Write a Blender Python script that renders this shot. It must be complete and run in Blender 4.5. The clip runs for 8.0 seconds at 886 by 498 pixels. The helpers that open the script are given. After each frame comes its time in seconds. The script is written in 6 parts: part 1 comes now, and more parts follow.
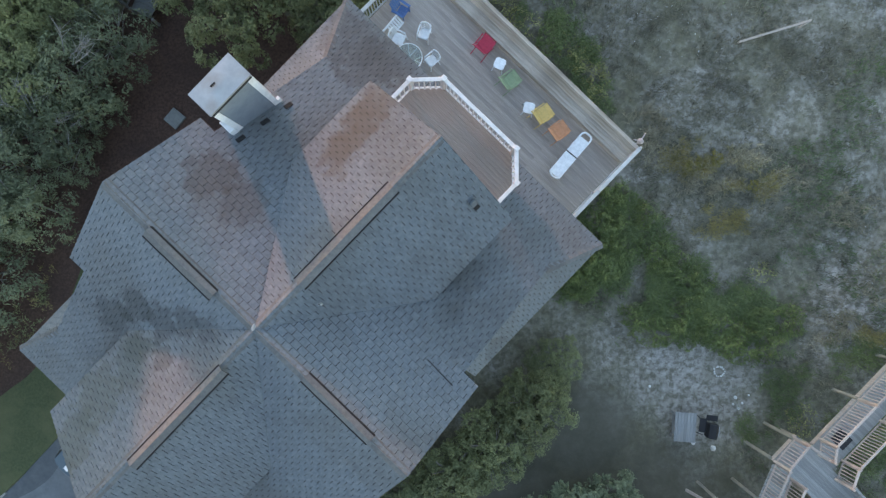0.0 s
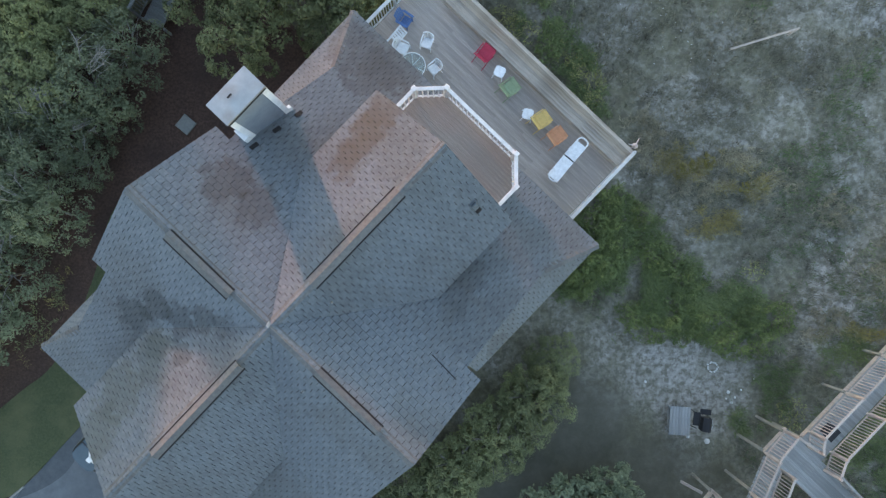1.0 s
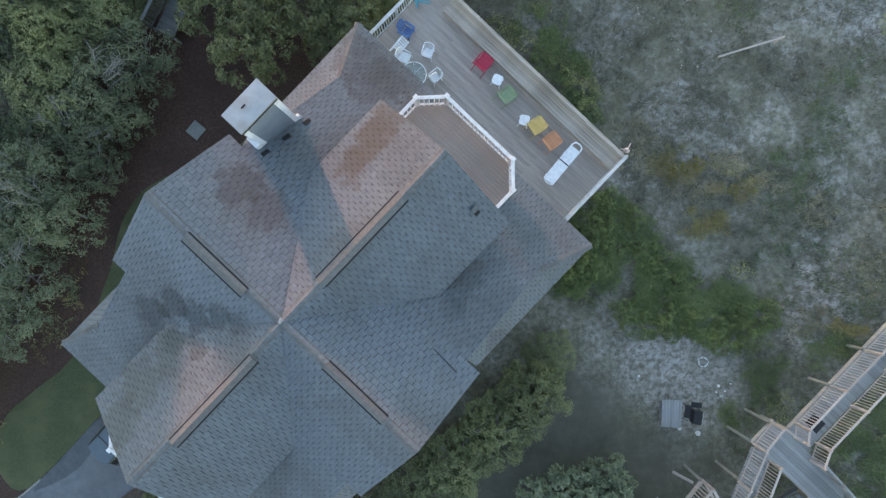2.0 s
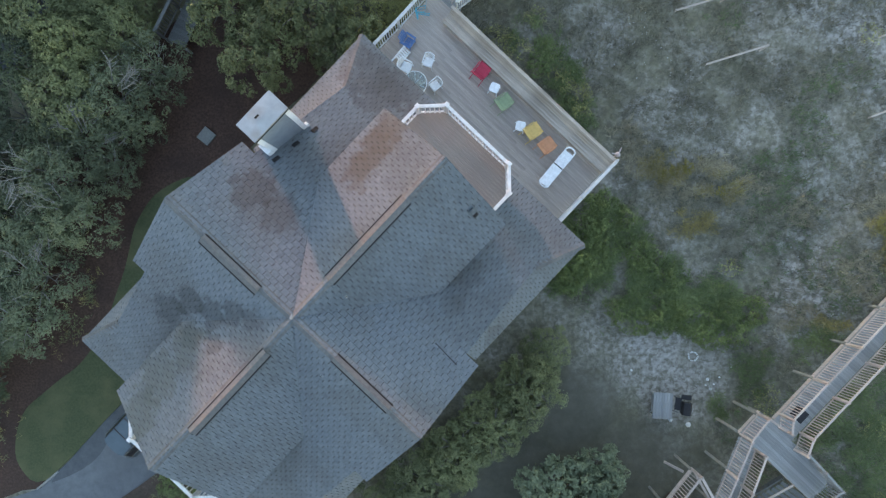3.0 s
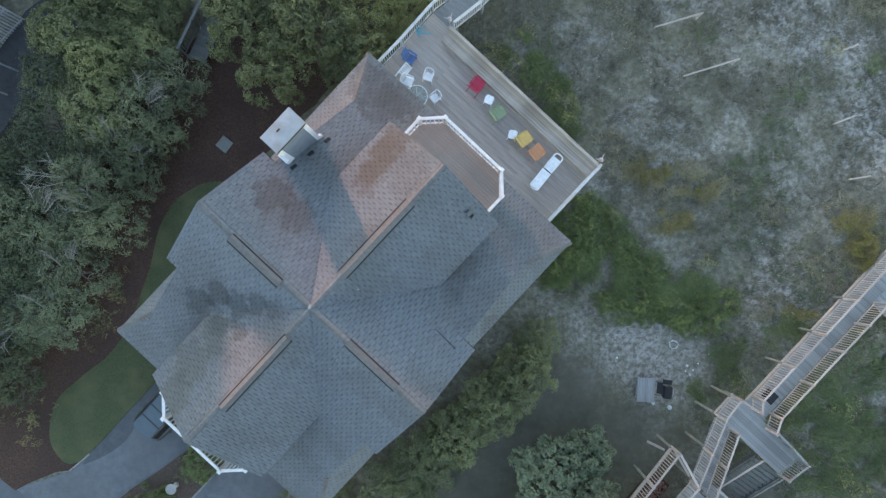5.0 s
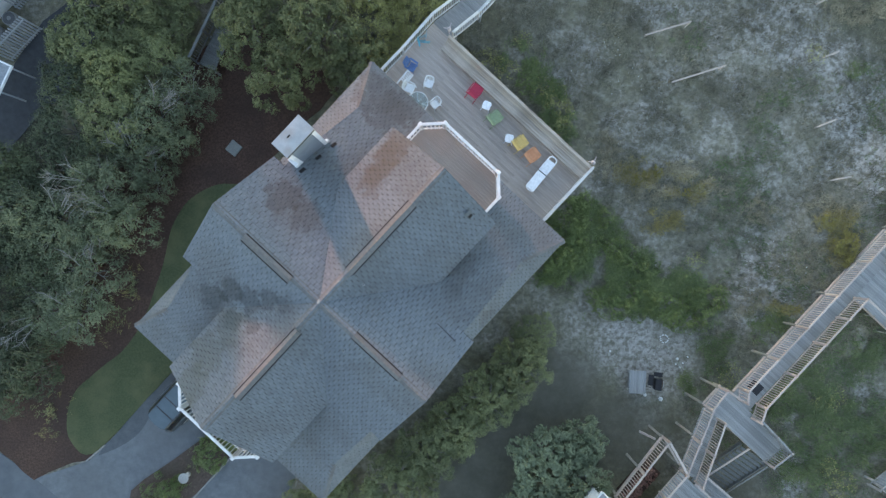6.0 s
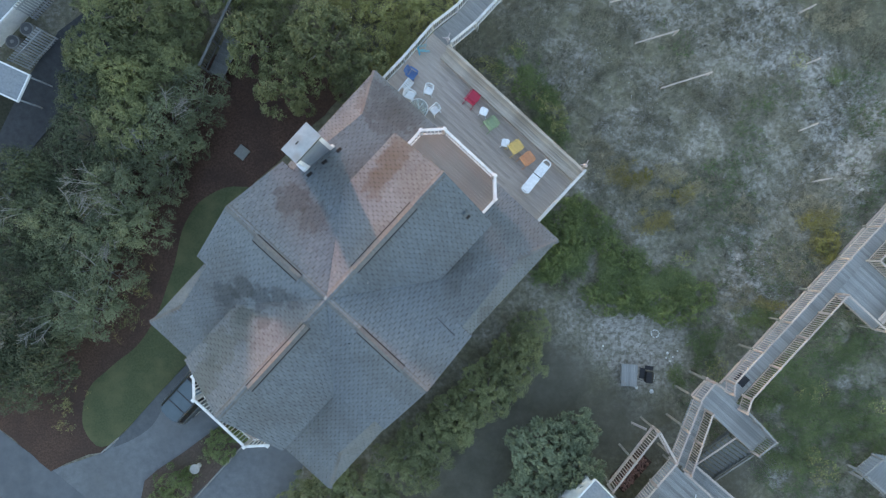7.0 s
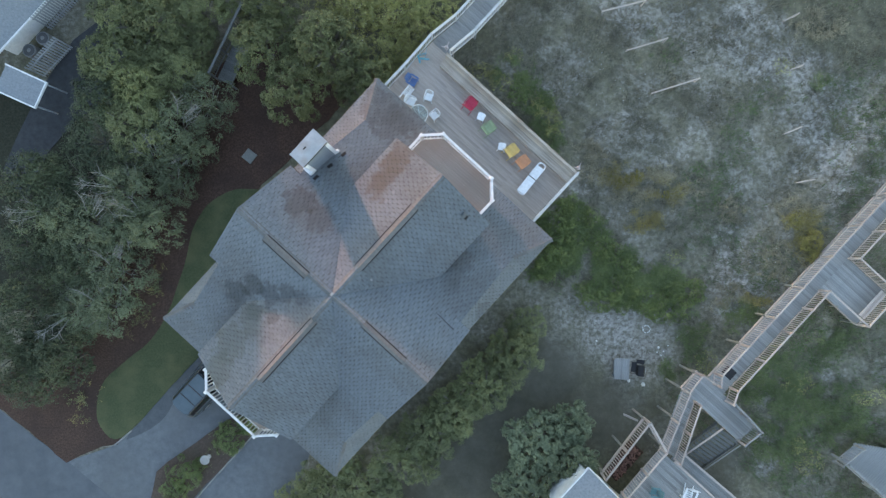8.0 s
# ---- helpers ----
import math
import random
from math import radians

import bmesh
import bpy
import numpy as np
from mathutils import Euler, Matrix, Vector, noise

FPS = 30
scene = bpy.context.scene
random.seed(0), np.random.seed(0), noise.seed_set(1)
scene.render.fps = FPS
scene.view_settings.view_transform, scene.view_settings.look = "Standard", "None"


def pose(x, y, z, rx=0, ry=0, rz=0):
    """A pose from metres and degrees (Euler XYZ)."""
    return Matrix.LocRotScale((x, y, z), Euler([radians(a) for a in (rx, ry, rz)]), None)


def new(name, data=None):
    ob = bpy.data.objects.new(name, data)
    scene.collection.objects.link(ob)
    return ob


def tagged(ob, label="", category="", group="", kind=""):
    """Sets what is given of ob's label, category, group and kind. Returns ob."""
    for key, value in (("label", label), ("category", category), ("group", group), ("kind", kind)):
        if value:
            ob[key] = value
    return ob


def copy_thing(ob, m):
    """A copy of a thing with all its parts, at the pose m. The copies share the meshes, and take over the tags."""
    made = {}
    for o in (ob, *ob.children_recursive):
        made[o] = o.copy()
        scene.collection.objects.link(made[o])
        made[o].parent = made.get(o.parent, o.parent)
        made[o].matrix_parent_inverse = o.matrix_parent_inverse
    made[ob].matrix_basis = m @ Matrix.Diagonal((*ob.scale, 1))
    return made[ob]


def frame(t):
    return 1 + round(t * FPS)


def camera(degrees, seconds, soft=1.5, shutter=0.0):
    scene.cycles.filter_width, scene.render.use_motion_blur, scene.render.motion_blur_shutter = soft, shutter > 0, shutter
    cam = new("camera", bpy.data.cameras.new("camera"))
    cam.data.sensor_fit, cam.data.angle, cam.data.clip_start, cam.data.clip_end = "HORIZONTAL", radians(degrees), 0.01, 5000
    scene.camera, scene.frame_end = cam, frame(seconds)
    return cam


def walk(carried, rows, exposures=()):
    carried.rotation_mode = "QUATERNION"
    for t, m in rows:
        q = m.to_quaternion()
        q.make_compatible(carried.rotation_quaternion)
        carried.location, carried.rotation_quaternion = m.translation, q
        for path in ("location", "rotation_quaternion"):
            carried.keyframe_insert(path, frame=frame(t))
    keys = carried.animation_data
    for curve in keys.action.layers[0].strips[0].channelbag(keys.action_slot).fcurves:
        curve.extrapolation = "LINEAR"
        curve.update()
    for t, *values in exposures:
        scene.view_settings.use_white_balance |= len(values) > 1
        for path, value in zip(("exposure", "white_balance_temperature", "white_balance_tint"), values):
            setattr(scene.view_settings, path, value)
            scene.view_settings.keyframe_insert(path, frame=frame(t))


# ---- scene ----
# ---------------------------------------------------------------- camera
# the drone looks straight down and climbs; x, y, z in metres, turn in degrees
cam = camera(78.0, 8.0, soft=1.3)
PATH = [
    (0, 0.000, 0.000, 24.356, 0.00),
    (0.5, -0.055, 0.006, 24.716, -0.10),
    (1, -0.112, 0.032, 25.216, -0.20),
    (1.5, -0.133, 0.045, 25.687, -0.28),
    (3, -0.159, 0.044, 27.371, -0.57),
    (3.5, -0.167, 0.027, 27.897, -0.64),
    (4, -0.159, 0.001, 28.521, -0.70),
    (4.5, -0.151, -0.028, 29.096, -0.80),
    (6, -0.169, -0.132, 31.047, -1.05),
    (6.5, -0.155, -0.158, 31.684, -1.13),
    (7, -0.151, -0.167, 32.399, -1.24),
    (7.5, -0.144, -0.182, 33.032, -1.28),
    (8, -0.129, -0.214, 33.747, -1.38),
]
walk(cam, [(t, pose(x, y, z, 0, 0, turn)) for t, x, y, z, turn in PATH],
     exposures=[(0.0, 3.12, 6960, 20), (4.0, 3.19, 6960, 20), (8.0, 3.24, 6960, 20)])

# ---------------------------------------------------------------- light
SUN_TO = Vector((-0.46, 0.89, 0.06)).normalized()          # towards the low sun
world = bpy.data.worlds.new("world")
scene.world = world
world.use_nodes = True
wn = world.node_tree.nodes
sky = wn.new("ShaderNodeTexSky")
sky.sky_type, sky.sun_disc = "NISHITA", False
sky.sun_elevation = math.asin(SUN_TO.z)
sky.sun_rotation = math.atan2(SUN_TO.x, SUN_TO.y)
sky.air_density, sky.dust_density, sky.ozone_density = 1.0, 0.25, 1.5
wn["Background"].inputs["Strength"].default_value = 0.15
world.node_tree.links.new(sky.outputs[0], wn["Background"].inputs["Color"])
sun = new("sun", bpy.data.lights.new("sun", "SUN"))
sun.data.energy, sun.data.angle, sun.data.color = 0.55, radians(1.6), (1.0, 0.52, 0.37)
sun.matrix_world = Matrix.Translation((0, 0, 60)) @ SUN_TO.to_track_quat("Z", "Y").to_matrix().to_4x4()

# ---------------------------------------------------------------- materials
def material(name, low, high, scale=6.0, rough=0.8, bump=0.2, bump_scale=40.0, island=0.0, obj=0.0, metal=0.0,
             patch=0.0, patch_col=(0, 0, 0), patch_scale=0.5, patch_at=0.55, stretch=(1, 1, 1), spec=0.3, space="OBJECT"):
    """A surface between two colours by noise, with fine relief, worn patches and piece-to-piece variation."""
    m = bpy.data.materials.new(name)
    m.use_nodes = True
    n, li = m.node_tree.nodes, m.node_tree.links.new
    b = n["Principled BSDF"]
    b.inputs["Roughness"].default_value, b.inputs["Metallic"].default_value = rough, metal
    b.inputs["Specular IOR Level"].default_value = spec
    if space == "WORLD":
        src = n.new("ShaderNodeNewGeometry").outputs["Position"]
    else:
        src = n.new("ShaderNodeTexCoord").outputs["Object"]
    mp = n.new("ShaderNodeMapping")
    mp.inputs["Scale"].default_value = stretch
    li(src, mp.inputs["Vector"])
    t = n.new("ShaderNodeTexNoise")
    t.inputs["Scale"].default_value, t.inputs["Detail"].default_value, t.inputs["Roughness"].default_value = scale, 6, 0.65
    li(mp.outputs[0], t.inputs["Vector"])
    r = n.new("ShaderNodeValToRGB")
    r.color_ramp.elements[0].position, r.color_ramp.elements[1].position = 0.3, 0.72
    r.color_ramp.elements[0].color, r.color_ramp.elements[1].color = (*low, 1), (*high, 1)
    li(t.outputs["Fac"], r.inputs["Fac"])
    col = r.outputs["Color"]
    if patch:
        t2 = n.new("ShaderNodeTexNoise")
        t2.inputs["Scale"].default_value, t2.inputs["Detail"].default_value = patch_scale, 4
        li(mp.outputs[0], t2.inputs["Vector"])
        r2 = n.new("ShaderNodeValToRGB")
        r2.color_ramp.elements[0].position, r2.color_ramp.elements[1].position = patch_at - 0.1, patch_at + 0.12
        r2.color_ramp.elements[0].color, r2.color_ramp.elements[1].color = (0, 0, 0, 1), (patch, patch, patch, 1)
        li(t2.outputs["Fac"], r2.inputs["Fac"])
        mx = n.new("ShaderNodeMix")
        mx.data_type = "RGBA"
        li(r2.outputs["Color"], mx.inputs["Factor"])
        li(col, mx.inputs["A"])
        mx.inputs["B"].default_value = (*patch_col, 1)
        col = mx.outputs["Result"]
    for amount, node, out in ((island, "ShaderNodeNewGeometry", "Random Per Island"), (obj, "ShaderNodeObjectInfo", "Random")):
        if amount:
            h = n.new("ShaderNodeHueSaturation")
            rr = n.new("ShaderNodeMapRange")
            rr.inputs["To Min"].default_value, rr.inputs["To Max"].default_value = 1 - amount, 1 + amount
            li(n.new(node).outputs[out], rr.inputs["Value"])
            li(rr.outputs[0], h.inputs["Value"])
            li(col, h.inputs["Color"])
            col = h.outputs["Color"]
    li(col, b.inputs["Base Color"])
    if bump:
        t3 = n.new("ShaderNodeTexNoise")
        t3.inputs["Scale"].default_value, t3.inputs["Detail"].default_value = bump_scale, 5
        li(mp.outputs[0], t3.inputs["Vector"])
        bp = n.new("ShaderNodeBump")
        bp.inputs["Strength"].default_value, bp.inputs["Distance"].default_value = bump, 0.02
        li(t3.outputs["Fac"], bp.inputs["Height"])
        li(bp.outputs[0], b.inputs["Normal"])
    return m


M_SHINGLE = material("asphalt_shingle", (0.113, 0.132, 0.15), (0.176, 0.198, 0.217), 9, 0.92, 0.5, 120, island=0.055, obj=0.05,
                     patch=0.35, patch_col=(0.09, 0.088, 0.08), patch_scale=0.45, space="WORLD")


def stains_and_shade(m, spots):
    """Weather stains, and shade put into the shingle colour: (x, y, radius, strength, colour), with ragged outlines."""
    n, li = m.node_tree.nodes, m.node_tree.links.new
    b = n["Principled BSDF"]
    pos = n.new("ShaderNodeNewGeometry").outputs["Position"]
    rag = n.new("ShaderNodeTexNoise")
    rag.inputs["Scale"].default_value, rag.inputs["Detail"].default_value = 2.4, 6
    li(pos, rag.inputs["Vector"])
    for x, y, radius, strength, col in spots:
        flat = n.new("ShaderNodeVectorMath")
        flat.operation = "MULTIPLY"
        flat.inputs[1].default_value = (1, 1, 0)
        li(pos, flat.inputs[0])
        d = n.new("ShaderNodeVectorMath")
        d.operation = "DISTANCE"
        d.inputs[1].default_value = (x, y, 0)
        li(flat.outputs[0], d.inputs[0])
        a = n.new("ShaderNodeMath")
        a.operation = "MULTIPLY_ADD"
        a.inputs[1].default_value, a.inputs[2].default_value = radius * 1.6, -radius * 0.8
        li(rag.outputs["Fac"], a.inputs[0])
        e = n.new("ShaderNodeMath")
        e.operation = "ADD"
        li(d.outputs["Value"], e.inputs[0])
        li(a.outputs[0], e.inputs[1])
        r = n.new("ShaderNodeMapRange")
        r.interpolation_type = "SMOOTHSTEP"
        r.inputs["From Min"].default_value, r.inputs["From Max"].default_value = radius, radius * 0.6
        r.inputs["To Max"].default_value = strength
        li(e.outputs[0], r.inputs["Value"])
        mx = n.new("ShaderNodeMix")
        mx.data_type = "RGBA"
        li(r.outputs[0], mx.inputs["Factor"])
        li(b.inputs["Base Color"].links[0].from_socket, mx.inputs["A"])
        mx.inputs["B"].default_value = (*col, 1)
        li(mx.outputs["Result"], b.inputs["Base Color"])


stains_and_shade(M_SHINGLE, [(-6.6, 2.15, 0.9, 0.55, (0.075, 0.068, 0.062)), (-5.7, 1.4, 0.8, 0.45, (0.08, 0.072, 0.066)), *[(-1.9 - 0.3 * k, 4.3 - 0.4 * k, 0.74, 0.55, (0.1, 0.09, 0.076)) for k in range(5)],
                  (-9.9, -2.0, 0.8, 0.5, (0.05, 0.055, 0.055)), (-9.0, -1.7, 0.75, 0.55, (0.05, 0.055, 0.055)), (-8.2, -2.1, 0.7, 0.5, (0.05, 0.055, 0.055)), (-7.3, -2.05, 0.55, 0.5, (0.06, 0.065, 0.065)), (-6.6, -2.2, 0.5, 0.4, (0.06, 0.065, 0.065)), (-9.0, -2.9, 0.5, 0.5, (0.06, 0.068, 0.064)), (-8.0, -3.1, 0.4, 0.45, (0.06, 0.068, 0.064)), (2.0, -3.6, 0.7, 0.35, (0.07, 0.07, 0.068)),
                  # grey-green spots: moss tint plus the street gable's shade, painted in
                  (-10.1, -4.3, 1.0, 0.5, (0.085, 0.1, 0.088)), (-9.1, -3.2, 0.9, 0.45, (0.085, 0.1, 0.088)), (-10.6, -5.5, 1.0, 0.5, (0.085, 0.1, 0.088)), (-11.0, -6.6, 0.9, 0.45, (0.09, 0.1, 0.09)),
                  # shade painted in: the dark sea-side wedge, then below the main eave
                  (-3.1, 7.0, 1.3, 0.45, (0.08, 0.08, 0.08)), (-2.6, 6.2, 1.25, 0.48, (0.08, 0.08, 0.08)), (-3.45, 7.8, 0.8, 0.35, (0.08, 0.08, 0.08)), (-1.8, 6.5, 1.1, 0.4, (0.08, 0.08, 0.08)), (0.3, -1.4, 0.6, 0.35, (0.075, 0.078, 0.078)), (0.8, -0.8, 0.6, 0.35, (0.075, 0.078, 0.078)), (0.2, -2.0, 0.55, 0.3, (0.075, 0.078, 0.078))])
M_CAP = material("ridge_shingle", (0.1, 0.106, 0.112), (0.152, 0.156, 0.16), 9, 0.92, 0.5, 120, island=0.12, space="WORLD")
M_VENT = material("grey_vent_metal", (0.085, 0.1, 0.11), (0.12, 0.135, 0.145), 9, 0.6, 0.1, 60, space="WORLD")
M_UNDER = material("roof_felt", (0.018, 0.018, 0.02), (0.035, 0.033, 0.033), 12, 0.95, 0.1)
M_WHITE = material("white_paint", (0.66, 0.67, 0.68), (0.82, 0.82, 0.82), 5, 0.5, 0.08, 60, patch=0.3, patch_col=(0.5, 0.5, 0.48), patch_scale=3, space="WORLD")
M_RAIL = material("weathered_white_rail", (0.44, 0.45, 0.46), (0.6, 0.61, 0.61), 5, 0.6, 0.1, 60, patch=0.4, patch_col=(0.36, 0.36, 0.35), patch_scale=2, space="WORLD")
M_SIDING = material("grey_blue_siding", (0.165, 0.19, 0.22), (0.22, 0.25, 0.28), 3, 0.65, 0.1, 40, space="WORLD")
M_METAL = material("galvanised_cap", (0.32, 0.34, 0.35), (0.43, 0.44, 0.45), 2.2, 0.45, 0.05, 30, metal=0.35, patch=0.5, patch_col=(0.28, 0.24, 0.2), patch_scale=1.4, patch_at=0.62, space="WORLD")
M_DECK = material("weathered_deck_board", (0.345, 0.298, 0.265), (0.49, 0.43, 0.388), 5, 0.85, 0.3, 60, obj=0.06, patch=0.6, patch_col=(0.265, 0.235, 0.215), patch_scale=0.7, stretch=(6, 0.5, 6))
M_BALC = material("brown_deck_board", (0.28, 0.238, 0.212), (0.39, 0.342, 0.312), 5, 0.85, 0.3, 60, obj=0.05, patch=0.5, patch_col=(0.21, 0.18, 0.165), patch_scale=0.7, stretch=(6, 0.5, 6))
M_BENCH = material("bench_board", (0.385, 0.335, 0.285), (0.55, 0.485, 0.42), 5, 0.85, 0.3, 60, obj=0.12, patch=0.8, patch_col=(0.24, 0.2, 0.165), patch_scale=1.0, stretch=(4, 0.6, 4))
M_PINE = material("treated_pine", (0.35, 0.298, 0.268), (0.51, 0.44, 0.4), 4, 0.8, 0.25, 50, obj=0.16, stretch=(4, 4, 0.7))
M_OLD = material("old_grey_board", (0.105, 0.11, 0.106), (0.185, 0.19, 0.182), 6, 0.9, 0.4, 50, obj=0.15, stretch=(4, 4, 0.7))
M_PILE = material("weathered_pile", (0.2, 0.192, 0.165), (0.31, 0.295, 0.255), 6, 0.9, 0.4, 50, obj=0.15, stretch=(4, 4, 0.7))
M_WALK = material("silvered_walk_board", (0.2, 0.21, 0.215), (0.33, 0.335, 0.33), 5, 0.85, 0.3, 60, obj=0.18, patch=0.5, patch_col=(0.17, 0.165, 0.16), patch_scale=0.6, stretch=(6, 0.6, 6))
M_SILVER = material("silver_grey_board", (0.17, 0.182, 0.188), (0.235, 0.245, 0.248), 3, 0.85, 0.2, 60, obj=0.05, stretch=(0.6, 6, 6))
M_DRIVE = material("asphalt_drive", (0.11, 0.12, 0.13), (0.165, 0.175, 0.185), 2.5, 0.9, 0.3, 90, patch=0.5, patch_col=(0.11, 0.115, 0.12), patch_scale=0.25, space="WORLD")
M_ROAD = material("road_asphalt", (0.085, 0.095, 0.106), (0.12, 0.132, 0.146), 1.2, 0.85, 0.2, 90, patch=0.4, patch_col=(0.095, 0.105, 0.116), patch_scale=0.2, space="WORLD")
M_DRIVE_DARK = material("dark_paving", (0.036, 0.039, 0.043), (0.06, 0.064, 0.07), 3, 0.9, 0.3, 60, space="WORLD")
M_KERB = material("concrete_edge", (0.2, 0.2, 0.19), (0.3, 0.3, 0.285), 6, 0.9, 0.3, 70)
M_MULCH = material("pine_mulch", (0.042, 0.024, 0.018), (0.112, 0.066, 0.05), 9, 0.95, 0.8, 35, patch=0.6, patch_col=(0.042, 0.027, 0.023), patch_scale=0.4, space="WORLD")
# litter colour darkened to hold the shade of trees and houses
M_SHADED_LITTER = material("shaded_leaf_litter", (0.016, 0.019, 0.012), (0.05, 0.05, 0.034), 8, 0.95, 0.8, 35, space="WORLD")
M_BED = material("garden_soil", (0.06, 0.043, 0.034), (0.125, 0.09, 0.073), 8, 0.95, 0.8, 35, patch=0.5, patch_col=(0.06, 0.056, 0.04), patch_scale=0.6, space="WORLD")
M_DARK_ASPHALT = material("damp_asphalt", (0.068, 0.076, 0.083), (0.104, 0.113, 0.121), 2.5, 0.8, 0.3, 90, space="WORLD")
M_LAWN = material("lawn", (0.047, 0.06, 0.029), (0.083, 0.098, 0.047), 9, 0.95, 0.8, 60, patch=0.85, patch_col=(0.105, 0.11, 0.055), patch_scale=0.6, space="WORLD")
M_TWIG = material("pale_twig", (0.16, 0.155, 0.14), (0.28, 0.27, 0.25), 6, 0.9, 0.4, 30)
M_BARK = material("bark", (0.10, 0.085, 0.07), (0.22, 0.20, 0.18), 6, 0.9, 0.5, 30)


def leaf_material(name, dark, light, spread=0.2, rough=0.6):
    pale = (light[0] * 1.22, light[1] * 1.22, light[2] * 1.15)
    m = material(name, dark, light, 1.2, rough, 0.0, island=spread, obj=0.12, patch=0.6, patch_col=pale, patch_scale=0.45, patch_at=0.54, space="WORLD")
    m.node_tree.nodes["Principled BSDF"].inputs["Transmission Weight"].default_value = 0.0
    return m


M_LEAF = leaf_material("oak_leaf", (0.064, 0.075, 0.034), (0.188, 0.2, 0.088))
M_LEAF_DARK = leaf_material("dark_leaf", (0.033, 0.045, 0.026), (0.09, 0.108, 0.057))
M_LEAF_PALE = leaf_material("pale_leaf", (0.07, 0.087, 0.05), (0.162, 0.184, 0.106))
M_LEAF_BRIGHT = leaf_material("fresh_leaf", (0.075, 0.105, 0.036), (0.17, 0.21, 0.08))
M_LEAF_THICKET = leaf_material("thicket_leaf", (0.065, 0.092, 0.03), (0.165, 0.2, 0.07), 0.3)
M_LEAF_BROAD = leaf_material("broad_leaf", (0.1, 0.124, 0.07), (0.195, 0.225, 0.138))
M_LEAF_OLIVE = leaf_material("olive_leaf", (0.118, 0.132, 0.06), (0.205, 0.222, 0.108))
M_LEAF_BAY = leaf_material("bayberry_leaf", (0.165, 0.165, 0.058), (0.33, 0.32, 0.125))
M_WEED = leaf_material("weed_leaf", (0.088, 0.118, 0.05), (0.17, 0.205, 0.09))
M_LEAF_GOLD = leaf_material("gold_weed", (0.17, 0.145, 0.055), (0.32, 0.265, 0.11))
M_LEAF_YELLOW = leaf_material("yellow_leaf", (0.15, 0.135, 0.035), (0.27, 0.225, 0.07))
M_GRASS = leaf_material("dune_grass", (0.12, 0.113, 0.078), (0.235, 0.22, 0.162), 0.3)
M_GRASS_BROWN = leaf_material("dead_grass", (0.085, 0.074, 0.05), (0.16, 0.142, 0.1), 0.38)
M_STRAW = leaf_material("straw", (0.17, 0.15, 0.1), (0.32, 0.285, 0.2))
M_GRASS_GREEN = leaf_material("green_weed", (0.07, 0.11, 0.04), (0.13, 0.18, 0.07))


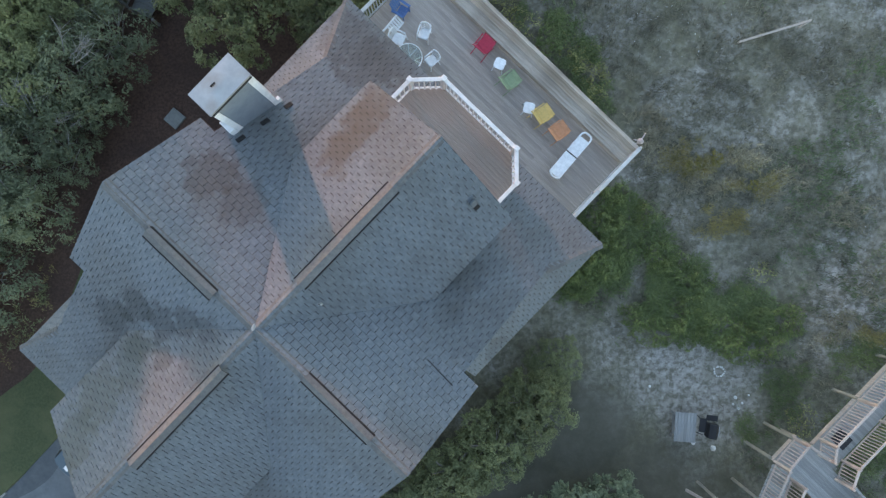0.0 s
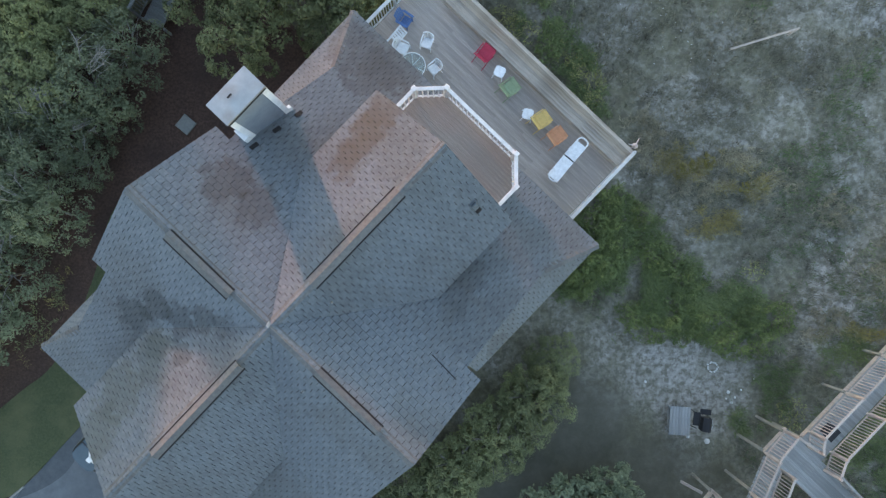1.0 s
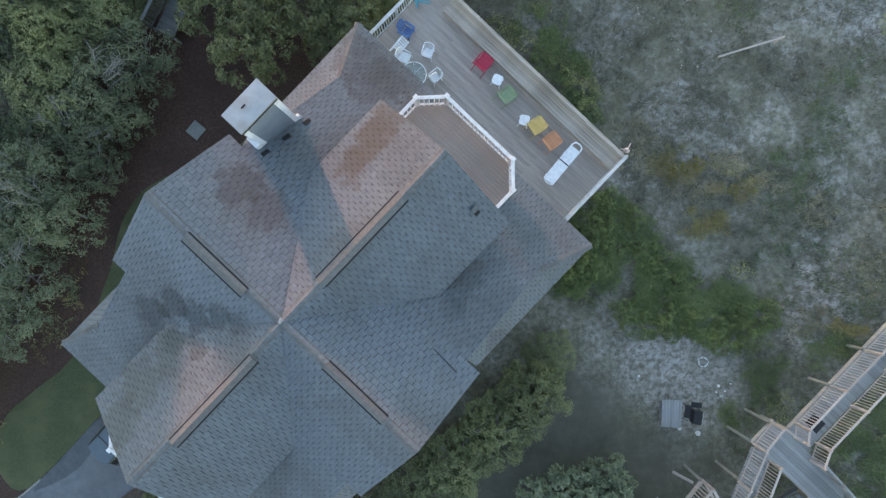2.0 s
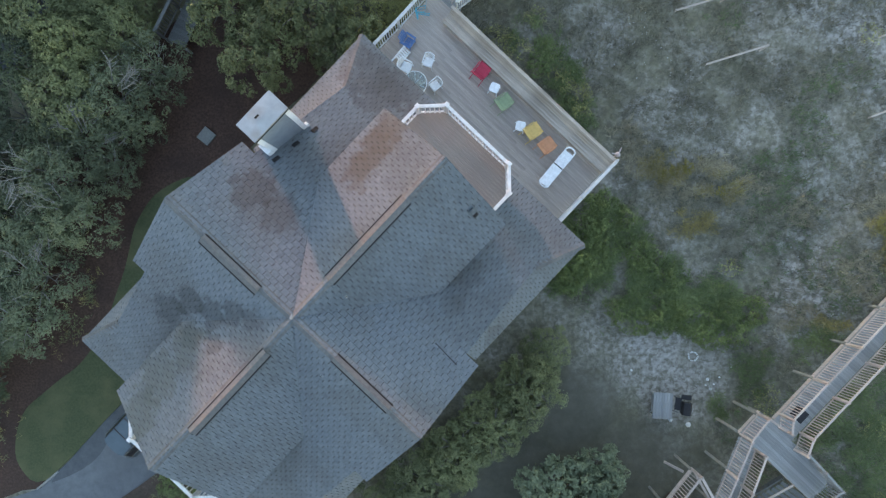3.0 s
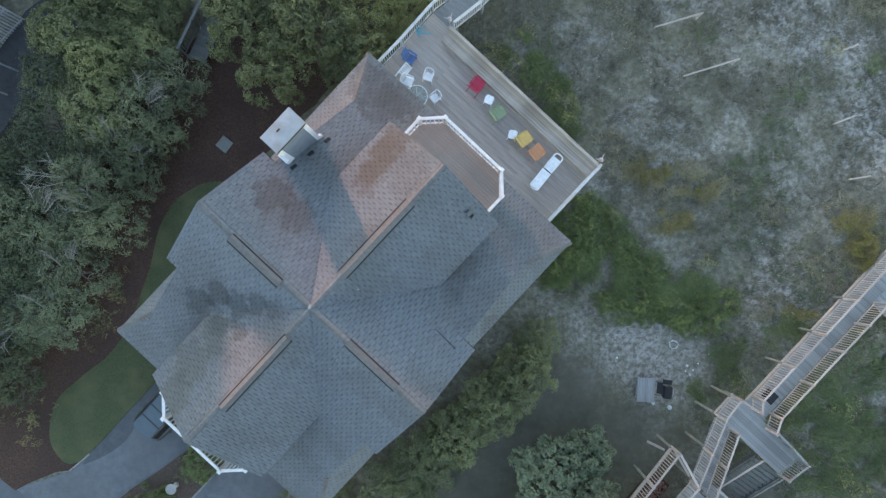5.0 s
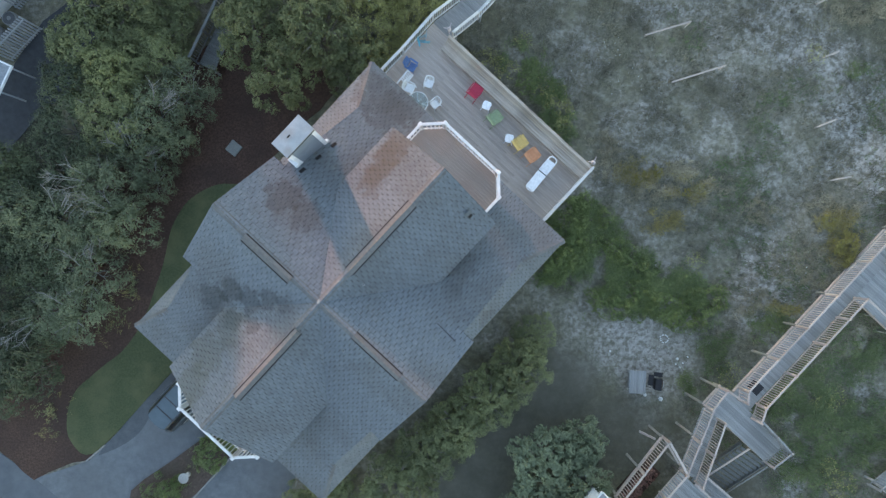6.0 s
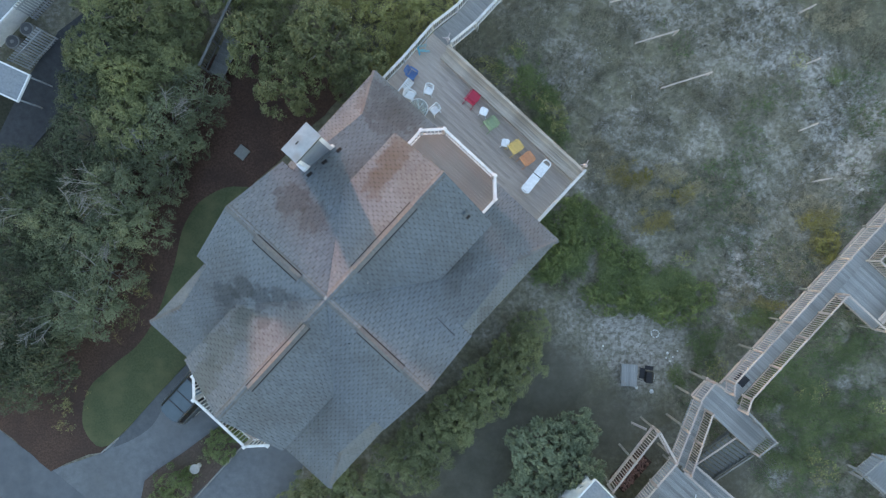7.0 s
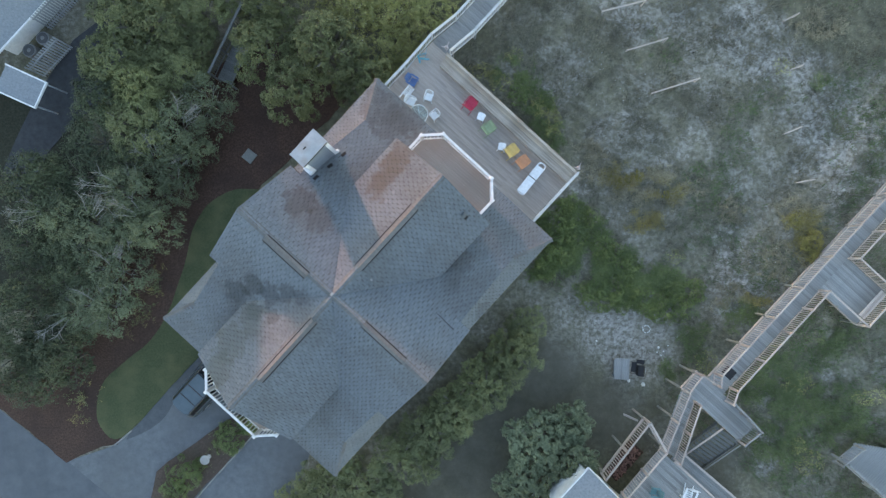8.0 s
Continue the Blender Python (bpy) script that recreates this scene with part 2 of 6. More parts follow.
def ground_material():
    """Pale sand that shows through a dune's dry grass, with a bare yard and darker soil near the houses."""
    m = material("dune_ground", (0.098, 0.091, 0.056), (0.205, 0.194, 0.134), 2.4, 0.95, 0.5, 7, space="WORLD")
    n, li = m.node_tree.nodes, m.node_tree.links.new
    b = n["Principled BSDF"]
    col = b.inputs["Base Color"].links[0].from_socket
    pos = n.new("ShaderNodeNewGeometry").outputs["Position"]
    sand = n.new("ShaderNodeTexNoise")
    sand.inputs["Scale"].default_value, sand.inputs["Detail"].default_value = 4, 9
    li(pos, sand.inputs["Vector"])
    sr = n.new("ShaderNodeValToRGB")
    sr.color_ramp.elements[0].color, sr.color_ramp.elements[1].color = (0.225, 0.21, 0.19, 1), (0.415, 0.392, 0.358, 1)
    sr.color_ramp.elements[0].position, sr.color_ramp.elements[1].position = 0.3, 0.7
    li(sand.outputs["Fac"], sr.inputs["Fac"])
    big = n.new("ShaderNodeTexNoise")
    big.inputs["Scale"].default_value, big.inputs["Detail"].default_value, big.inputs["Roughness"].default_value = 0.5, 9, 0.74
    li(pos, big.inputs["Vector"])

    def bare(cx, cy, radius, amount):
        d = n.new("ShaderNodeVectorMath")
        d.operation = "DISTANCE"
        flat = n.new("ShaderNodeVectorMath")
        flat.operation = "MULTIPLY"
        flat.inputs[1].default_value = (1, 1, 0)
        li(pos, flat.inputs[0])
        li(flat.outputs[0], d.inputs[0])
        d.inputs[1].default_value = (cx, cy, 0)
        r = n.new("ShaderNodeMapRange")
        r.interpolation_type = "SMOOTHSTEP"
        r.inputs["From Min"].default_value, r.inputs["From Max"].default_value = radius, radius * 0.35
        r.inputs["To Max"].default_value = amount
        li(d.outputs["Value"], r.inputs["Value"])
        return r.outputs[0]

    total = big.outputs["Fac"]
    for spot in ((11.2, -6.0, 4.0, 0.21), (8.0, -4.7, 2.0, 0.12), (15.7, 12.8, 3.8, 0.18), (19.1, 11.3, 3.4, 0.2), (22.3, 8.7, 3.8, 0.2), (24.3, 4.8, 4.6, 0.24), (11.0, 13.6, 3.0, 0.15), (10.4, 6.6, 2.2, 0.15), (8.6, 3.6, 2.2, 0.12), (16, 4, 10, 0.07), (24.0, 13.2, 4.2, -0.24), (18.5, -2.8, 3.6, 0.16), (17.6, -3.6, 2.0, 0.1), (19.2, -12.4, 1.3, 0.26), (19.3, -13.8, 1.3, 0.26), (6.8, 9.8, 3.0, 0.1), (5, -13, 8, -0.25), (-14, 3, 12, -0.5), (-4, 16, 9, -0.3)):
        a = n.new("ShaderNodeMath")
        a.operation = "ADD"
        li(total, a.inputs[0])
        li(bare(*spot), a.inputs[1])
        total = a.outputs[0]
    ramp = n.new("ShaderNodeValToRGB")
    ramp.color_ramp.elements[0].position, ramp.color_ramp.elements[1].position = 0.43, 0.78
    li(total, ramp.inputs["Fac"])
    mx = n.new("ShaderNodeMix")
    mx.data_type = "RGBA"
    li(ramp.outputs["Color"], mx.inputs["Factor"])
    li(col, mx.inputs["A"])
    li(sr.outputs["Color"], mx.inputs["B"])
    # brown dry litter in small patches
    lit = n.new("ShaderNodeTexNoise")
    lit.inputs["Scale"].default_value, lit.inputs["Detail"].default_value, lit.inputs["Roughness"].default_value = 3.6, 7, 0.72
    li(pos, lit.inputs["Vector"])
    lr = n.new("ShaderNodeValToRGB")
    lr.color_ramp.elements[0].position, lr.color_ramp.elements[1].position = 0.47, 0.58
    lr.color_ramp.elements[0].color, lr.color_ramp.elements[1].color = (0, 0, 0, 1), (0.75, 0.75, 0.75, 1)
    li(lit.outputs["Fac"], lr.inputs["Fac"])
    m2 = n.new("ShaderNodeMix")
    m2.data_type = "RGBA"
    li(lr.outputs["Color"], m2.inputs["Factor"])
    li(mx.outputs["Result"], m2.inputs["A"])
    m2.inputs["B"].default_value = (0.108, 0.099, 0.072, 1)
    # trodden soil between the hedge, the yard and the stairs
    soil = None
    for spot in ((6.2, -8.2, 3.6, 0.9), (3.6, -10.8, 3.4, 0.9), (1.2, -13.6, 3.8, 0.9), (-2, -17, 4.5, 0.9), (9.4, -10.6, 3.4, 0.75), (11.6, -11.2, 3.0, 0.6), (17.0, -13.4, 2.0, 0.8), (16.2, -15.2, 2.2, 0.8)):
        one = bare(*spot)
        if soil:
            a = n.new("ShaderNodeMath")
            a.operation = "MAXIMUM"
            li(soil, a.inputs[0])
            li(one, a.inputs[1])
            one = a.outputs[0]
        soil = one
    tone = n.new("ShaderNodeValToRGB")
    tone.color_ramp.elements[0].position, tone.color_ramp.elements[1].position = 0.3, 0.72
    tone.color_ramp.elements[0].color, tone.color_ramp.elements[1].color = (0.062, 0.06, 0.044, 1), (0.13, 0.122, 0.098, 1)
    li(big.outputs["Fac"], tone.inputs["Fac"])
    m3 = n.new("ShaderNodeMix")
    m3.data_type = "RGBA"
    li(soil, m3.inputs["Factor"])
    li(m2.outputs["Result"], m3.inputs["A"])
    li(tone.outputs["Color"], m3.inputs["B"])
    li(m3.outputs["Result"], b.inputs["Base Color"])
    return m


M_GROUND = ground_material()

# ---------------------------------------------------------------- helpers for building
HOUSE = Matrix.Translation((-5.03, -2.14, 0)) @ Matrix.Rotation(radians(46), 4, "Z")   # x: along the main ridge, to the sea


def hpt(u, v):
    p = HOUSE @ Vector((u, v, 0))
    return p.x, p.y


def step(a, b, x):
    t = min(1.0, max(0.0, (x - a) / (b - a)))
    return t * t * (3 - 2 * t)


def height(x, y):
    """The ground: the drive lies lowest, the near dune higher, and an unseen far rise is added to block the low sun."""
    p = HOUSE.inverted() @ Vector((x, y, 0))
    h = -0.6 + 0.6 * step(-14, -5, p.x) + 1.3 * step(11.5, 21, p.x) * (0.55 + 0.45 * step(-26, -12, p.y))
    h += 0.75 * step(10.8, 13, p.x) * step(-24.5, -20, p.y) * (1 - step(-17.5, -14, p.y))          # the bank under the boardwalk
    h += 8.5 * step(48, 88, -0.46 * x + 0.89 * y)          # unseen rise, added to keep low things in shade
    return h + 0.14 * step(9, 14, p.x) * noise.noise(Vector((x * 0.35, y * 0.35, 3)))


def mesh_of(bm, name="mesh"):
    me = bpy.data.meshes.new(name)
    bm.to_mesh(me)
    bm.free()
    return me


def part(name, shape, mat, parent=None, label="", m=None, smooth=False):
    """One mesh object under a thing or a part."""
    me = shape if isinstance(shape, bpy.types.Mesh) else mesh_of(shape, name)
    if mat and not me.materials:
        me.materials.append(mat)
    if smooth:
        me.polygons.foreach_set("use_smooth", [True] * len(me.polygons))
    ob = new(name, me)
    ob.parent = parent
    if m is not None:
        ob.matrix_basis = m
    if label:
        tagged(ob, label)
    return ob


def thing(name, m, label, category, group="", kind=""):
    return_ob = new(name)
    return_ob.matrix_basis = m
    return_ob.empty_display_size = 0.2
    return tagged(return_ob, label, category, group, kind)


BOXES = {}


def box(sx, sy, sz, bevel=0.006, mat=None):
    """A box mesh with eased edges, centred, kept for alike pieces."""
    key = (round(sx, 3), round(sy, 3), round(sz, 3), bevel, mat.name if mat else "")
    if key not in BOXES:
        bm = bmesh.new()
        bmesh.ops.create_cube(bm, size=1)
        bmesh.ops.scale(bm, vec=(sx, sy, sz), verts=bm.verts)
        if bevel:
            bmesh.ops.bevel(bm, geom=bm.edges[:], offset=min(bevel, 0.3 * min(sx, sy, sz)), segments=1, affect="EDGES")
        BOXES[key] = mesh_of(bm, "box")
        if mat:
            BOXES[key].materials.append(mat)
    return BOXES[key]


def add_box(bm, size, m):
    r = bmesh.ops.create_cube(bm, size=1, matrix=m @ Matrix.Diagonal((*size, 1)))
    return r["verts"]


def add_tube(bm, a, b, r0, r1, seg=7):
    a, b = Vector(a), Vector(b)
    q = (b - a).to_track_quat("Z", "Y").to_matrix().to_4x4()
    bmesh.ops.create_cone(bm, cap_ends=True, segments=seg, radius1=r0, radius2=r1, depth=(b - a).length,
                          matrix=Matrix.Translation((a + b) / 2) @ q)


def along(a, b, up=0.0):
    """The pose at the middle of a line, x along it."""
    a, b = Vector(a), Vector(b)
    d = b - a
    q = d.to_track_quat("X", "Z").to_matrix().to_4x4()
    return Matrix.Translation((a + b) / 2 + Vector((0, 0, up))) @ q


def prism(points, low, name="prism"):
    """A solid with the given top points, its underside at the given drop (a number) below."""
    bm = bmesh.new()
    top = [bm.verts.new(p) for p in points]
    bot = [bm.verts.new((p[0], p[1], p[2] - low)) for p in points]
    bm.faces.new(top)
    bm.faces.new(bot[::-1])
    for i in range(len(points)):
        j = (i + 1) % len(points)
        bm.faces.new((top[j], top[i], bot[i], bot[j]))
    bmesh.ops.recalc_face_normals(bm, faces=bm.faces)
    return bm


# ---------------------------------------------------------------- ground
def build_ground():
    near = [i * 0.75 for i in range(-56, 57)]
    far = [48, 54, 60, 66, 72, 78, 84, 90, 100, 120, 150, 260, 500, 1000, 2200]
    line = [-f for f in far[::-1]] + near + far
    verts = [(x, y, height(x, y)) for y in line for x in line]
    n = len(line)
    faces = [(j * n + i, j * n + i + 1, (j + 1) * n + i + 1, (j + 1) * n + i) for j in range(n - 1) for i in range(n - 1)]
    me = bpy.data.meshes.new("ground")
    me.from_pydata(verts, [], faces)
    ob = part("ground", me, M_GROUND, smooth=True)
    tagged(ob, "sandy dune ground with dry grass and bare patches", "ground", kind="structure")


build_ground()


def drape(name, outline, lift, mat, label, category, wobble=0.0, kind="structure"):
    """A sheet that lies on the ground inside an outline, with a thin edge."""
    pts = []
    for i, a in enumerate(outline):
        b = outline[(i + 1) % len(outline)]
        k = max(1, int((Vector(b) - Vector(a)).length / 0.7))
        for j in range(k):
            x, y = a[0] + (b[0] - a[0]) * j / k, a[1] + (b[1] - a[1]) * j / k
            if wobble:
                x += wobble * noise.noise(Vector((x * 0.8, y * 0.8, 1)))
                y += wobble * noise.noise(Vector((x * 0.8, y * 0.8, 7)))
            pts.append((x, y))
    bm = bmesh.new()
    f = bm.faces.new([bm.verts.new((x, y, 0)) for x, y in pts])
    xs, ys = [p[0] for p in pts], [p[1] for p in pts]
    for axis, lo, hi in ((0, min(xs), max(xs)), (1, min(ys), max(ys))):
        k = math.ceil(lo)
        while k < hi:
            co, no = [0, 0, 0], [0, 0, 0]
            co[axis], no[axis] = k, 1
            bmesh.ops.bisect_plane(bm, geom=bm.verts[:] + bm.edges[:] + bm.faces[:], plane_co=co, plane_no=no)
            k += 1
    bmesh.ops.triangulate(bm, faces=bm.faces)
    for v in bm.verts:
        v.co.z = height(v.co.x, v.co.y) + lift
    rim = [e for e in bm.edges if e.is_boundary]
    r = bmesh.ops.extrude_edge_only(bm, edges=rim)
    for v in r["geom"]:
        if isinstance(v, bmesh.types.BMVert):
            v.co.z -= lift + 0.12
    bmesh.ops.recalc_face_normals(bm, faces=bm.faces)
    ob = part(name, bm, mat)
    return tagged(ob, label, category, kind=kind)


# ---------------------------------------------------------------- the house: roof planes, in the house's own frame
RIDGE, S_MAIN, S_SEA, S_STREET = 9.7, 0.637, 0.508, 0.573
EAVE_SEA, EAVE_STREET, MAIN_HALF = 9.06, 7.75, 3.0
MAIN_SEA, MAIN_STREET = 7.18, 6.75
WALL_V, RAKE_V, SKIRT_V, SKIRT_WEST = 5.1, 5.68, 6.05, 6.4
NOTCH = 2.85

house = thing("house", HOUSE, "large grey-shingled beach house with crossed gable roofs", "house")
TAB_W, TAB_E, GAP = 0.265, 0.205, 0.018


def clip(poly, inside):
    """A polygon cut by a convex one, both counter-clockwise."""
    out = poly
    for i in range(len(inside)):
        a, b = inside[i], inside[(i + 1) % len(inside)]
        ex, ey = b[0] - a[0], b[1] - a[1]
        side = [ex * (p[1] - a[1]) - ey * (p[0] - a[0]) for p in out]
        nxt = []
        for j in range(len(out)):
            p, q, sp, sq = out[j], out[(j + 1) % len(out)], side[j], side[(j + 1) % len(out)]
            if sp >= 0:
                nxt.append(p)
            if (sp >= 0) != (sq >= 0):
                t = sp / (sp - sq)
                nxt.append((p[0] + (q[0] - p[0]) * t, p[1] + (q[1] - p[1]) * t))
        out = nxt
        if len(out) < 3:
            return []
    return out


def tab_mesh(wide, high):
    """One shingle tab: a thin wedge, thickest at its butt; y runs down the slope and ends at 0."""
    bm = bmesh.new()
    w = wide / 2
    top = [(-w, -high, 0.004), (w, -high, 0.004), (w, 0, 0.04), (-w, 0, 0.04)]
    t = [bm.verts.new(q) for q in top]
    b = [bm.verts.new((q[0], q[1], -0.01)) for q in top]
    bm.faces.new(t)
    for i in range(4):
        j = (i + 1) % 4
        bm.faces.new((t[j], t[i], b[i], b[j]))
    bmesh.ops.recalc_face_normals(bm, faces=bm.faces)
    return mesh_of(bm, "shingle")


def roof_plane(parent, outline, origin, down, slope, z0, thick=0.16, pick=None):
    """One roof slope: a boarded slab and its courses of shingle tabs. origin and down are on the plan: the height is z0 at
    origin and falls by slope a metre along down. pick: a stretch (along, from, to) in which tabs are single pieces."""
    d = Vector(down).normalized()
    a = Vector((-d.y, d.x))
    o = Vector(origin)

    def z_at(u, v):
        return z0 - slope * ((Vector((u, v)) - o).dot(d))

    slab = part("roof_slope", prism([(u, v, z_at(u, v)) for u, v in outline], thick), M_UNDER, parent, "weathered grey asphalt shingle roof slope")
    local = [((Vector(p) - o).dot(a), (Vector(p) - o).dot(d)) for p in outline]
    area = sum(local[i][0] * local[(i + 1) % len(local)][1] - local[(i + 1) % len(local)][0] * local[i][1] for i in range(len(local)))
    if area < 0:
        local = local[::-1]
    run = TAB_E / math.sqrt(1 + slope * slope)
    lo_a, hi_a = min(p[0] for p in local), max(p[0] for p in local)
    lo_d, hi_d = min(p[1] for p in local), max(p[1] for p in local)
    verts, faces = [], []
    rnd = random.Random(int(abs(lo_a * 31 + hi_d * 17) * 100))
    row, top = 0, hi_d + 0.015
    picked = 0
    shared = None
    while top > lo_d:
        low_d, up_d = top, top - run
        shift = (row % 2) * 0.5 * TAB_W + rnd.uniform(-0.012, 0.012)
        k = math.floor((lo_a - shift) / TAB_W)
        while k * TAB_W + shift < hi_a:
            x0, x1 = k * TAB_W + shift + GAP / 2, (k + 1) * TAB_W + shift - GAP / 2
            lift = 0.036 + rnd.uniform(-0.003, 0.005)
            poly = [(x0, up_d - 0.02), (x1, up_d - 0.02), (x1, low_d), (x0, low_d)]
            cut = clip(poly, local)
            if pick and picked < 300 and len(cut) == 4 and pick[0] < x0 and x1 < pick[1] and abs(sum(cut[i][0] * cut[(i + 1) % 4][1] - cut[(i + 1) % 4][0] * cut[i][1] for i in range(4)) / 2) > 0.985 * (x1 - x0) * (low_d - up_d + 0.02):
                if shared is None:
                    shared = tab_mesh(TAB_W - GAP, TAB_E + 0.02 * math.sqrt(1 + slope * slope))
                c = o + a * ((x0 + x1) / 2) + d * low_d
                down3 = Vector((d.x, d.y, -slope)).normalized()
                side3 = Vector((a.x, a.y, 0))
                turn3 = Matrix((side3, down3, side3.cross(down3))).transposed().to_4x4()
                if turn3.to_3x3().determinant() < 0 or turn3.col[2].z < 0:
                    turn3 = Matrix((-side3, down3, (-side3).cross(down3))).transposed().to_4x4()
                part("shingle", shared, M_SHINGLE, slab, m=Matrix.Translation((c.x, c.y, z0 - slope * low_d + rnd.uniform(0, 0.004))) @ turn3)
                picked += 1
            elif cut:
                base = len(verts)
                for x, y in cut:
                    f = (y - (up_d - 0.02)) / (low_d - up_d + 0.02)
                    p = o + a * x + d * y
                    z = z0 - slope * y
                    verts.append((p.x, p.y, z + 0.004 + lift * f))
                m = len(cut)
                for x, y in cut:
                    p = o + a * x + d * y
                    verts.append((p.x, p.y, z0 - slope * y - 0.01))
                faces.append(tuple(range(base, base + m)))
                for i in range(m):
                    j = (i + 1) % m
                    faces.append((base + i, base + m + i, base + m + j, base + j))
            k += 1
        top -= run
        row += 1
    me = bpy.data.meshes.new("shingles")
    me.from_pydata(verts, [], faces)
    bm = bmesh.new()
    bm.from_mesh(me)
    bmesh.ops.recalc_face_normals(bm, faces=bm.faces)
    bm.to_mesh(me)
    bm.free()
    tagged(part("shingles", me, M_SHINGLE, slab), kind="stuff")
    return slab




def cross_slope(sgn, slope, eave):
    """The long slope from the cross ridge down to the sea (+1) or the street (-1), on both sides of the main gable."""
    k = slope / S_MAIN
    hip_u = eave - 2.1
    for side in (1, -1):
        skirt = SKIRT_WEST if sgn > 0 and side > 0 else SKIRT_V

        def pl(*pts):
            return [(sgn * u, side * v) for u, v in pts]
        for outline in (
            pl((0, 0), (0, RAKE_V), (NOTCH, RAKE_V), (NOTCH, NOTCH * k)),
            pl((NOTCH, NOTCH * k), (NOTCH, WALL_V), (hip_u, WALL_V), (hip_u, NOTCH * k)),
            pl((hip_u, 2.62), (hip_u, WALL_V), (eave, skirt), (eave, 2.62)),
        ):
            roof_plane(house, outline, (0, 0), (sgn, 0), slope, RIDGE)
        # the skirt along the side wall
        z_e = RIDGE - slope * eave
        s_skirt = (RIDGE - slope * hip_u - z_e) / (skirt - WALL_V)
        roof_plane(house, pl((NOTCH - 0.25, WALL_V), (hip_u, WALL_V), (eave, skirt), (NOTCH - 0.25, skirt)),
                   (0, side * skirt), (0, side), s_skirt, z_e, thick=0.12)
        end = MAIN_SEA if sgn > 0 else MAIN_STREET
        roof_plane(house, pl((0, 0), (end, 0), (end, MAIN_HALF), (MAIN_HALF / k, MAIN_HALF)), (0, 0), (0, side), S_MAIN, RIDGE,
                   pick=(-9, 9) if sgn > 0 and side < 0 else None)
    roof_plane(house, [(sgn * u, v) for u, v in ((hip_u - 0.4, -2.62), (eave, -2.62), (eave, 2.62), (hip_u - 0.4, 2.62))], (0, 0), (sgn, 0), slope, RIDGE)


cross_slope(1, S_SEA, EAVE_SEA)
cross_slope(-1, S_STREET, EAVE_STREET)


def caps(name, a, b, slope_a, slope_b, wide=0.16, lift=0.02, pitch=0.2):
    """Bent cap shingles that overlap along a ridge or hip."""
    a, b = Vector(a), Vector(b)
    n = max(1, int((b - a).length / pitch))
    d = (b - a) / n
    side = Vector((-d.y, d.x, 0)).normalized()
    verts, faces = [], []
    for i in range(n):
        p, q = a + d * i, a + d * (i + 1.25)
        base = len(verts)
        for s, z in ((p, lift), (q, lift + 0.014)):
            for off, drop in ((-wide, slope_a * wide), (0, 0), (wide, slope_b * wide)):
                verts.append(tuple(s + side * off + Vector((0, 0, z - drop))))
            for off, drop in ((-wide, slope_a * wide), (wide, slope_b * wide)):
                verts.append(tuple(s + side * off + Vector((0, 0, z - drop - 0.022))))
        faces += [(base, base + 1, base + 6, base + 5), (base + 1, base + 2, base + 7, base + 6),
                  (base, base + 5, base + 8, base + 3), (base + 2, base + 4, base + 9, base + 7),
                  (base + 5, base + 6, base + 7, base + 9, base + 8), (base, base + 3, base + 4, base + 2, base + 1)]
    me = bpy.data.meshes.new(name)
    me.from_pydata(verts, [], faces)
    tagged(part(name, me, M_CAP, house, "sun-bleached ridge cap shingles"), kind="stuff")


for end in (MAIN_SEA, -MAIN_STREET):
    caps("ridge_cap", (0, 0, RIDGE), (end * 0.985, 0, RIDGE), S_MAIN, S_MAIN)
for end in (RAKE_V, -RAKE_V):
    caps("ridge_cap", (0, 0, RIDGE), (0, end * 0.985, RIDGE), (S_SEA if end < 0 else S_STREET), (S_STREET if end < 0 else S_SEA))
for sgn, slope, eave in ((1, S_SEA, EAVE_SEA), (-1, S_STREET, EAVE_STREET)):
    for side in (1, -1):
        caps("hip_cap", (sgn * (eave - 0.02), side * (SKIRT_WEST if sgn > 0 and side > 0 else SKIRT_V), RIDGE - slope * eave), (sgn * (eave - 2.1), side * WALL_V, RIDGE - slope * (eave - 2.1)), 0.35, 0.35, 0.13, 0.03)


def ridge_vent(a, b, sa, sb, wa, wb):
    """A raised vent strip over a ridge, with dark slots under both edges."""
    a, b = Vector(a), Vector(b)
    d = (b - a).normalized()
    side = Vector((-d.y, d.x, 0))
    bm = bmesh.new()
    for off, sl, w in ((1, sb, wb), (-1, sa, wa)):
        top = [p + side * (off * x) + Vector((0, 0, 0.085 - sl * x)) for p, x in ((a, 0), (b, 0), (b, w), (a, w))]
        vs = [bm.verts.new(p) for p in top] + [bm.verts.new(p - Vector((0, 0, 0.03))) for p in top]
        for f in ((0, 1, 2, 3), (7, 6, 5, 4), (0, 4, 5, 1), (1, 5, 6, 2), (2, 6, 7, 3), (3, 7, 4, 0)):
            bm.faces.new([vs[i] for i in f])
    bmesh.ops.recalc_face_normals(bm, faces=bm.faces)
    vent = part("ridge_vent", bm, M_CAP, house, "raised shingled ridge vent")
    for off, sl, w in ((1, sb, wb), (-1, sa, wa)):
        x = w + 0.012
        p, q = (e + side * (off * x) + Vector((0, 0, 0.06 - sl * x)) for e in (a, b))
        part("vent_slot", box((q - p).length, 0.06, 0.05, 0.004, M_UNDER), M_UNDER, vent, m=along(p, q))


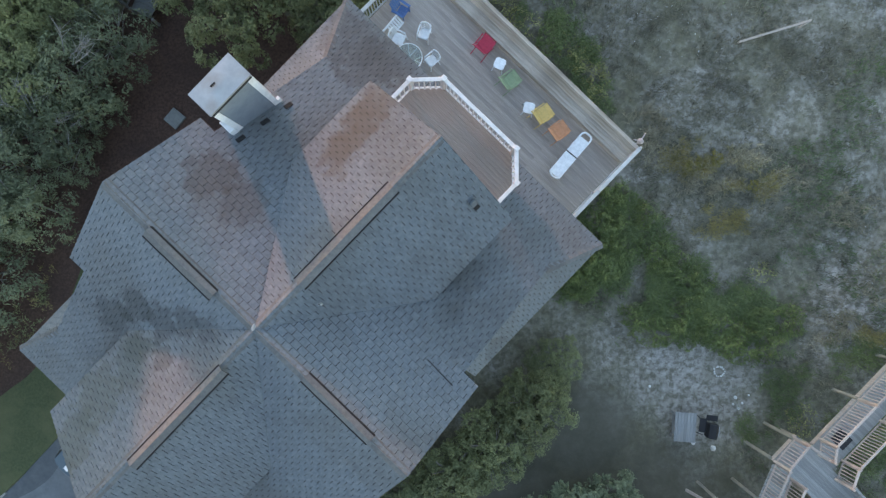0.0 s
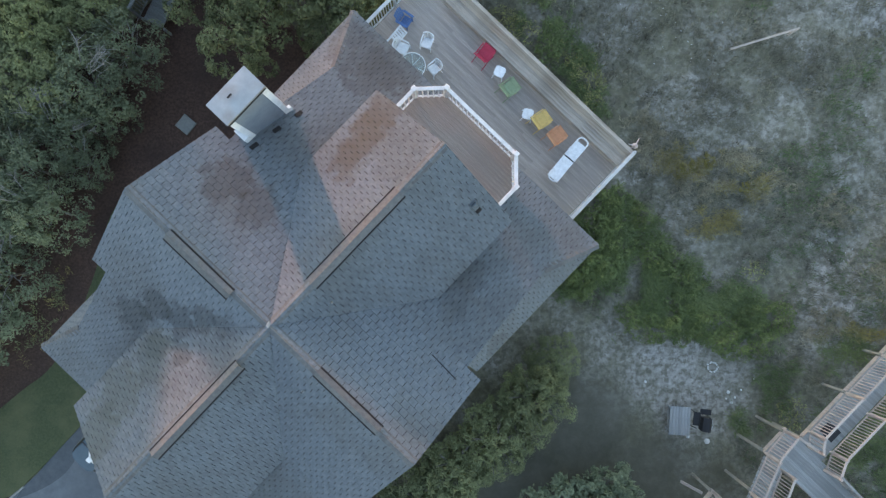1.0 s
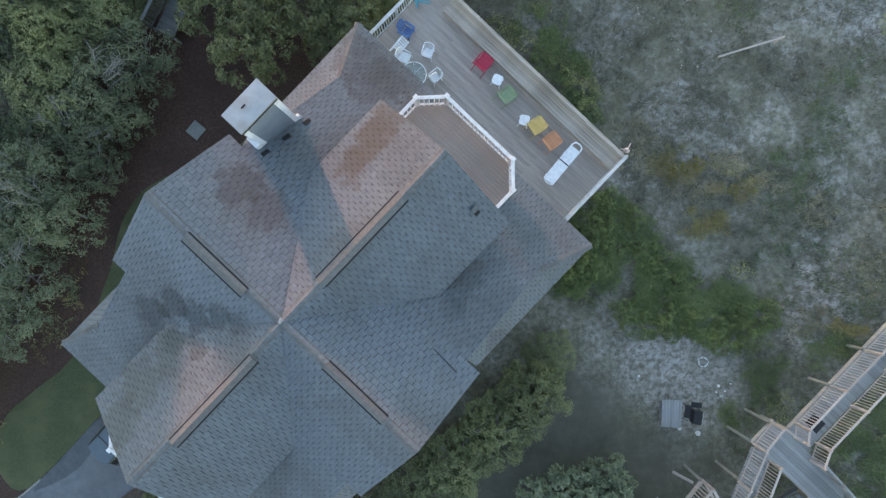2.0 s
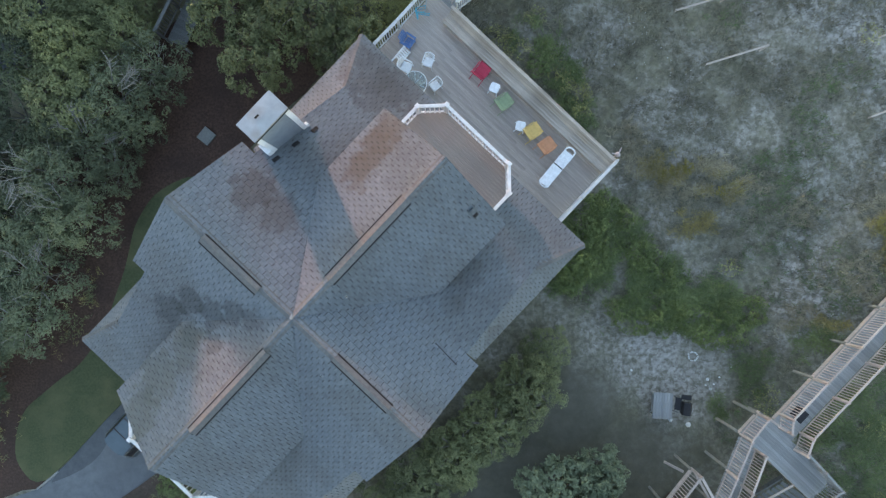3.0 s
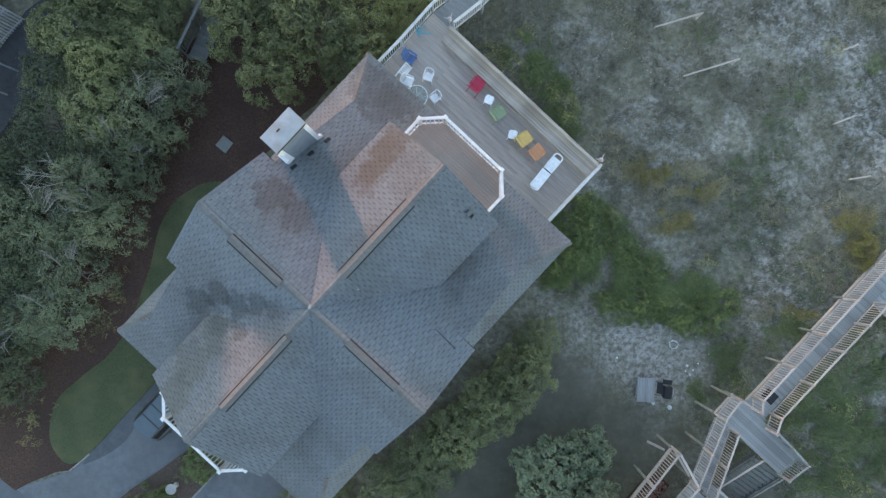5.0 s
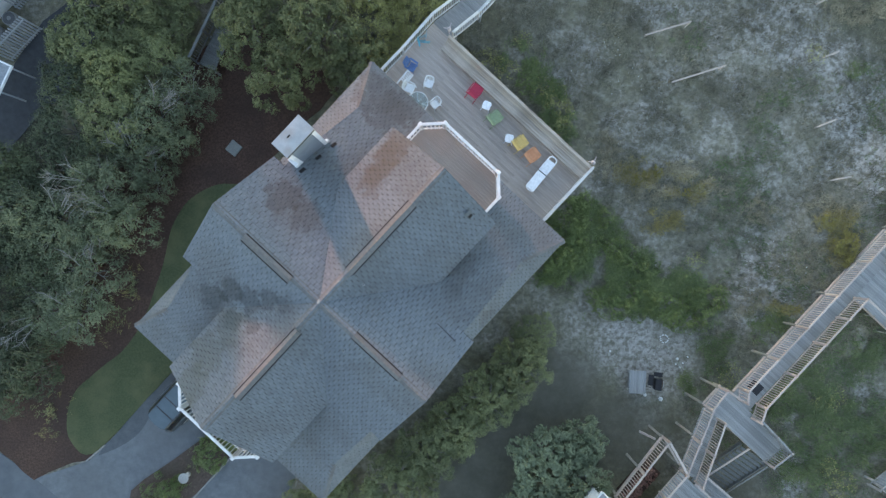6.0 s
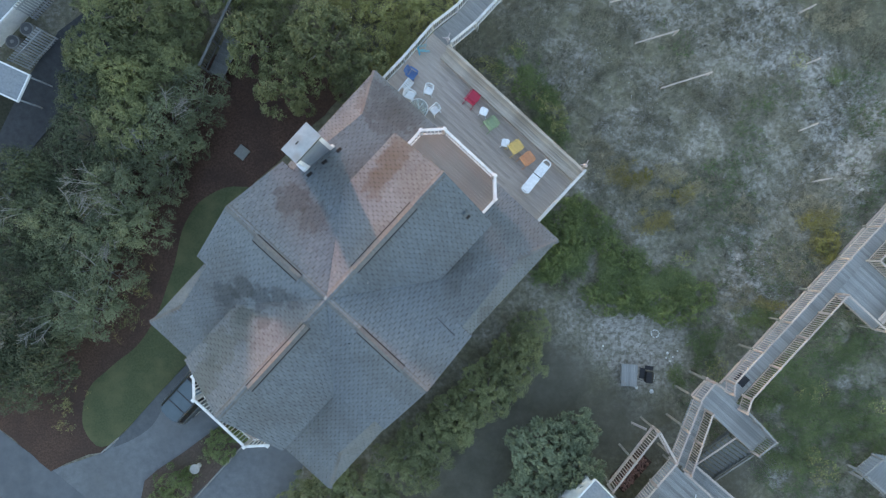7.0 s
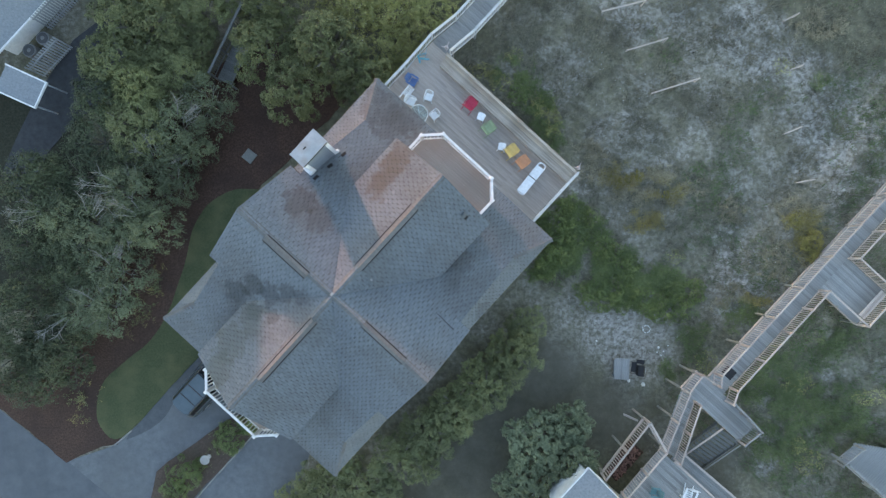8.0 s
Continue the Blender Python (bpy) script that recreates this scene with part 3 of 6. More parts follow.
ridge_vent((1.67, -0.02, RIDGE), (5.3, -0.02, RIDGE), S_MAIN, S_MAIN, 0.18, 0.19)
ridge_vent((-1.36, -0.14, RIDGE + 0.06), (-4.9, -0.16, RIDGE + 0.06), S_MAIN, S_MAIN, 0.15, 0.16)
ridge_vent((-0.1, 1.42, RIDGE + 0.05), (-0.1, 3.9, RIDGE + 0.05), S_SEA, S_STREET, 0.13, 0.18)
ridge_vent((0, -1.85, RIDGE), (0, -4.3, RIDGE), S_STREET, S_SEA, 0.15, 0.14)


def house_walls():
    def shell(name, pts, z_low, mat, label=""):
        bm = bmesh.new()
        top = [bm.verts.new(p) for p in pts]
        bot = [bm.verts.new((p[0], p[1], z_low)) for p in pts]
        bm.faces.new(top)
        bm.faces.new(bot[::-1])
        for i in range(len(pts)):
            j = (i + 1) % len(pts)
            bm.faces.new((top[j], top[i], bot[i], bot[j]))
        bmesh.ops.recalc_face_normals(bm, faces=bm.faces)
        return part(name, bm, mat, house, label)

    z1, z2 = RIDGE - S_SEA * 8.3 - 0.25, RIDGE - S_STREET * 7.1 - 0.25
    lo = min(z1, z2)
    shell("wall", [(-7.0, -WALL_V, lo), (8.3, -WALL_V, lo), (8.3, WALL_V, lo), (-7.0, WALL_V, lo)], -1.0, M_SIDING, "grey-blue lap siding walls")

    def gable(name, profile, at, to, across):
        bm = bmesh.new()
        rings = []
        for w in (at, to):
            rings.append([bm.verts.new((s, w, z) if across else (w, s, z)) for s, z in profile])
        bm.faces.new(rings[0])
        bm.faces.new(rings[1][::-1])
        for i in range(len(profile)):
            j = (i + 1) % len(profile)
            bm.faces.new((rings[0][j], rings[0][i], rings[1][i], rings[1][j]))
        bmesh.ops.recalc_face_normals(bm, faces=bm.faces)
        part(name, bm, M_SIDING, house)

    r = RIDGE - 0.2
    gable("gable_wall", [(-2.6, 4.5), (2.6, 4.5), (2.6, r - 2.6 * S_MAIN), (0, r), (-2.6, r - 2.6 * S_MAIN)], -6.3, 6.75, False)
    gable("gable_wall", [(-2.7, 4.5), (2.7, 4.5), (6.6, r - 6.6 * S_SEA), (0, r), (-6.0, r - 6.0 * S_STREET)], -5.05, 5.05, True)
    gable("gable_wall", [(-2.6, 4.4), (2.6, 4.4), (2.6, r - 2.6 * S_SEA), (0, r), (-2.6, r - 2.6 * S_STREET)], -5.4, 5.4, True)


house_walls()

# a mended strip in the shingles, towards the yard
part("mended_strip", box(1.05, 0.04, 0.012, 0.003, M_DRIVE_DARK), M_DRIVE_DARK, house, "dark mended strip in the shingles",
     along((2.42, -4.0, RIDGE - S_SEA * 2.42 + 0.035), (2.38, -5.1, RIDGE - S_SEA * 2.38 + 0.035)))

# ---------------------------------------------------------------- chimney
def build_chimney():
    ch = thing("chimney", HOUSE, "boxed chimney with grey panel, white corner boards and metal cap", "chimney")
    u0, u1, v0, v1, top = 3.32, 4.8, 4.7, 5.47, 10.0
    z_low = -0.3
    part("body", box(u1 - u0 - 0.06, v1 - v0 - 0.06, top - z_low, 0.01, M_SIDING), M_SIDING, ch, "grey-blue panelled chimney body",
         pose((u0 + u1) / 2, (v0 + v1) / 2, (top + z_low) / 2))
    for u in (u0 + 0.09, u1 - 0.09):
        for v in (v0 + 0.05, v1 - 0.05):
            part("corner_board", box(0.18, 0.1, top - z_low - 0.02, 0.008, M_WHITE), M_WHITE, ch, "white corner board", pose(u, v, (top + z_low) / 2 - 0.02))
    # dark strip that paints in the shadow line under the cap
    part("head_board", box(u1 - u0, 0.05, 0.12, 0.008, M_UNDER), M_UNDER, ch, "dark strip in place of the shadow below the cap", pose((u0 + u1) / 2, v0, top - 0.12))
    bm = bmesh.new()
    bmesh.ops.create_grid(bm, x_segments=6, y_segments=4, size=0.5)
    for v in bm.verts:
        x, y = v.co.x * (u1 - u0 + 0.05), v.co.y * (v1 - v0 + 0.05)
        v.co = Vector((x, y, 0.015 * (1 - max(abs(v.co.x), abs(v.co.y)) * 2)))
    r = bmesh.ops.extrude_edge_only(bm, edges=[e for e in bm.edges if e.is_boundary])
    for g in r["geom"]:
        if isinstance(g, bmesh.types.BMVert):
            g.co.z -= 0.08
    cap = part("cap", bm, M_METAL, ch, "stained galvanised metal cap", pose((u0 + u1) / 2, (v0 + v1) / 2, top + 0.02))
    part("flue", box(0.16, 0.05, 0.03, 0.008, M_UNDER), M_UNDER, cap, "dark flue slot", pose(-0.12, 0.1, 0.035))
    # the wider foot where it meets the roof, and its lead steps
    z = RIDGE - S_SEA * u0
    part("foot_board", box(0.2, 0.45, 0.7, 0.01, M_WHITE), M_WHITE, ch, "white flared foot board", pose(u0 - 0.08, v0 + 0.2, z + 0.05))
    part("foot_block", box(0.1, 0.12, 0.5, 0.01, M_WHITE), M_WHITE, ch, "white foot block", pose(u1 + 0.05, v0 + 0.06, RIDGE - S_SEA * u1))
    for u in (u0 - 0.1, (u0 + u1) / 2, u1 + 0.1):
        z = RIDGE - S_SEA * u
        part("flashing", box(0.3, 0.14, 0.02, 0.004, M_UNDER), M_UNDER, ch, "dark flashing", pose(u, v0 - 0.24, z + 0.06, 0, math.degrees(math.atan(S_SEA)), 0))
    return ch


build_chimney()


# ---------------------------------------------------------------- railings, decks and balconies
def railing(parent, pts, z, high, mat, post=0.1, gap=0.13, bal=0.035, top=(0.1, 0.045), ends=(True, True), cap=True, mid=None):
    """Posts at the points, with a top rail, a bottom rail and balusters between them. Points may carry their own floor height."""
    pts = [Vector((p[0], p[1], p[2] if len(p) > 2 else z)) for p in pts]
    for i, p in enumerate(pts):
        if (i == 0 and not ends[0]) or (i == len(pts) - 1 and not ends[1]):
            continue
        po = part("post", box(post, post, high + 0.06, 0.008, mat), mat, parent, m=Matrix.Translation(p + Vector((0, 0, high / 2 + 0.03))))
        if cap:
            part("post_cap", box(post + 0.06, post + 0.06, 0.04, 0.012, mat), mat, po, m=pose(0, 0, high / 2 + 0.05))
    for a, b in zip(pts, pts[1:]):
        flat = math.degrees(math.atan2(b.y - a.y, b.x - a.x))
        length = (b - a).length
        part("top_rail", box(length, top[0], top[1], 0.008, mat), mat, parent, m=along(a, b, high - top[1] / 2))
        part("bottom_rail", box(length, 0.06, 0.04, 0.006, mat), mat, parent, m=along(a, b, 0.11))
        n = max(1, int(length / gap))
        for k in range(n):
            q = a + (b - a) * (k + 0.5) / n
            part("baluster", box(bal, bal, high - 0.14, 0.004, mat), mat, parent, m=Matrix.Translation(q + Vector((0, 0, high / 2 + 0.04))) @ pose(0, 0, 0, 0, 0, flat))


def planks(parent, u0, u1, v0, v1, z, wide, mat, run="v", pieces=3, name="plank", thick=0.035, seed=1):
    """Boards side by side, each cut in a few lengths with staggered joints."""
    rnd = random.Random(seed)
    lo, hi = (u0, u1) if run == "v" else (v0, v1)
    n = max(1, round((hi - lo) / wide))
    w = (hi - lo) / n
    start, stop = (v0, v1) if run == "v" else (u0, u1)
    for i in range(n):
        c = lo + (i + 0.5) * w
        cuts = [start] + [start + (stop - start) * (j + [0, 0.35, -0.3][i % 3] * (1 if pieces > 1 else 0)) / pieces for j in range(1, pieces)] + [stop]
        for a, b in zip(cuts, cuts[1:]):
            mesh = box(w - 0.0025, round(b - a - 0.004, 2), thick, 0.002, mat)
            m = pose(c, (a + b) / 2, z - thick / 2 + rnd.uniform(-0.002, 0.002)) if run == "v" else pose((a + b) / 2, c, z - thick / 2 + rnd.uniform(-0.002, 0.002), 0, 0, 90)
            part(name, mesh, mat, parent, m=m)


def balcony(sgn, foot, reach, label):
    """An upper balcony with cut corners, against a gable end."""
    ob = thing("balcony", HOUSE @ (pose(0, 0, 0) if sgn > 0 else pose(0, 0, 0, 0, 0, 180)), label, "balcony", "balconies")
    z = 6.0
    floor = part("floor_frame", prism([(foot, -2.4, z - 0.04), (reach - 0.8, -2.4, z - 0.04), (reach, -1.6, z - 0.04), (reach, 1.6, z - 0.04), (reach - 0.8, 2.4, z - 0.04), (foot, 2.4, z - 0.04)], 0.2), M_WHITE, ob, "white balcony frame")
    rnd = random.Random(5)
    n = round((reach - foot) / 0.14)
    w = (reach - foot) / n
    for i in range(n):
        c = foot + (i + 0.5) * w
        half = 2.38 if c < reach - 0.85 else 2.38 - (c - reach + 0.85)
        part("plank", box(w - 0.0035, round(half * 2, 2), 0.035, 0.004, M_BALC), M_BALC, ob, m=pose(c, 0, z - 0.018 + rnd.uniform(-0.002, 0.002)))
    a = reach - 0.06
    railing(ob, [(foot, -2.36), (a - 0.78, -2.36), (a, -1.6), (a, 1.6), (a - 0.78, 2.36), (foot, 2.36)], z, 1.0, M_WHITE, 0.11, 0.17, 0.04, (0.13, 0.05), (False, False))
    return ob


balcony(1, 6.8, 9.0, "upper balcony with brown boards and white railing")
balcony(-1, 6.3, 8.25, "front balcony with brown boards and white railing")

DECK_Z = 3.2


def build_deck():
    ob = thing("deck", HOUSE, "large weathered grey wooden deck with built-in bench", "deck")
    planks(ob, 8.32, 12.2, -4.75, 6.1, DECK_Z, 0.145, M_DECK, "v", 3, seed=2)
    planks(ob, 12.2, 12.9, 4.85, 6.1, DECK_Z, 0.145, M_DECK, "v", 1, seed=3)
    part("joist_frame", prism([(8.32, -4.75, DECK_Z - 0.04), (12.75, -4.75, DECK_Z - 0.04), (12.75, 6.1, DECK_Z - 0.04), (8.32, 6.1, DECK_Z - 0.04)], 0.24), M_DECK, ob)
    # bench along the sea side: seat boards and a leaning back
    for i in range(3):
        part("bench_board", box(0.142, 9.55, 0.04, 0.004, M_BENCH), M_BENCH, ob, m=pose(12.17 + 0.145 * i, 0.05, DECK_Z + 0.44))
    for i in range(3):
        part("back_board", box(0.165, 9.55, 0.035, 0.004, M_BENCH), M_BENCH, ob, m=pose(12.56 + 0.068 * i, 0.05, DECK_Z + 0.52 + 0.15 * i, 0, -65.5, 0))
    part("bench_cap", box(0.15, 9.6, 0.04, 0.008, M_BENCH), M_BENCH, ob, m=pose(12.71, 0.05, DECK_Z + 0.92))
    part("bench_front", box(0.04, 9.5, 0.36, 0.006, M_BENCH), M_BENCH, ob, m=pose(12.14, 0.05, DECK_Z + 0.22))
    for v in (-4.6, -3.0, -1.4, 0.2, 1.8, 3.4, 4.7):
        part("bench_post", box(0.09, 0.09, 0.9, 0.006, M_BENCH), M_BENCH, ob, m=pose(12.7, v, DECK_Z + 0.45))
        for u in (8.7, 12.3):
            part("deck_pile", box(0.2, 0.2, DECK_Z + 0.9, 0.02, M_DECK), M_DECK, ob, m=pose(u, v, (DECK_Z - 0.9) / 2 - 0.2))
    railing(ob, [(8.6, -4.78), (10.6, -4.78), (12.78, -4.78)], DECK_Z, 0.98, M_RAIL, 0.08, 0.125, 0.035, (0.14, 0.045), (False, True), cap=False)
    railing(ob, [(8.45, 6.0), (9.1, 6.12), (10.7, 6.1), (12.95, 6.15)], DECK_Z, 0.98, M_RAIL, 0.08, 0.125, 0.035, (0.14, 0.045), (False, True), cap=False)
    return ob


build_deck()


def build_steps():
    """The walk from the deck towards the beach: steps, a landing and white railings."""
    ob = thing("beach_steps", HOUSE, "grey wooden beach steps with white railings", "steps")
    z = DECK_Z
    u = 12.9
    for i in range(6):
        z -= 0.16
        part("tread", box(0.33, 1.3, 0.04, 0.006, M_WALK), M_WALK, ob, m=pose(u + 0.165, 5.48, z))
        part("riser", box(0.025, 1.28, 0.13, 0.003, M_OLD), M_OLD, ob, m=pose(u + 0.325, 5.48, z - 0.085))
        u += 0.34
    planks(ob, u, u + 5.0, 4.83, 6.13, z, 0.145, M_WALK, "v", 1, seed=4)
    for v in (4.8, 6.15):
        railing(ob, [(12.95, v, DECK_Z), (u, v, z), (u + 2.5, v, z), (u + 5, v, z)], z, 0.98, M_RAIL, 0.08, 0.14, 0.035, (0.14, 0.045), (v < 5, True), cap=False)
        for uu in (13.5, 15.5, 17.5, 19.5):
            g = height(*hpt(uu, v))
            top = z - 0.05 if uu > 15 else DECK_Z - 0.6
            part("support_post", box(0.14, 0.14, top - g + 0.5, 0.01, M_WALK), M_WALK, ob, m=pose(uu, 5.48 + (v - 5.48) * 0.6, (top + g - 0.5) / 2))
    return ob


build_steps()

# ---------------------------------------------------------------- drive, beds and lawn
def rounded(outline):
    """The same outline with its corners cut twice, so that it runs in curves."""
    for _ in range(2):
        cut = []
        for (ax, ay), (bx, by) in zip(outline, outline[1:] + outline[:1]):
            cut += [(ax * 0.75 + bx * 0.25, ay * 0.75 + by * 0.25), (ax * 0.25 + bx * 0.75, ay * 0.25 + by * 0.75)]
        outline = cut
    return outline


drape("driveway", [(-13.6, -5.6), (-17.2, -8.6), (-20.9, -12.0), (-24.1, -13.0), (-29, -8.9), (-40, -2), (-40, -34), (-16, -34), (-10.2, -16.6), (-9.0, -13.4), (-7.5, -10)], 0.02, M_DRIVE, "grey asphalt driveway", "driveway")
drape("road", [(-28.2, -9.72), (-26.1, -11.33), (-24.07, -12.91), (-21.2, -15.4), (-17, -19.5), (-17, -34), (-40, -34), (-40, -2.2), (-29.2, -8.8)], 0.026, M_ROAD, "smooth grey asphalt road beside the drive", "road")
drape("mulch_bed", [(-24.1, -12.9), (-20.9, -11.9), (-18, -6), (-14, 1.5), (-10, 5), (-6, 9), (-9, 13), (-13, 12), (-17, 8), (-20, 3), (-23, -3), (-29, -8.8)], 0.03, M_MULCH, "dark brown pine mulch bed", "mulch bed", 0.3)
drape("lawn", rounded([(-20.95, -12.0), (-22.0, -10.7), (-22.1, -9.4), (-21.7, -8.0), (-20.2, -6.7), (-18.6, -5.6), (-17.6, -4.3), (-16.7, -2.4), (-16.0, -0.6), (-15.5, 1.6), (-14.4, 3.1), (-13.0, 3.8), (-11.6, 3.8), (-9.5, 3.4), (-9, 0), (-14, -5), (-15.2, -6.3), (-17.1, -8.1), (-18.8, -10.0)]), 0.06, M_LAWN, "short green lawn strip", "lawn", 0.06)
drape("damp_asphalt", rounded([(-20.5, -11.75), (-19.9, -11.6), (-18.4, -10.9), (-17.6, -10.1), (-17.2, -9.2), (-16.7, -8.3), (-14.6, -6.3), (-15.3, -6.0), (-17.0, -7.9), (-18.6, -9.75)]), 0.028, M_DARK_ASPHALT, "dark strip of asphalt along the lawn", "driveway", 0.1)
drape("planting_island", [(-18.7, -15.0), (-18.3, -13.7), (-17.0, -12.6), (-15.84, -11.84), (-13.3, -10.3), (-11.9, -9.3), (-11.1, -10.3), (-13.44, -12.68), (-16.0, -15.42), (-17.6, -17.4), (-19.2, -16.8)], 0.07, M_BED, "dark mulched planting island between two drives", "mulch bed", 0.2)
drape("side_bed", [(-21.5, 3), (-22, 8), (-24.5, 9.6), (-29, 11), (-34, 4), (-30, -4), (-24, -3)], 0.02, M_SHADED_LITTER, "mulch under trees beside neighbouring lot, darkened for their shade", "mulch bed", 0.3)
drape("side_path", [(-21.3, 9.0), (-20.8, 10.2), (-18.6, 13), (-19.4, 15.5), (-22.6, 13.2), (-24.4, 10.6), (-25.4, 8.9), (-26.4, 7.2), (-27.6, 5.0), (-26.0, 3.6), (-24.4, 6.3), (-22.6, 8.2)], 0.05, M_DRIVE_DARK, "dark paved side path by neighbouring house", "path")

# ---------------------------------------------------------------- furniture on the deck
def paint(name, col, rough=0.45):
    return material(name, tuple(c * 0.82 for c in col), tuple(min(1, c * 1.12) for c in col), 7, rough, 0.08, 50, obj=0.05)


M_RESIN = paint("white_resin", (0.78, 0.8, 0.82), 0.35)
M_RED = paint("red_canvas", (0.48, 0.05, 0.09), 0.7)
M_GREEN = paint("green_canvas", (0.27, 0.34, 0.21), 0.7)
M_YELLOW = paint("yellow_canvas", (0.68, 0.48, 0.18), 0.7)
M_ORANGE = paint("orange_canvas", (0.62, 0.3, 0.165), 0.7)
M_BLUE = paint("blue_plastic", (0.09, 0.18, 0.38))
M_TEAL = paint("turquoise_plastic", (0.08, 0.38, 0.50))
M_SEAGREEN = paint("faded_teal_plastic", (0.13, 0.27, 0.29))
M_GLASS = bpy.data.materials.new("table_glass")
M_GLASS.use_nodes = True
_b = M_GLASS.node_tree.nodes["Principled BSDF"]
_b.inputs["Base Color"].default_value = (0.75, 0.85, 0.85, 1)
_b.inputs["Roughness"].default_value, _b.inputs["Transmission Weight"].default_value, _b.inputs["IOR"].default_value = 0.08, 0.92, 1.3


def on_deck(u, v, turn, z=0.0):
    return HOUSE @ pose(u, v, DECK_Z + z, 0, 0, turn)


def sheet(points, thick, rows):
    """A bent panel: profile points (x, z) swept across y from -rows to +rows, with thickness."""
    bm = bmesh.new()
    rings = []
    for y in (-rows, rows):
        up = [bm.verts.new((x, y, z + thick / 2)) for x, z in points]
        dn = [bm.verts.new((x, y, z - thick / 2)) for x, z in points]
        rings.append((up, dn))
    (u0, d0), (u1, d1) = rings
    for i in range(len(points) - 1):
        bm.faces.new((u0[i], u1[i], u1[i + 1], u0[i + 1]))
        bm.faces.new((d0[i], d0[i + 1], d1[i + 1], d1[i]))
        bm.faces.new((u0[i], u0[i + 1], d0[i + 1], d0[i]))
        bm.faces.new((u1[i], d1[i], d1[i + 1], u1[i + 1]))
    bm.faces.new((u0[0], d0[0], d1[0], u1[0]))
    bm.faces.new((u0[-1], u1[-1], d1[-1], d0[-1]))
    bmesh.ops.recalc_face_normals(bm, faces=bm.faces)
    return bm


def tube_path(pts, r, seg=6):
    bm = bmesh.new()
    for a, b in zip(pts, pts[1:]):
        add_tube(bm, a, b, r, r, seg)
    return bm


def garden_chair():
    """A stacking resin chair: dished seat, fanned back slats, arms and splayed legs."""
    ob = thing("garden_chair", on_deck(0, 0, 0), "white resin garden chair with slatted back", "chair", "white garden chairs")
    bm = bmesh.new()
    bmesh.ops.create_grid(bm, x_segments=7, y_segments=7, size=0.25)
    for v in bm.verts:
        k = 1 - 0.12 * (v.co.x < -0.1)
        v.co.y *= k
        v.co.z = 0.42 + 0.6 * (v.co.x * v.co.x + v.co.y * v.co.y) * 0.35
    bmesh.ops.solidify(bm, geom=bm.faces[:], thickness=0.018)
    part("seat", bm, M_RESIN, ob, smooth=True)
    arc = [(-0.22 - 0.10 * math.cos(a), 0.25 * math.sin(a)) for a in [radians(-90 + 18 * i) for i in range(11)]]
    part("back_rim", tube_path([(x - 0.07, y * 1.05, 0.82 - 0.25 * abs(y)) for x, y in arc], 0.032), M_RESIN, ob)
    for i in range(1, 10):
        x, y = arc[i]
        part("back_slat", tube_path([(x + 0.05, y * 0.85, 0.43), (x - 0.07, y * 1.02, 0.81 - 0.25 * abs(y))], 0.02, 5), M_RESIN, ob)
    for s in (1, -1):
        part("arm", sheet([(-0.28, 0.66), (-0.1, 0.66), (0.1, 0.65), (0.19, 0.63)], 0.025, 0.03), M_RESIN, ob, m=pose(0, s * 0.265, 0))
        part("leg", tube_path([(0.19, s * 0.26, 0.63), (0.23, s * 0.27, 0.3), (0.25, s * 0.28, 0)], 0.022), M_RESIN, ob)
        part("leg", tube_path([(-0.22, s * 0.22, 0.42), (-0.30, s * 0.26, 0)], 0.022), M_RESIN, ob)
    return ob


def sling_chair(name, mat, colour):
    """A low folding beach chair: one canvas sling over a bent wooden frame."""
    ob = thing(name, on_deck(0, 0, 0), colour + " canvas sling chair with a painted frame", "chair", "beach chairs in a row")
    prof = [(0.34, 0.36), (0.2, 0.30), (0.0, 0.27), (-0.14, 0.30), (-0.26, 0.48), (-0.38, 0.72)]
    part("sling", sheet(prof, 0.012, 0.25), mat, ob, colour + " canvas", smooth=False)
    for s in (1, -1):
        part("side_frame", tube_path([(-0.42, s * 0.28, 0.77), (-0.02, s * 0.28, 0.2), (0.24, s * 0.28, 0.0)], 0.018), mat, ob)
        part("leg", tube_path([(0.38, s * 0.26, 0.38), (0.0, s * 0.26, 0.17), (-0.52, s * 0.26, 0.0)], 0.018), mat, ob)
        part("arm", box(0.46, 0.045, 0.025, 0.006, mat), mat, ob, m=pose(0.02, s * 0.30, 0.47, 0, -4, 0))
    part("back_bar", tube_path([(-0.40, -0.29, 0.75), (-0.40, 0.29, 0.75)], 0.018), mat, ob)
    part("front_bar", tube_path([(0.36, -0.28, 0.37), (0.36, 0.28, 0.37)], 0.018), mat, ob)
    return ob


def side_table():
    ob = thing("side_table", on_deck(0, 0, 0), "small square white resin side table", "table", "small white tables")
    bm = bmesh.new()
    vs = add_box(bm, (0.42, 0.42, 0.03), Matrix.Identity(4))
    bmesh.ops.bevel(bm, geom=[e for e in bm.edges if abs(e.verts[0].co.z - e.verts[1].co.z) > 0.02], offset=0.1, segments=4, profile=0.5, affect="EDGES")
    part("tabletop", bm, M_RESIN, ob, m=pose(0, 0, 0.43))
    for sx in (1, -1):
        for sy in (1, -1):
            part("leg", tube_path([(sx * 0.15, sy * 0.15, 0.42), (sx * 0.21, sy * 0.21, 0)], 0.025), M_RESIN, ob)
    return ob


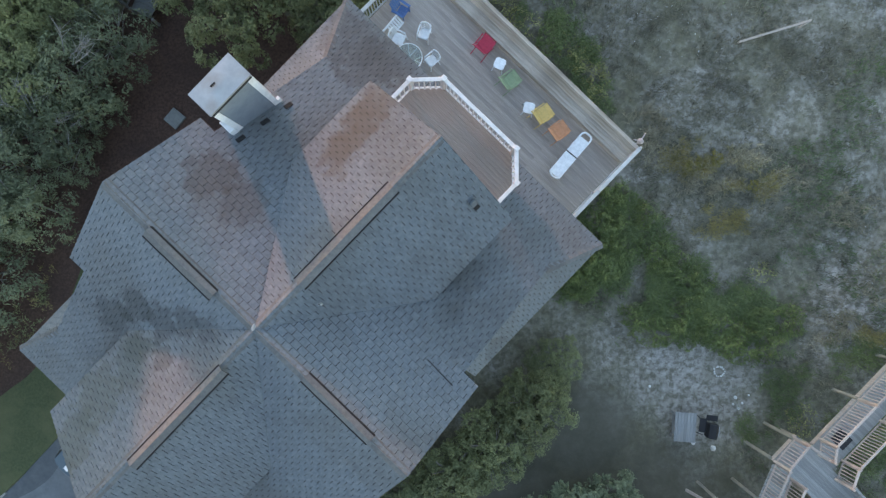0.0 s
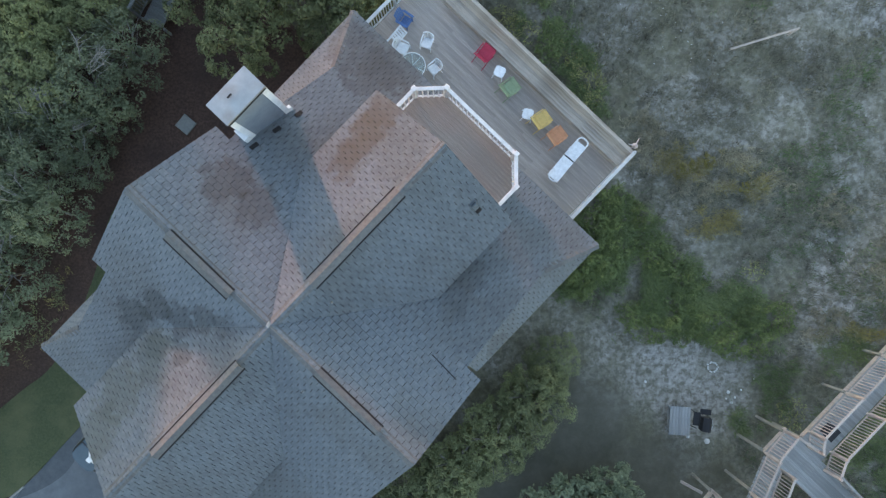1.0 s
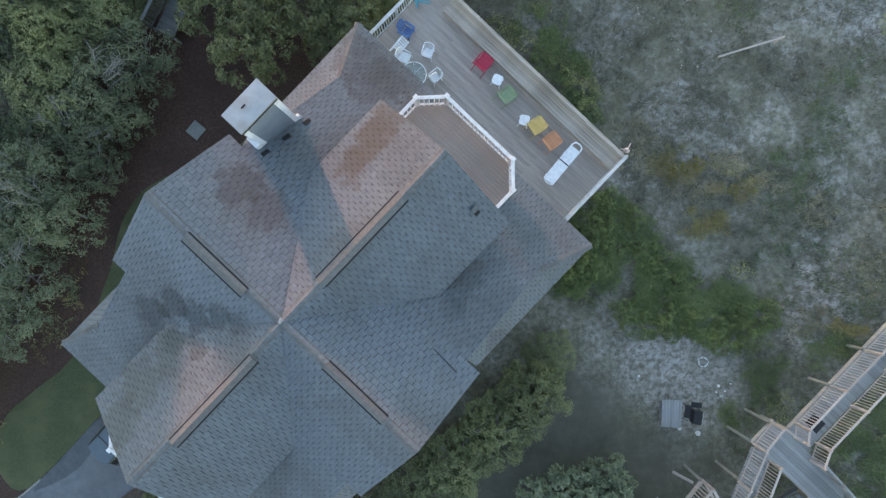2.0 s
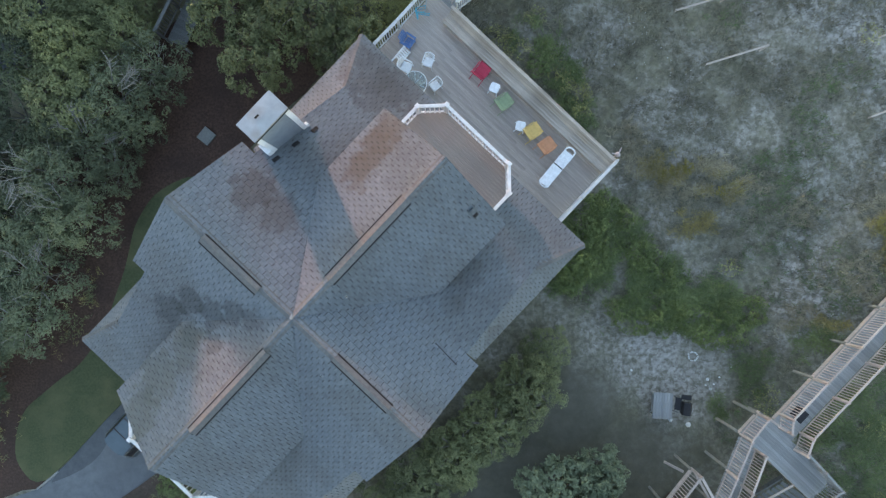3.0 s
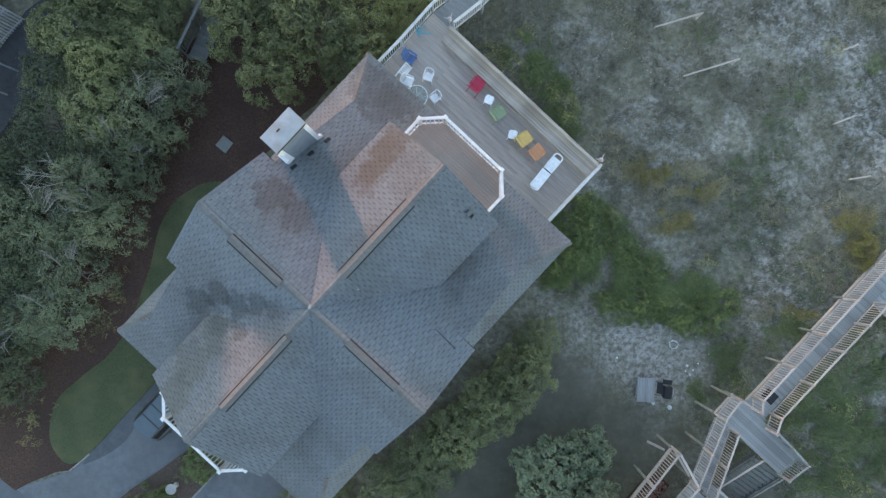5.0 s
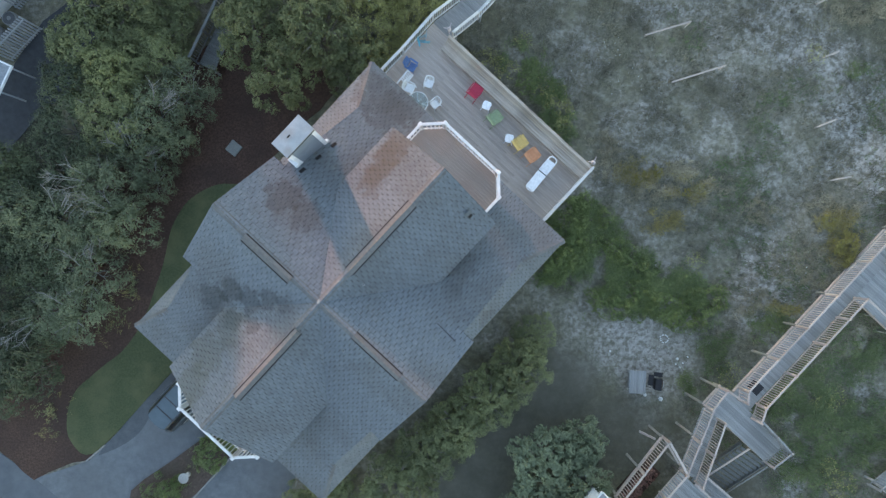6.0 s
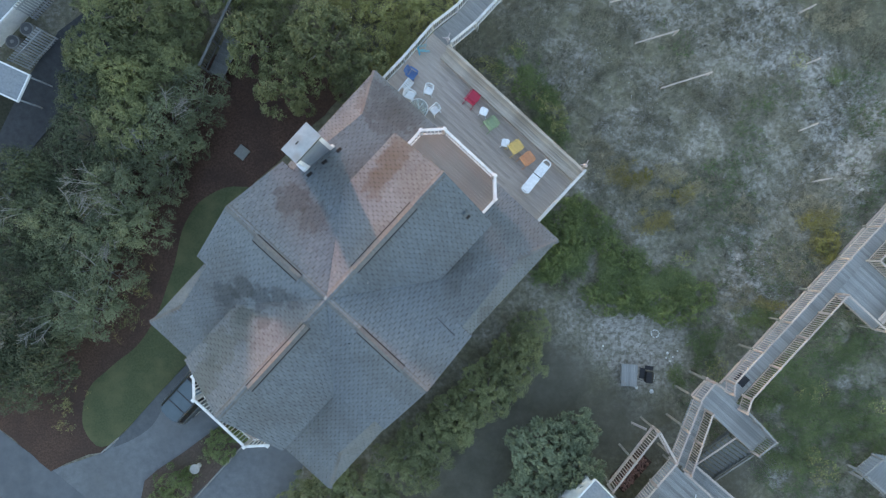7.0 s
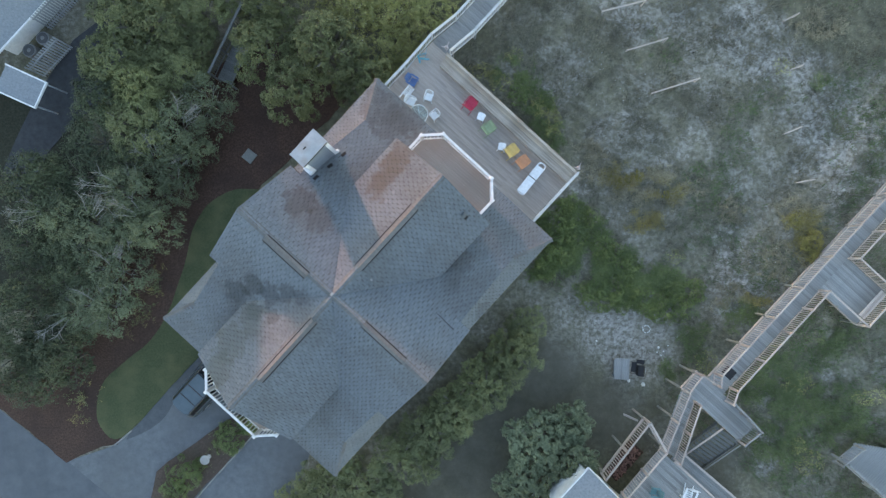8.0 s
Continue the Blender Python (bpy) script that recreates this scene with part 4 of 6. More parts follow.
def chaise():
    """A white resin sun lounger with a raised back and an opening at its head."""
    ob = thing("sun_lounger", on_deck(10.98, -3.15, 4), "smooth white resin sun lounger", "lounger")
    for x0, x1, z0, z1, nm in ((-0.98, 0.02, 0.33, 0.34, "bed"), (0.07, 0.74, 0.35, 0.52, "backrest")):
        part(nm, sheet([(x0, z0), ((x0 + x1) / 2, (z0 + z1) / 2 - 0.01), (x1, z1)], 0.03, 0.25), M_RESIN, ob)
    part("hinge", box(0.07, 0.44, 0.03, 0.005, M_UNDER), M_UNDER, ob, "dark hinge gap", m=pose(0.045, 0, 0.325))
    rim = [(0.72, -0.22, 0.52), (0.86, -0.21, 0.55), (0.94, -0.14, 0.57), (0.96, 0, 0.575), (0.94, 0.14, 0.57), (0.86, 0.21, 0.55), (0.72, 0.22, 0.52)]
    part("head_rail", tube_path(rim, 0.035, 7), M_RESIN, ob)
    foot = [(-0.95, -0.24, 0.33), (-1.03, -0.12, 0.32), (-1.05, 0, 0.32), (-1.03, 0.12, 0.32), (-0.95, 0.24, 0.33)]
    part("foot_rail", tube_path(foot, 0.035, 7), M_RESIN, ob)
    for x in (-0.75, 0.45):
        for s in (1, -1):
            part("leg", box(0.07, 0.05, 0.34, 0.01, M_RESIN), M_RESIN, ob, m=pose(x, s * 0.23, 0.17))
    return ob


def slat_chair(name, mat, label, u, v, turn, group=""):
    """A low slatted garden armchair with a fanned, leaning back and wide arms."""
    ob = thing(name, on_deck(u, v, turn), label, "chair", group)
    for i in range(5):
        part("seat_slat", box(0.09, 0.52, 0.022, 0.005, mat), mat, ob, m=pose(0.28 - 0.105 * i, 0, 0.36 - 0.025 * i, 0, 14, 0))
    for i in range(5):
        y = -0.22 + 0.11 * i
        part("back_slat", box(0.022, 0.095, 0.74 - 0.5 * y * y * 4, 0.005, mat), mat, ob, m=pose(-0.37 - 0.02, y * 1.05, 0.58, 0, -24, 0))
    for s in (1, -1):
        part("arm", box(0.66, 0.13, 0.025, 0.008, mat), mat, ob, m=pose(0.0, s * 0.33, 0.55))
        part("leg", box(0.09, 0.03, 0.55, 0.005, mat), mat, ob, m=pose(0.28, s * 0.27, 0.275))
        part("leg", tube_path([(0.3, s * 0.25, 0.34), (-0.5, s * 0.25, 0.02)], 0.03, 5), mat, ob)
    part("back_rail", box(0.03, 0.72, 0.07, 0.005, mat), mat, ob, m=pose(-0.36, 0, 0.53))
    return ob


def round_table():
    ob = thing("patio_table", on_deck(9.3, 3.78, 0), "round glass patio table with white rim", "table")
    bm = bmesh.new()
    bmesh.ops.create_cone(bm, cap_ends=True, segments=32, radius1=0.5, radius2=0.5, depth=0.008)
    g = part("glass_top", bm, M_GLASS, ob, "clear glass disc", pose(0, 0, 0.71))
    ring = [(0.51 * math.cos(a), 0.51 * math.sin(a), 0.71) for a in [2 * math.pi * i / 28 for i in range(29)]]
    part("rim", tube_path(ring, 0.018, 6), M_RESIN, ob)
    for i in range(4):
        a = math.pi / 4 + i * math.pi / 2
        part("leg", tube_path([(0.47 * math.cos(a), 0.47 * math.sin(a), 0.7), (0.2 * math.cos(a), 0.2 * math.sin(a), 0.35), (0.42 * math.cos(a), 0.42 * math.sin(a), 0)], 0.016), M_RESIN, ob)
    part("cross_bar", tube_path([(-0.49, 0, 0.69), (0.49, 0, 0.69)], 0.012), M_RESIN, ob)
    return ob


def deck_furniture():
    c = garden_chair()
    spots = [(9.6, 4.62, -72), (10.42, 4.08, 205), (9.88, 3.16, 172)]
    c.matrix_basis = on_deck(*spots[0]) @ Matrix.Scale(0.9, 4)
    for s in spots[1:]:
        copy_thing(c, on_deck(*s) @ Matrix.Scale(0.9, 4))
    round_table()
    # a folded chair that lies on its edge by the house wall
    folded = thing("folded_chair", on_deck(9.8, 5.15, 4) @ pose(0, 0, 0.2, 38, 0, 0), "white slatted chair folded flat and laid on its edge", "chair")
    for y in (-0.19, 0.19):
        part("side_rail", box(0.92, 0.07, 0.05, 0.012, M_RESIN), M_RESIN, folded, m=pose(0, y, 0))
    for k in range(6):
        part("slat", box(0.075, 0.34, 0.022, 0.005, M_RESIN), M_RESIN, folded, m=pose(0.08 + 0.105 * (k - 2), 0, 0.012))
    for y in (-0.14, 0.14):
        part("leg", tube_path([(-0.3, y, -0.06), (0.36, y, -0.09)], 0.02), M_RESIN, folded)
    slat_chair("adirondack_chair", M_BLUE, "blue plastic adirondack chair", 10.5, 5.35, -80, "adirondack chairs").scale = (0.74, 0.74, 0.74)
    slat_chair("adirondack_chair", M_TEAL, "turquoise plastic adirondack chair tipped against the railing", 11.7, 5.72, 200, "adirondack chairs").matrix_basis = on_deck(11.68, 5.62, 150, 0.3) @ pose(0, 0, 0, 78, 0, 0) @ Matrix.Scale(0.7, 4)
    for nm, mat, col, u, v, turn in (("sling_chair", M_RED, "red", 11.72, 2.12, 4), ("sling_chair", M_GREEN, "faded green", 11.42, 0.48, -10),
                                     ("sling_chair", M_YELLOW, "yellow", 11.36, -1.3, -12), ("sling_chair", M_ORANGE, "orange", 11.32, -2.18, -10)):
        ob = sling_chair(nm, mat, col)
        ob.matrix_basis = on_deck(u, v, turn)
    t = side_table()
    t.matrix_basis = on_deck(11.58, 1.2, 20)
    copy_thing(t, on_deck(11.14, -0.76, 30))
    chaise()


deck_furniture()


def ornament(u, v, z, label):
    """A small pale figure on a post, kept as a plain lump."""
    bm = bmesh.new()
    bmesh.ops.create_icosphere(bm, subdivisions=2, radius=0.12)
    for w in bm.verts:
        w.co.z *= 1.7
        w.co.x *= 0.8 + 0.3 * noise.noise(w.co * 6)
    add_tube(bm, (0, 0.0, 0.05), (0.28, 0.1, 0.16), 0.04, 0.015)
    add_tube(bm, (0, 0.0, 0.05), (-0.16, 0.24, 0.1), 0.04, 0.015)
    add_tube(bm, (0, 0, -0.5), (0, 0, -0.1), 0.03, 0.03)
    ob = part("garden_ornament", bm, paint("weathered_figure", (0.45, 0.4, 0.4), 0.7), m=HOUSE @ pose(u, v, z), smooth=True)
    tagged(ob, label, "ornament", "ornaments on the deck posts")


ornament(12.98, -4.62, 4.1, "small pale weathered ornament on the deck corner")
ornament(12.95, 5.05, 4.1, "small pale weathered ornament by the gate post")


# ---------------------------------------------------------------- small fittings on the roof
def roof_fittings():
    for u, v, sl in ((1.6, -0.75, S_MAIN), (-0.85, -1.95, S_STREET)):
        z = RIDGE - (S_MAIN * abs(v) if u > 0 else S_STREET * abs(u))
        ob = thing("vent_pipe", HOUSE @ pose(u, v, z) @ Matrix.Scale(0.75, 4), "short grey plumbing vent pipe on the shingles", "vent", "roof vents")
        bm = bmesh.new()
        add_tube(bm, (0, 0, -0.1), (0, 0, 0.28), 0.045, 0.045, 12)
        part("pipe", bm, M_METAL, ob)
        bm = bmesh.new()
        add_tube(bm, (0, 0, 0.28), (0, 0, 0.284), 0.035, 0.035, 12)
        part("opening", bm, M_UNDER, ob)
        bm = bmesh.new()
        add_tube(bm, (0, 0, -0.08), (0, 0, 0.1), 0.085, 0.05, 12)
        part("collar", bm, M_METAL, ob)
    z = RIDGE - S_MAIN * 1.9
    ob = thing("roof_hatch_vent", HOUSE @ pose(6.58, -1.9, z + 0.03, math.degrees(math.atan(S_MAIN)), 0, 0), "square dark roof vent hood", "vent", "roof vents")
    part("hood", box(0.21, 0.2, 0.1, 0.03, M_VENT), M_VENT, ob, "grey hood", m=pose(0, 0.1, 0.06))
    part("mouth", box(0.19, 0.19, 0.03, 0.006, M_UNDER), M_UNDER, ob, "dark mouth", m=pose(0, -0.07, 0.03))
    part("flange", box(0.3, 0.42, 0.012, 0.003, M_VENT), M_VENT, ob, m=pose(0, 0.03, 0.012))
    ob = thing("roof_flashing", HOUSE @ pose(0.02, 0.05, RIDGE + 0.06), "small silver flashing cap where the ridges meet", "flashing")
    part("plate", box(0.14, 0.1, 0.02, 0.006, M_METAL), M_METAL, ob, m=pose(0, 0, 0.02, 6, 4, 20))
    part("fin", box(0.18, 0.03, 0.06, 0.006, M_METAL), M_METAL, ob, m=pose(0.02, 0, 0.05, 0, 0, 30))


roof_fittings()


# ---------------------------------------------------------------- the yard
def yard():
    g = height(10.55, -7.8)
    ob = thing("yard_table", pose(10.53, -7.75, g, 0, 0, -4), "grey weathered board table standing on sand", "table")
    for i in range(7):
        part("top_board", box(0.125, 1.28, 0.035, 0.005, M_WALK), M_WALK, ob, m=pose(-0.4 + 0.135 * i, 0, 0.56))
    for sx in (1, -1):
        for sy in (1, -1):
            part("leg", box(0.09, 0.09, 0.54, 0.006, M_WALK), M_WALK, ob, m=pose(sx * 0.36, sy * 0.5, 0.27))
        part("rail", box(0.04, 1.1, 0.09, 0.004, M_WALK), M_WALK, ob, m=pose(sx * 0.36, 0, 0.49))
    part("shelf", box(0.8, 1.0, 0.03, 0.004, M_WALK), M_WALK, ob, m=pose(0, 0, 0.16))
    black = paint("black_enamel", (0.02, 0.02, 0.022), 0.4)
    gr = thing("grill", pose(11.52, -7.8, g, 0, 0, -8), "black covered barbecue grill with side shelf", "grill")
    part("firebox", box(0.46, 0.62, 0.22, 0.04, black), black, gr, m=pose(0.08, -0.02, 0.68))
    part("lid", sheet([(-0.23, 0.8), (-0.19, 0.92), (-0.06, 0.99), (0.1, 0.98), (0.2, 0.9), (0.23, 0.8)], 0.02, 0.31), black, gr, m=pose(0.08, -0.02, 0))
    part("side_shelf", box(0.3, 0.6, 0.03, 0.006, black), black, gr, m=pose(-0.33, 0.15, 0.74))
    part("back_shelf", box(0.5, 0.24, 0.03, 0.006, black), black, gr, m=pose(0.05, 0.5, 0.7))
    for sx in (1, -1):
        for sy in (1, -1):
            part("leg", tube_path([(sx * 0.22, sy * 0.3, 0.6), (sx * 0.26, sy * 0.36, 0)], 0.02), black, gr)
    part("handle", tube_path([(0.32, -0.2, 0.86), (0.36, 0.0, 0.88), (0.32, 0.2, 0.86)], 0.014), M_METAL, gr, "bare metal handle")
    stone = paint("pale_stone", (0.62, 0.62, 0.6), 0.85)
    rnd = random.Random(9)

    def rock(size, seed):
        bm = bmesh.new()
        bmesh.ops.create_icosphere(bm, subdivisions=1, radius=size)
        for v in bm.verts:
            v.co *= 1 + 0.35 * noise.noise(v.co * 5 + Vector((seed, 0, 0)))
            v.co.z *= 0.6
        return bm

    pit = thing("fire_pit", pose(12.3, -5.45, height(12.3, -5.45)) @ Matrix.Scale(0.8, 4), "small ring of whitened stones in the sand", "fire pit")
    for i in range(14):
        a = i * 2 * math.pi / 14 + rnd.uniform(-0.1, 0.1)
        r = 0.29 + rnd.uniform(-0.03, 0.04)
        part("stone", rock(rnd.uniform(0.045, 0.07), i), stone, pit, m=pose(r * math.cos(a), r * math.sin(a), 0.03))
    for i, (x, y, s) in enumerate(((13.0, -6.6, 0.09), (13.3, -6.85, 0.06), (13.6, -6.5, 0.05), (13.15, -7.1, 0.07), (12.9, -6.9, 0.05), (13.5, -7.6, 0.05), (9.2, -6.1, 0.07), (11.1, -8.6, 0.12), (12.0, -8.85, 0.14), (14.2, -6.0, 0.05))):
        ob = part("stone", rock(s, 30 + i), stone, m=pose(x, y, height(x, y) + s * 0.4))
        tagged(ob, "loose pale stone lying on the sand", "stone", "loose stones")
    slab = paint("grey_concrete", (0.2, 0.21, 0.2), 0.9)
    hs = thing("well_cover", pose(-11.9, 5.79, height(-11.9, 5.79) + 0.04, 0, 0, 50) @ Matrix.Scale(0.82, 4), "square grey concrete cover set in mulch", "cover")
    part("slab", box(0.85, 0.85, 0.12, 0.015, slab), slab, hs, m=pose(0, 0, 0.05))
    part("lid", box(0.66, 0.66, 0.03, 0.01, slab), slab, hs, m=pose(0, 0, 0.122))
    x, y = -15.1, -12.85
    bb = thing("bird_bath", pose(x, y, height(x, y)), "pale stone bird bath in the planting island", "bird bath")
    bm = bmesh.new()
    add_tube(bm, (0, 0, 0), (0, 0, 0.55), 0.16, 0.09, 14)
    stone = paint("grey_stone", (0.34, 0.33, 0.31), 0.9)
    part("pedestal", bm, stone, bb)
    bm = bmesh.new()
    prof = [(0.0, 0.56), (0.2, 0.57), (0.28, 0.64), (0.3, 0.68), (0.26, 0.67), (0.15, 0.62), (0.0, 0.61)]
    rings = [[bm.verts.new((r * math.cos(a), r * math.sin(a), z)) for a in [2 * math.pi * i / 20 for i in range(20)]] for r, z in prof[1:-1]]
    for a, b in zip(rings, rings[1:]):
        for i in range(20):
            bm.faces.new((a[i], a[(i + 1) % 20], b[(i + 1) % 20], b[i]))
    bm.faces.new(rings[-1])
    bm.faces.new(rings[0][::-1])
    bmesh.ops.recalc_face_normals(bm, faces=bm.faces)
    part("bowl", bm, stone, bb, smooth=True)
    part("figure", rock(0.13, 77), stone, bb, m=pose(0.28, 0.24, 0.72))


yard()


def dune_rails():
    """Fallen sand-fence beams on the dune, each propped on a short stake."""
    for (x0, y0), (x1, y1), r in (((11.0, 11.25), (13.2, 11.7), 0.05), ((12.45, 8.7), (14.95, 9.3), 0.05), ((9.6, 13.6), (11.95, 13.9), 0.05),
                                  ((20.3, 12.75), (20.9, 13.0), 0.04), ((20.2, 6.1), (20.95, 6.4), 0.04), ((20.7, 9.9), (21.2, 10.05), 0.03), ((20.9, 3.2), (21.5, 3.3), 0.04)):
        a, b = Vector((x0, y0, height(x0, y0) + 0.12)), Vector((x1, y1, height(x1, y1) + 0.75 * r / 0.05))
        ob = thing("fence_beam", Matrix.Translation(a), "bleached wooden fence beam leaning over dune grass", "beam", "fallen sand fence")
        part("beam", box((b - a).length, 0.085, 0.06, 0.01, M_PINE), M_PINE, ob, m=along((0, 0, 0), b - a))
        part("stake", box(0.07, 0.07, 1.1 * r / 0.05, 0.01, M_PINE), M_PINE, ob, m=Matrix.Translation(b - a - Vector((0, 0, 0.5 * r / 0.05))))
        part("stake", box(0.07, 0.07, 0.5, 0.01, M_PINE), M_PINE, ob, m=pose(0, 0, -0.15))


dune_rails()


# ---------------------------------------------------------------- the neighbour's boardwalk
def boardwalk():
    ob = thing("boardwalk", HOUSE, "raised timber boardwalk with pine railings over dunes", "boardwalk")
    z = 2.0
    L, R = -18.6, -19.85
    look_of = dict(post=0.09, gap=0.132, bal=0.036, top=(0.1, 0.04), cap=False)
    planks(ob, 9.6, 40.0, R, L, z, 0.145, M_WALK, "v", 1, name="walk_board", seed=11)
    railing(ob, [(9.65, -19.0)] + [(u, L) for u in (10.14, 12.4, 14.6, 16.9, 19.3, 21.7, 24.1, 26.5)], z, 1.0, M_PINE, **look_of)
    railing(ob, [(9.4, -20.2)] + [(u, R) for u in (10.14, 12.4, 14.6, 16.4, 17.8)], z, 1.0, M_PINE, **look_of)
    railing(ob, [(u, R) for u in (20.3, 22.4, 24.5, 26.5)], z, 1.0, M_PINE, **look_of)
    for u in (9.7, 12.4, 14.6, 16.9, 19.3, 21.7, 24.1, 26.5, 30, 34, 38):
        for v in (L + 0.06, R - 0.06):
            g = height(*hpt(u, v))
            part("support_post", box(0.12, 0.12, z - g + 0.8, 0.01, M_PILE), M_PILE, ob, m=pose(u, v, (z + g - 0.8) / 2))
    for v in (L, R):
        part("side_beam", box(30.0, 0.05, 0.2, 0.005, M_PINE), M_PINE, ob, m=pose(24.8, v, z - 0.14))
    # the viewing platform half way
    pf = thing("platform", HOUSE, "grey boarded side platform with pine rail and bench", "platform")
    planks(pf, 17.8, 20.3, -22.8, R, z, 0.145, M_WALK, "v", 1, name="walk_board", seed=12)
    railing(pf, [(17.8, -22.8), (20.3, -22.8)], z, 1.0, M_PINE, **look_of)
    railing(pf, [(20.3, -22.8), (20.3, R)], z, 1.0, M_PINE, ends=(False, False), **look_of)
    part("top_rail", box(2.95, 0.1, 0.04, 0.006, M_PINE), M_PINE, pf, m=along((17.8, -22.8, z + 0.98), (17.8, R, z + 0.98)))
    part("bottom_rail", box(2.95, 0.05, 0.16, 0.006, M_PINE), M_PINE, pf, m=along((17.8, -22.8, z - 0.12), (17.8, R, z - 0.12)))
    for u in (17.85, 20.25):
        for v in (-22.7, -21.3):
            g = height(*hpt(u, v))
            part("support_post", box(0.12, 0.12, z - g + 0.8, 0.01, M_PILE), M_PILE, pf, m=pose(u, v, (z + g - 0.8) / 2))
    for i in range(3):
        part("bench_board", box(1.9, 0.13, 0.035, 0.005, M_PINE), M_PINE, pf, m=pose(19.1, -22.6 + 0.14 * i, z + 0.42))
    # the landing where the walk turns, with two flights
    la = thing("landing", HOUSE, "grey boarded landing with pine railings and stairs", "landing")
    zl = 2.0
    planks(la, 8.2, 9.6, -22.4, -17.85, zl, 0.145, M_WALK, "v", 1, name="walk_board", seed=13)
    part("frame", prism([(8.2, -22.4, zl - 0.04), (9.6, -22.4, zl - 0.04), (9.6, -17.85, zl - 0.04), (8.2, -17.85, zl - 0.04)], 0.2), M_PINE, la)
    railing(la, [(9.45, -17.8), (8.2, -17.9)], zl, 1.0, M_PINE, **look_of)
    part("top_rail", box(0.95, 0.1, 0.04, 0.006, M_PINE), M_PINE, la, m=along((9.45, -17.8, zl + 0.98), (9.6, -18.7, zl + 0.98)))
    railing(la, [(9.5, -20.2), (9.45, -21.3), (9.35, -22.4), (8.15, -22.2)], zl, 1.0, M_WALK, **look_of)
    for a, b in (((8.2, -17.95), (4.9, -19.33)), ((8.15, -18.85), (4.9, -20.4))):
        railing(la, [(a[0], a[1], zl), ((a[0] + b[0]) / 2, (a[1] + b[1]) / 2, zl - 0.1), (b[0], b[1], zl - 0.2)], zl, 1.0, M_PINE, **look_of)
    for i in range(22):
        f = (i + 0.5) / 22
        part("tread", box(0.145, 1.0, 0.035, 0.004, M_WALK), M_WALK, la, m=pose(8.2 - 3.3 * f, -18.42 - 1.44 * f, zl - 0.02 - 0.2 * f, 0, 0, 12))
    # the lower flight, seen from its open side
    for i in range(11):
        f = i / 10
        part("stair_tread", box(0.16, 1.55, 0.04, 0.005, M_OLD), M_OLD, la, m=pose(8.0 - 2.3 * f, -21.7 - 0.35 * f, zl - 0.15 - 1.5 * f, 0, 0, 8))
    for dv in (-0.85, 0.85):
        part("stringer", box(2.9, 0.06, 0.24, 0.005, M_OLD), M_OLD, la, m=along((8.2, -21.65 + dv, zl - 0.15), (5.6, -22.05 + dv, 0.25)))
    part("hand_rail", box(3.0, 0.1, 0.05, 0.006, M_PINE), M_PINE, la, m=along((8.15, -20.8, zl + 0.7), (5.5, -21.2, 1.0)))
    part("hand_rail", box(2.9, 0.08, 0.05, 0.006, M_WALK), M_WALK, la, m=along((8.15, -22.55, zl + 0.1), (5.6, -22.95, 0.5)))
    for u, v in ((9.4, -17.8), (8.2, -17.72), (6.62, -18.5), (5.0, -19.3), (8.3, -20.6), (8.3, -22.2), (9.4, -22.3), (9.5, -20.8)):
        g = height(*hpt(u, v))
        part("support_post", box(0.13, 0.13, zl - g + 0.7, 0.01, M_PILE), M_PILE, la, m=pose(u, v, (zl + g - 0.7) / 2 - 0.05))
    # a dark mat at the head of the walk
    mat_ob = thing("door_mat", HOUSE @ pose(10.75, -19.25, z + 0.012), "dark grey mat lying on boardwalk", "mat")
    part("weave", box(0.6, 0.7, 0.02, 0.006, M_DARK), M_DARK, mat_ob)
    return ob


M_LAMP = paint("dark_red_lens", (0.12, 0.01, 0.015), 0.2)
M_DARK = paint("dark_rubber", (0.035, 0.036, 0.04), 0.9)
boardwalk()


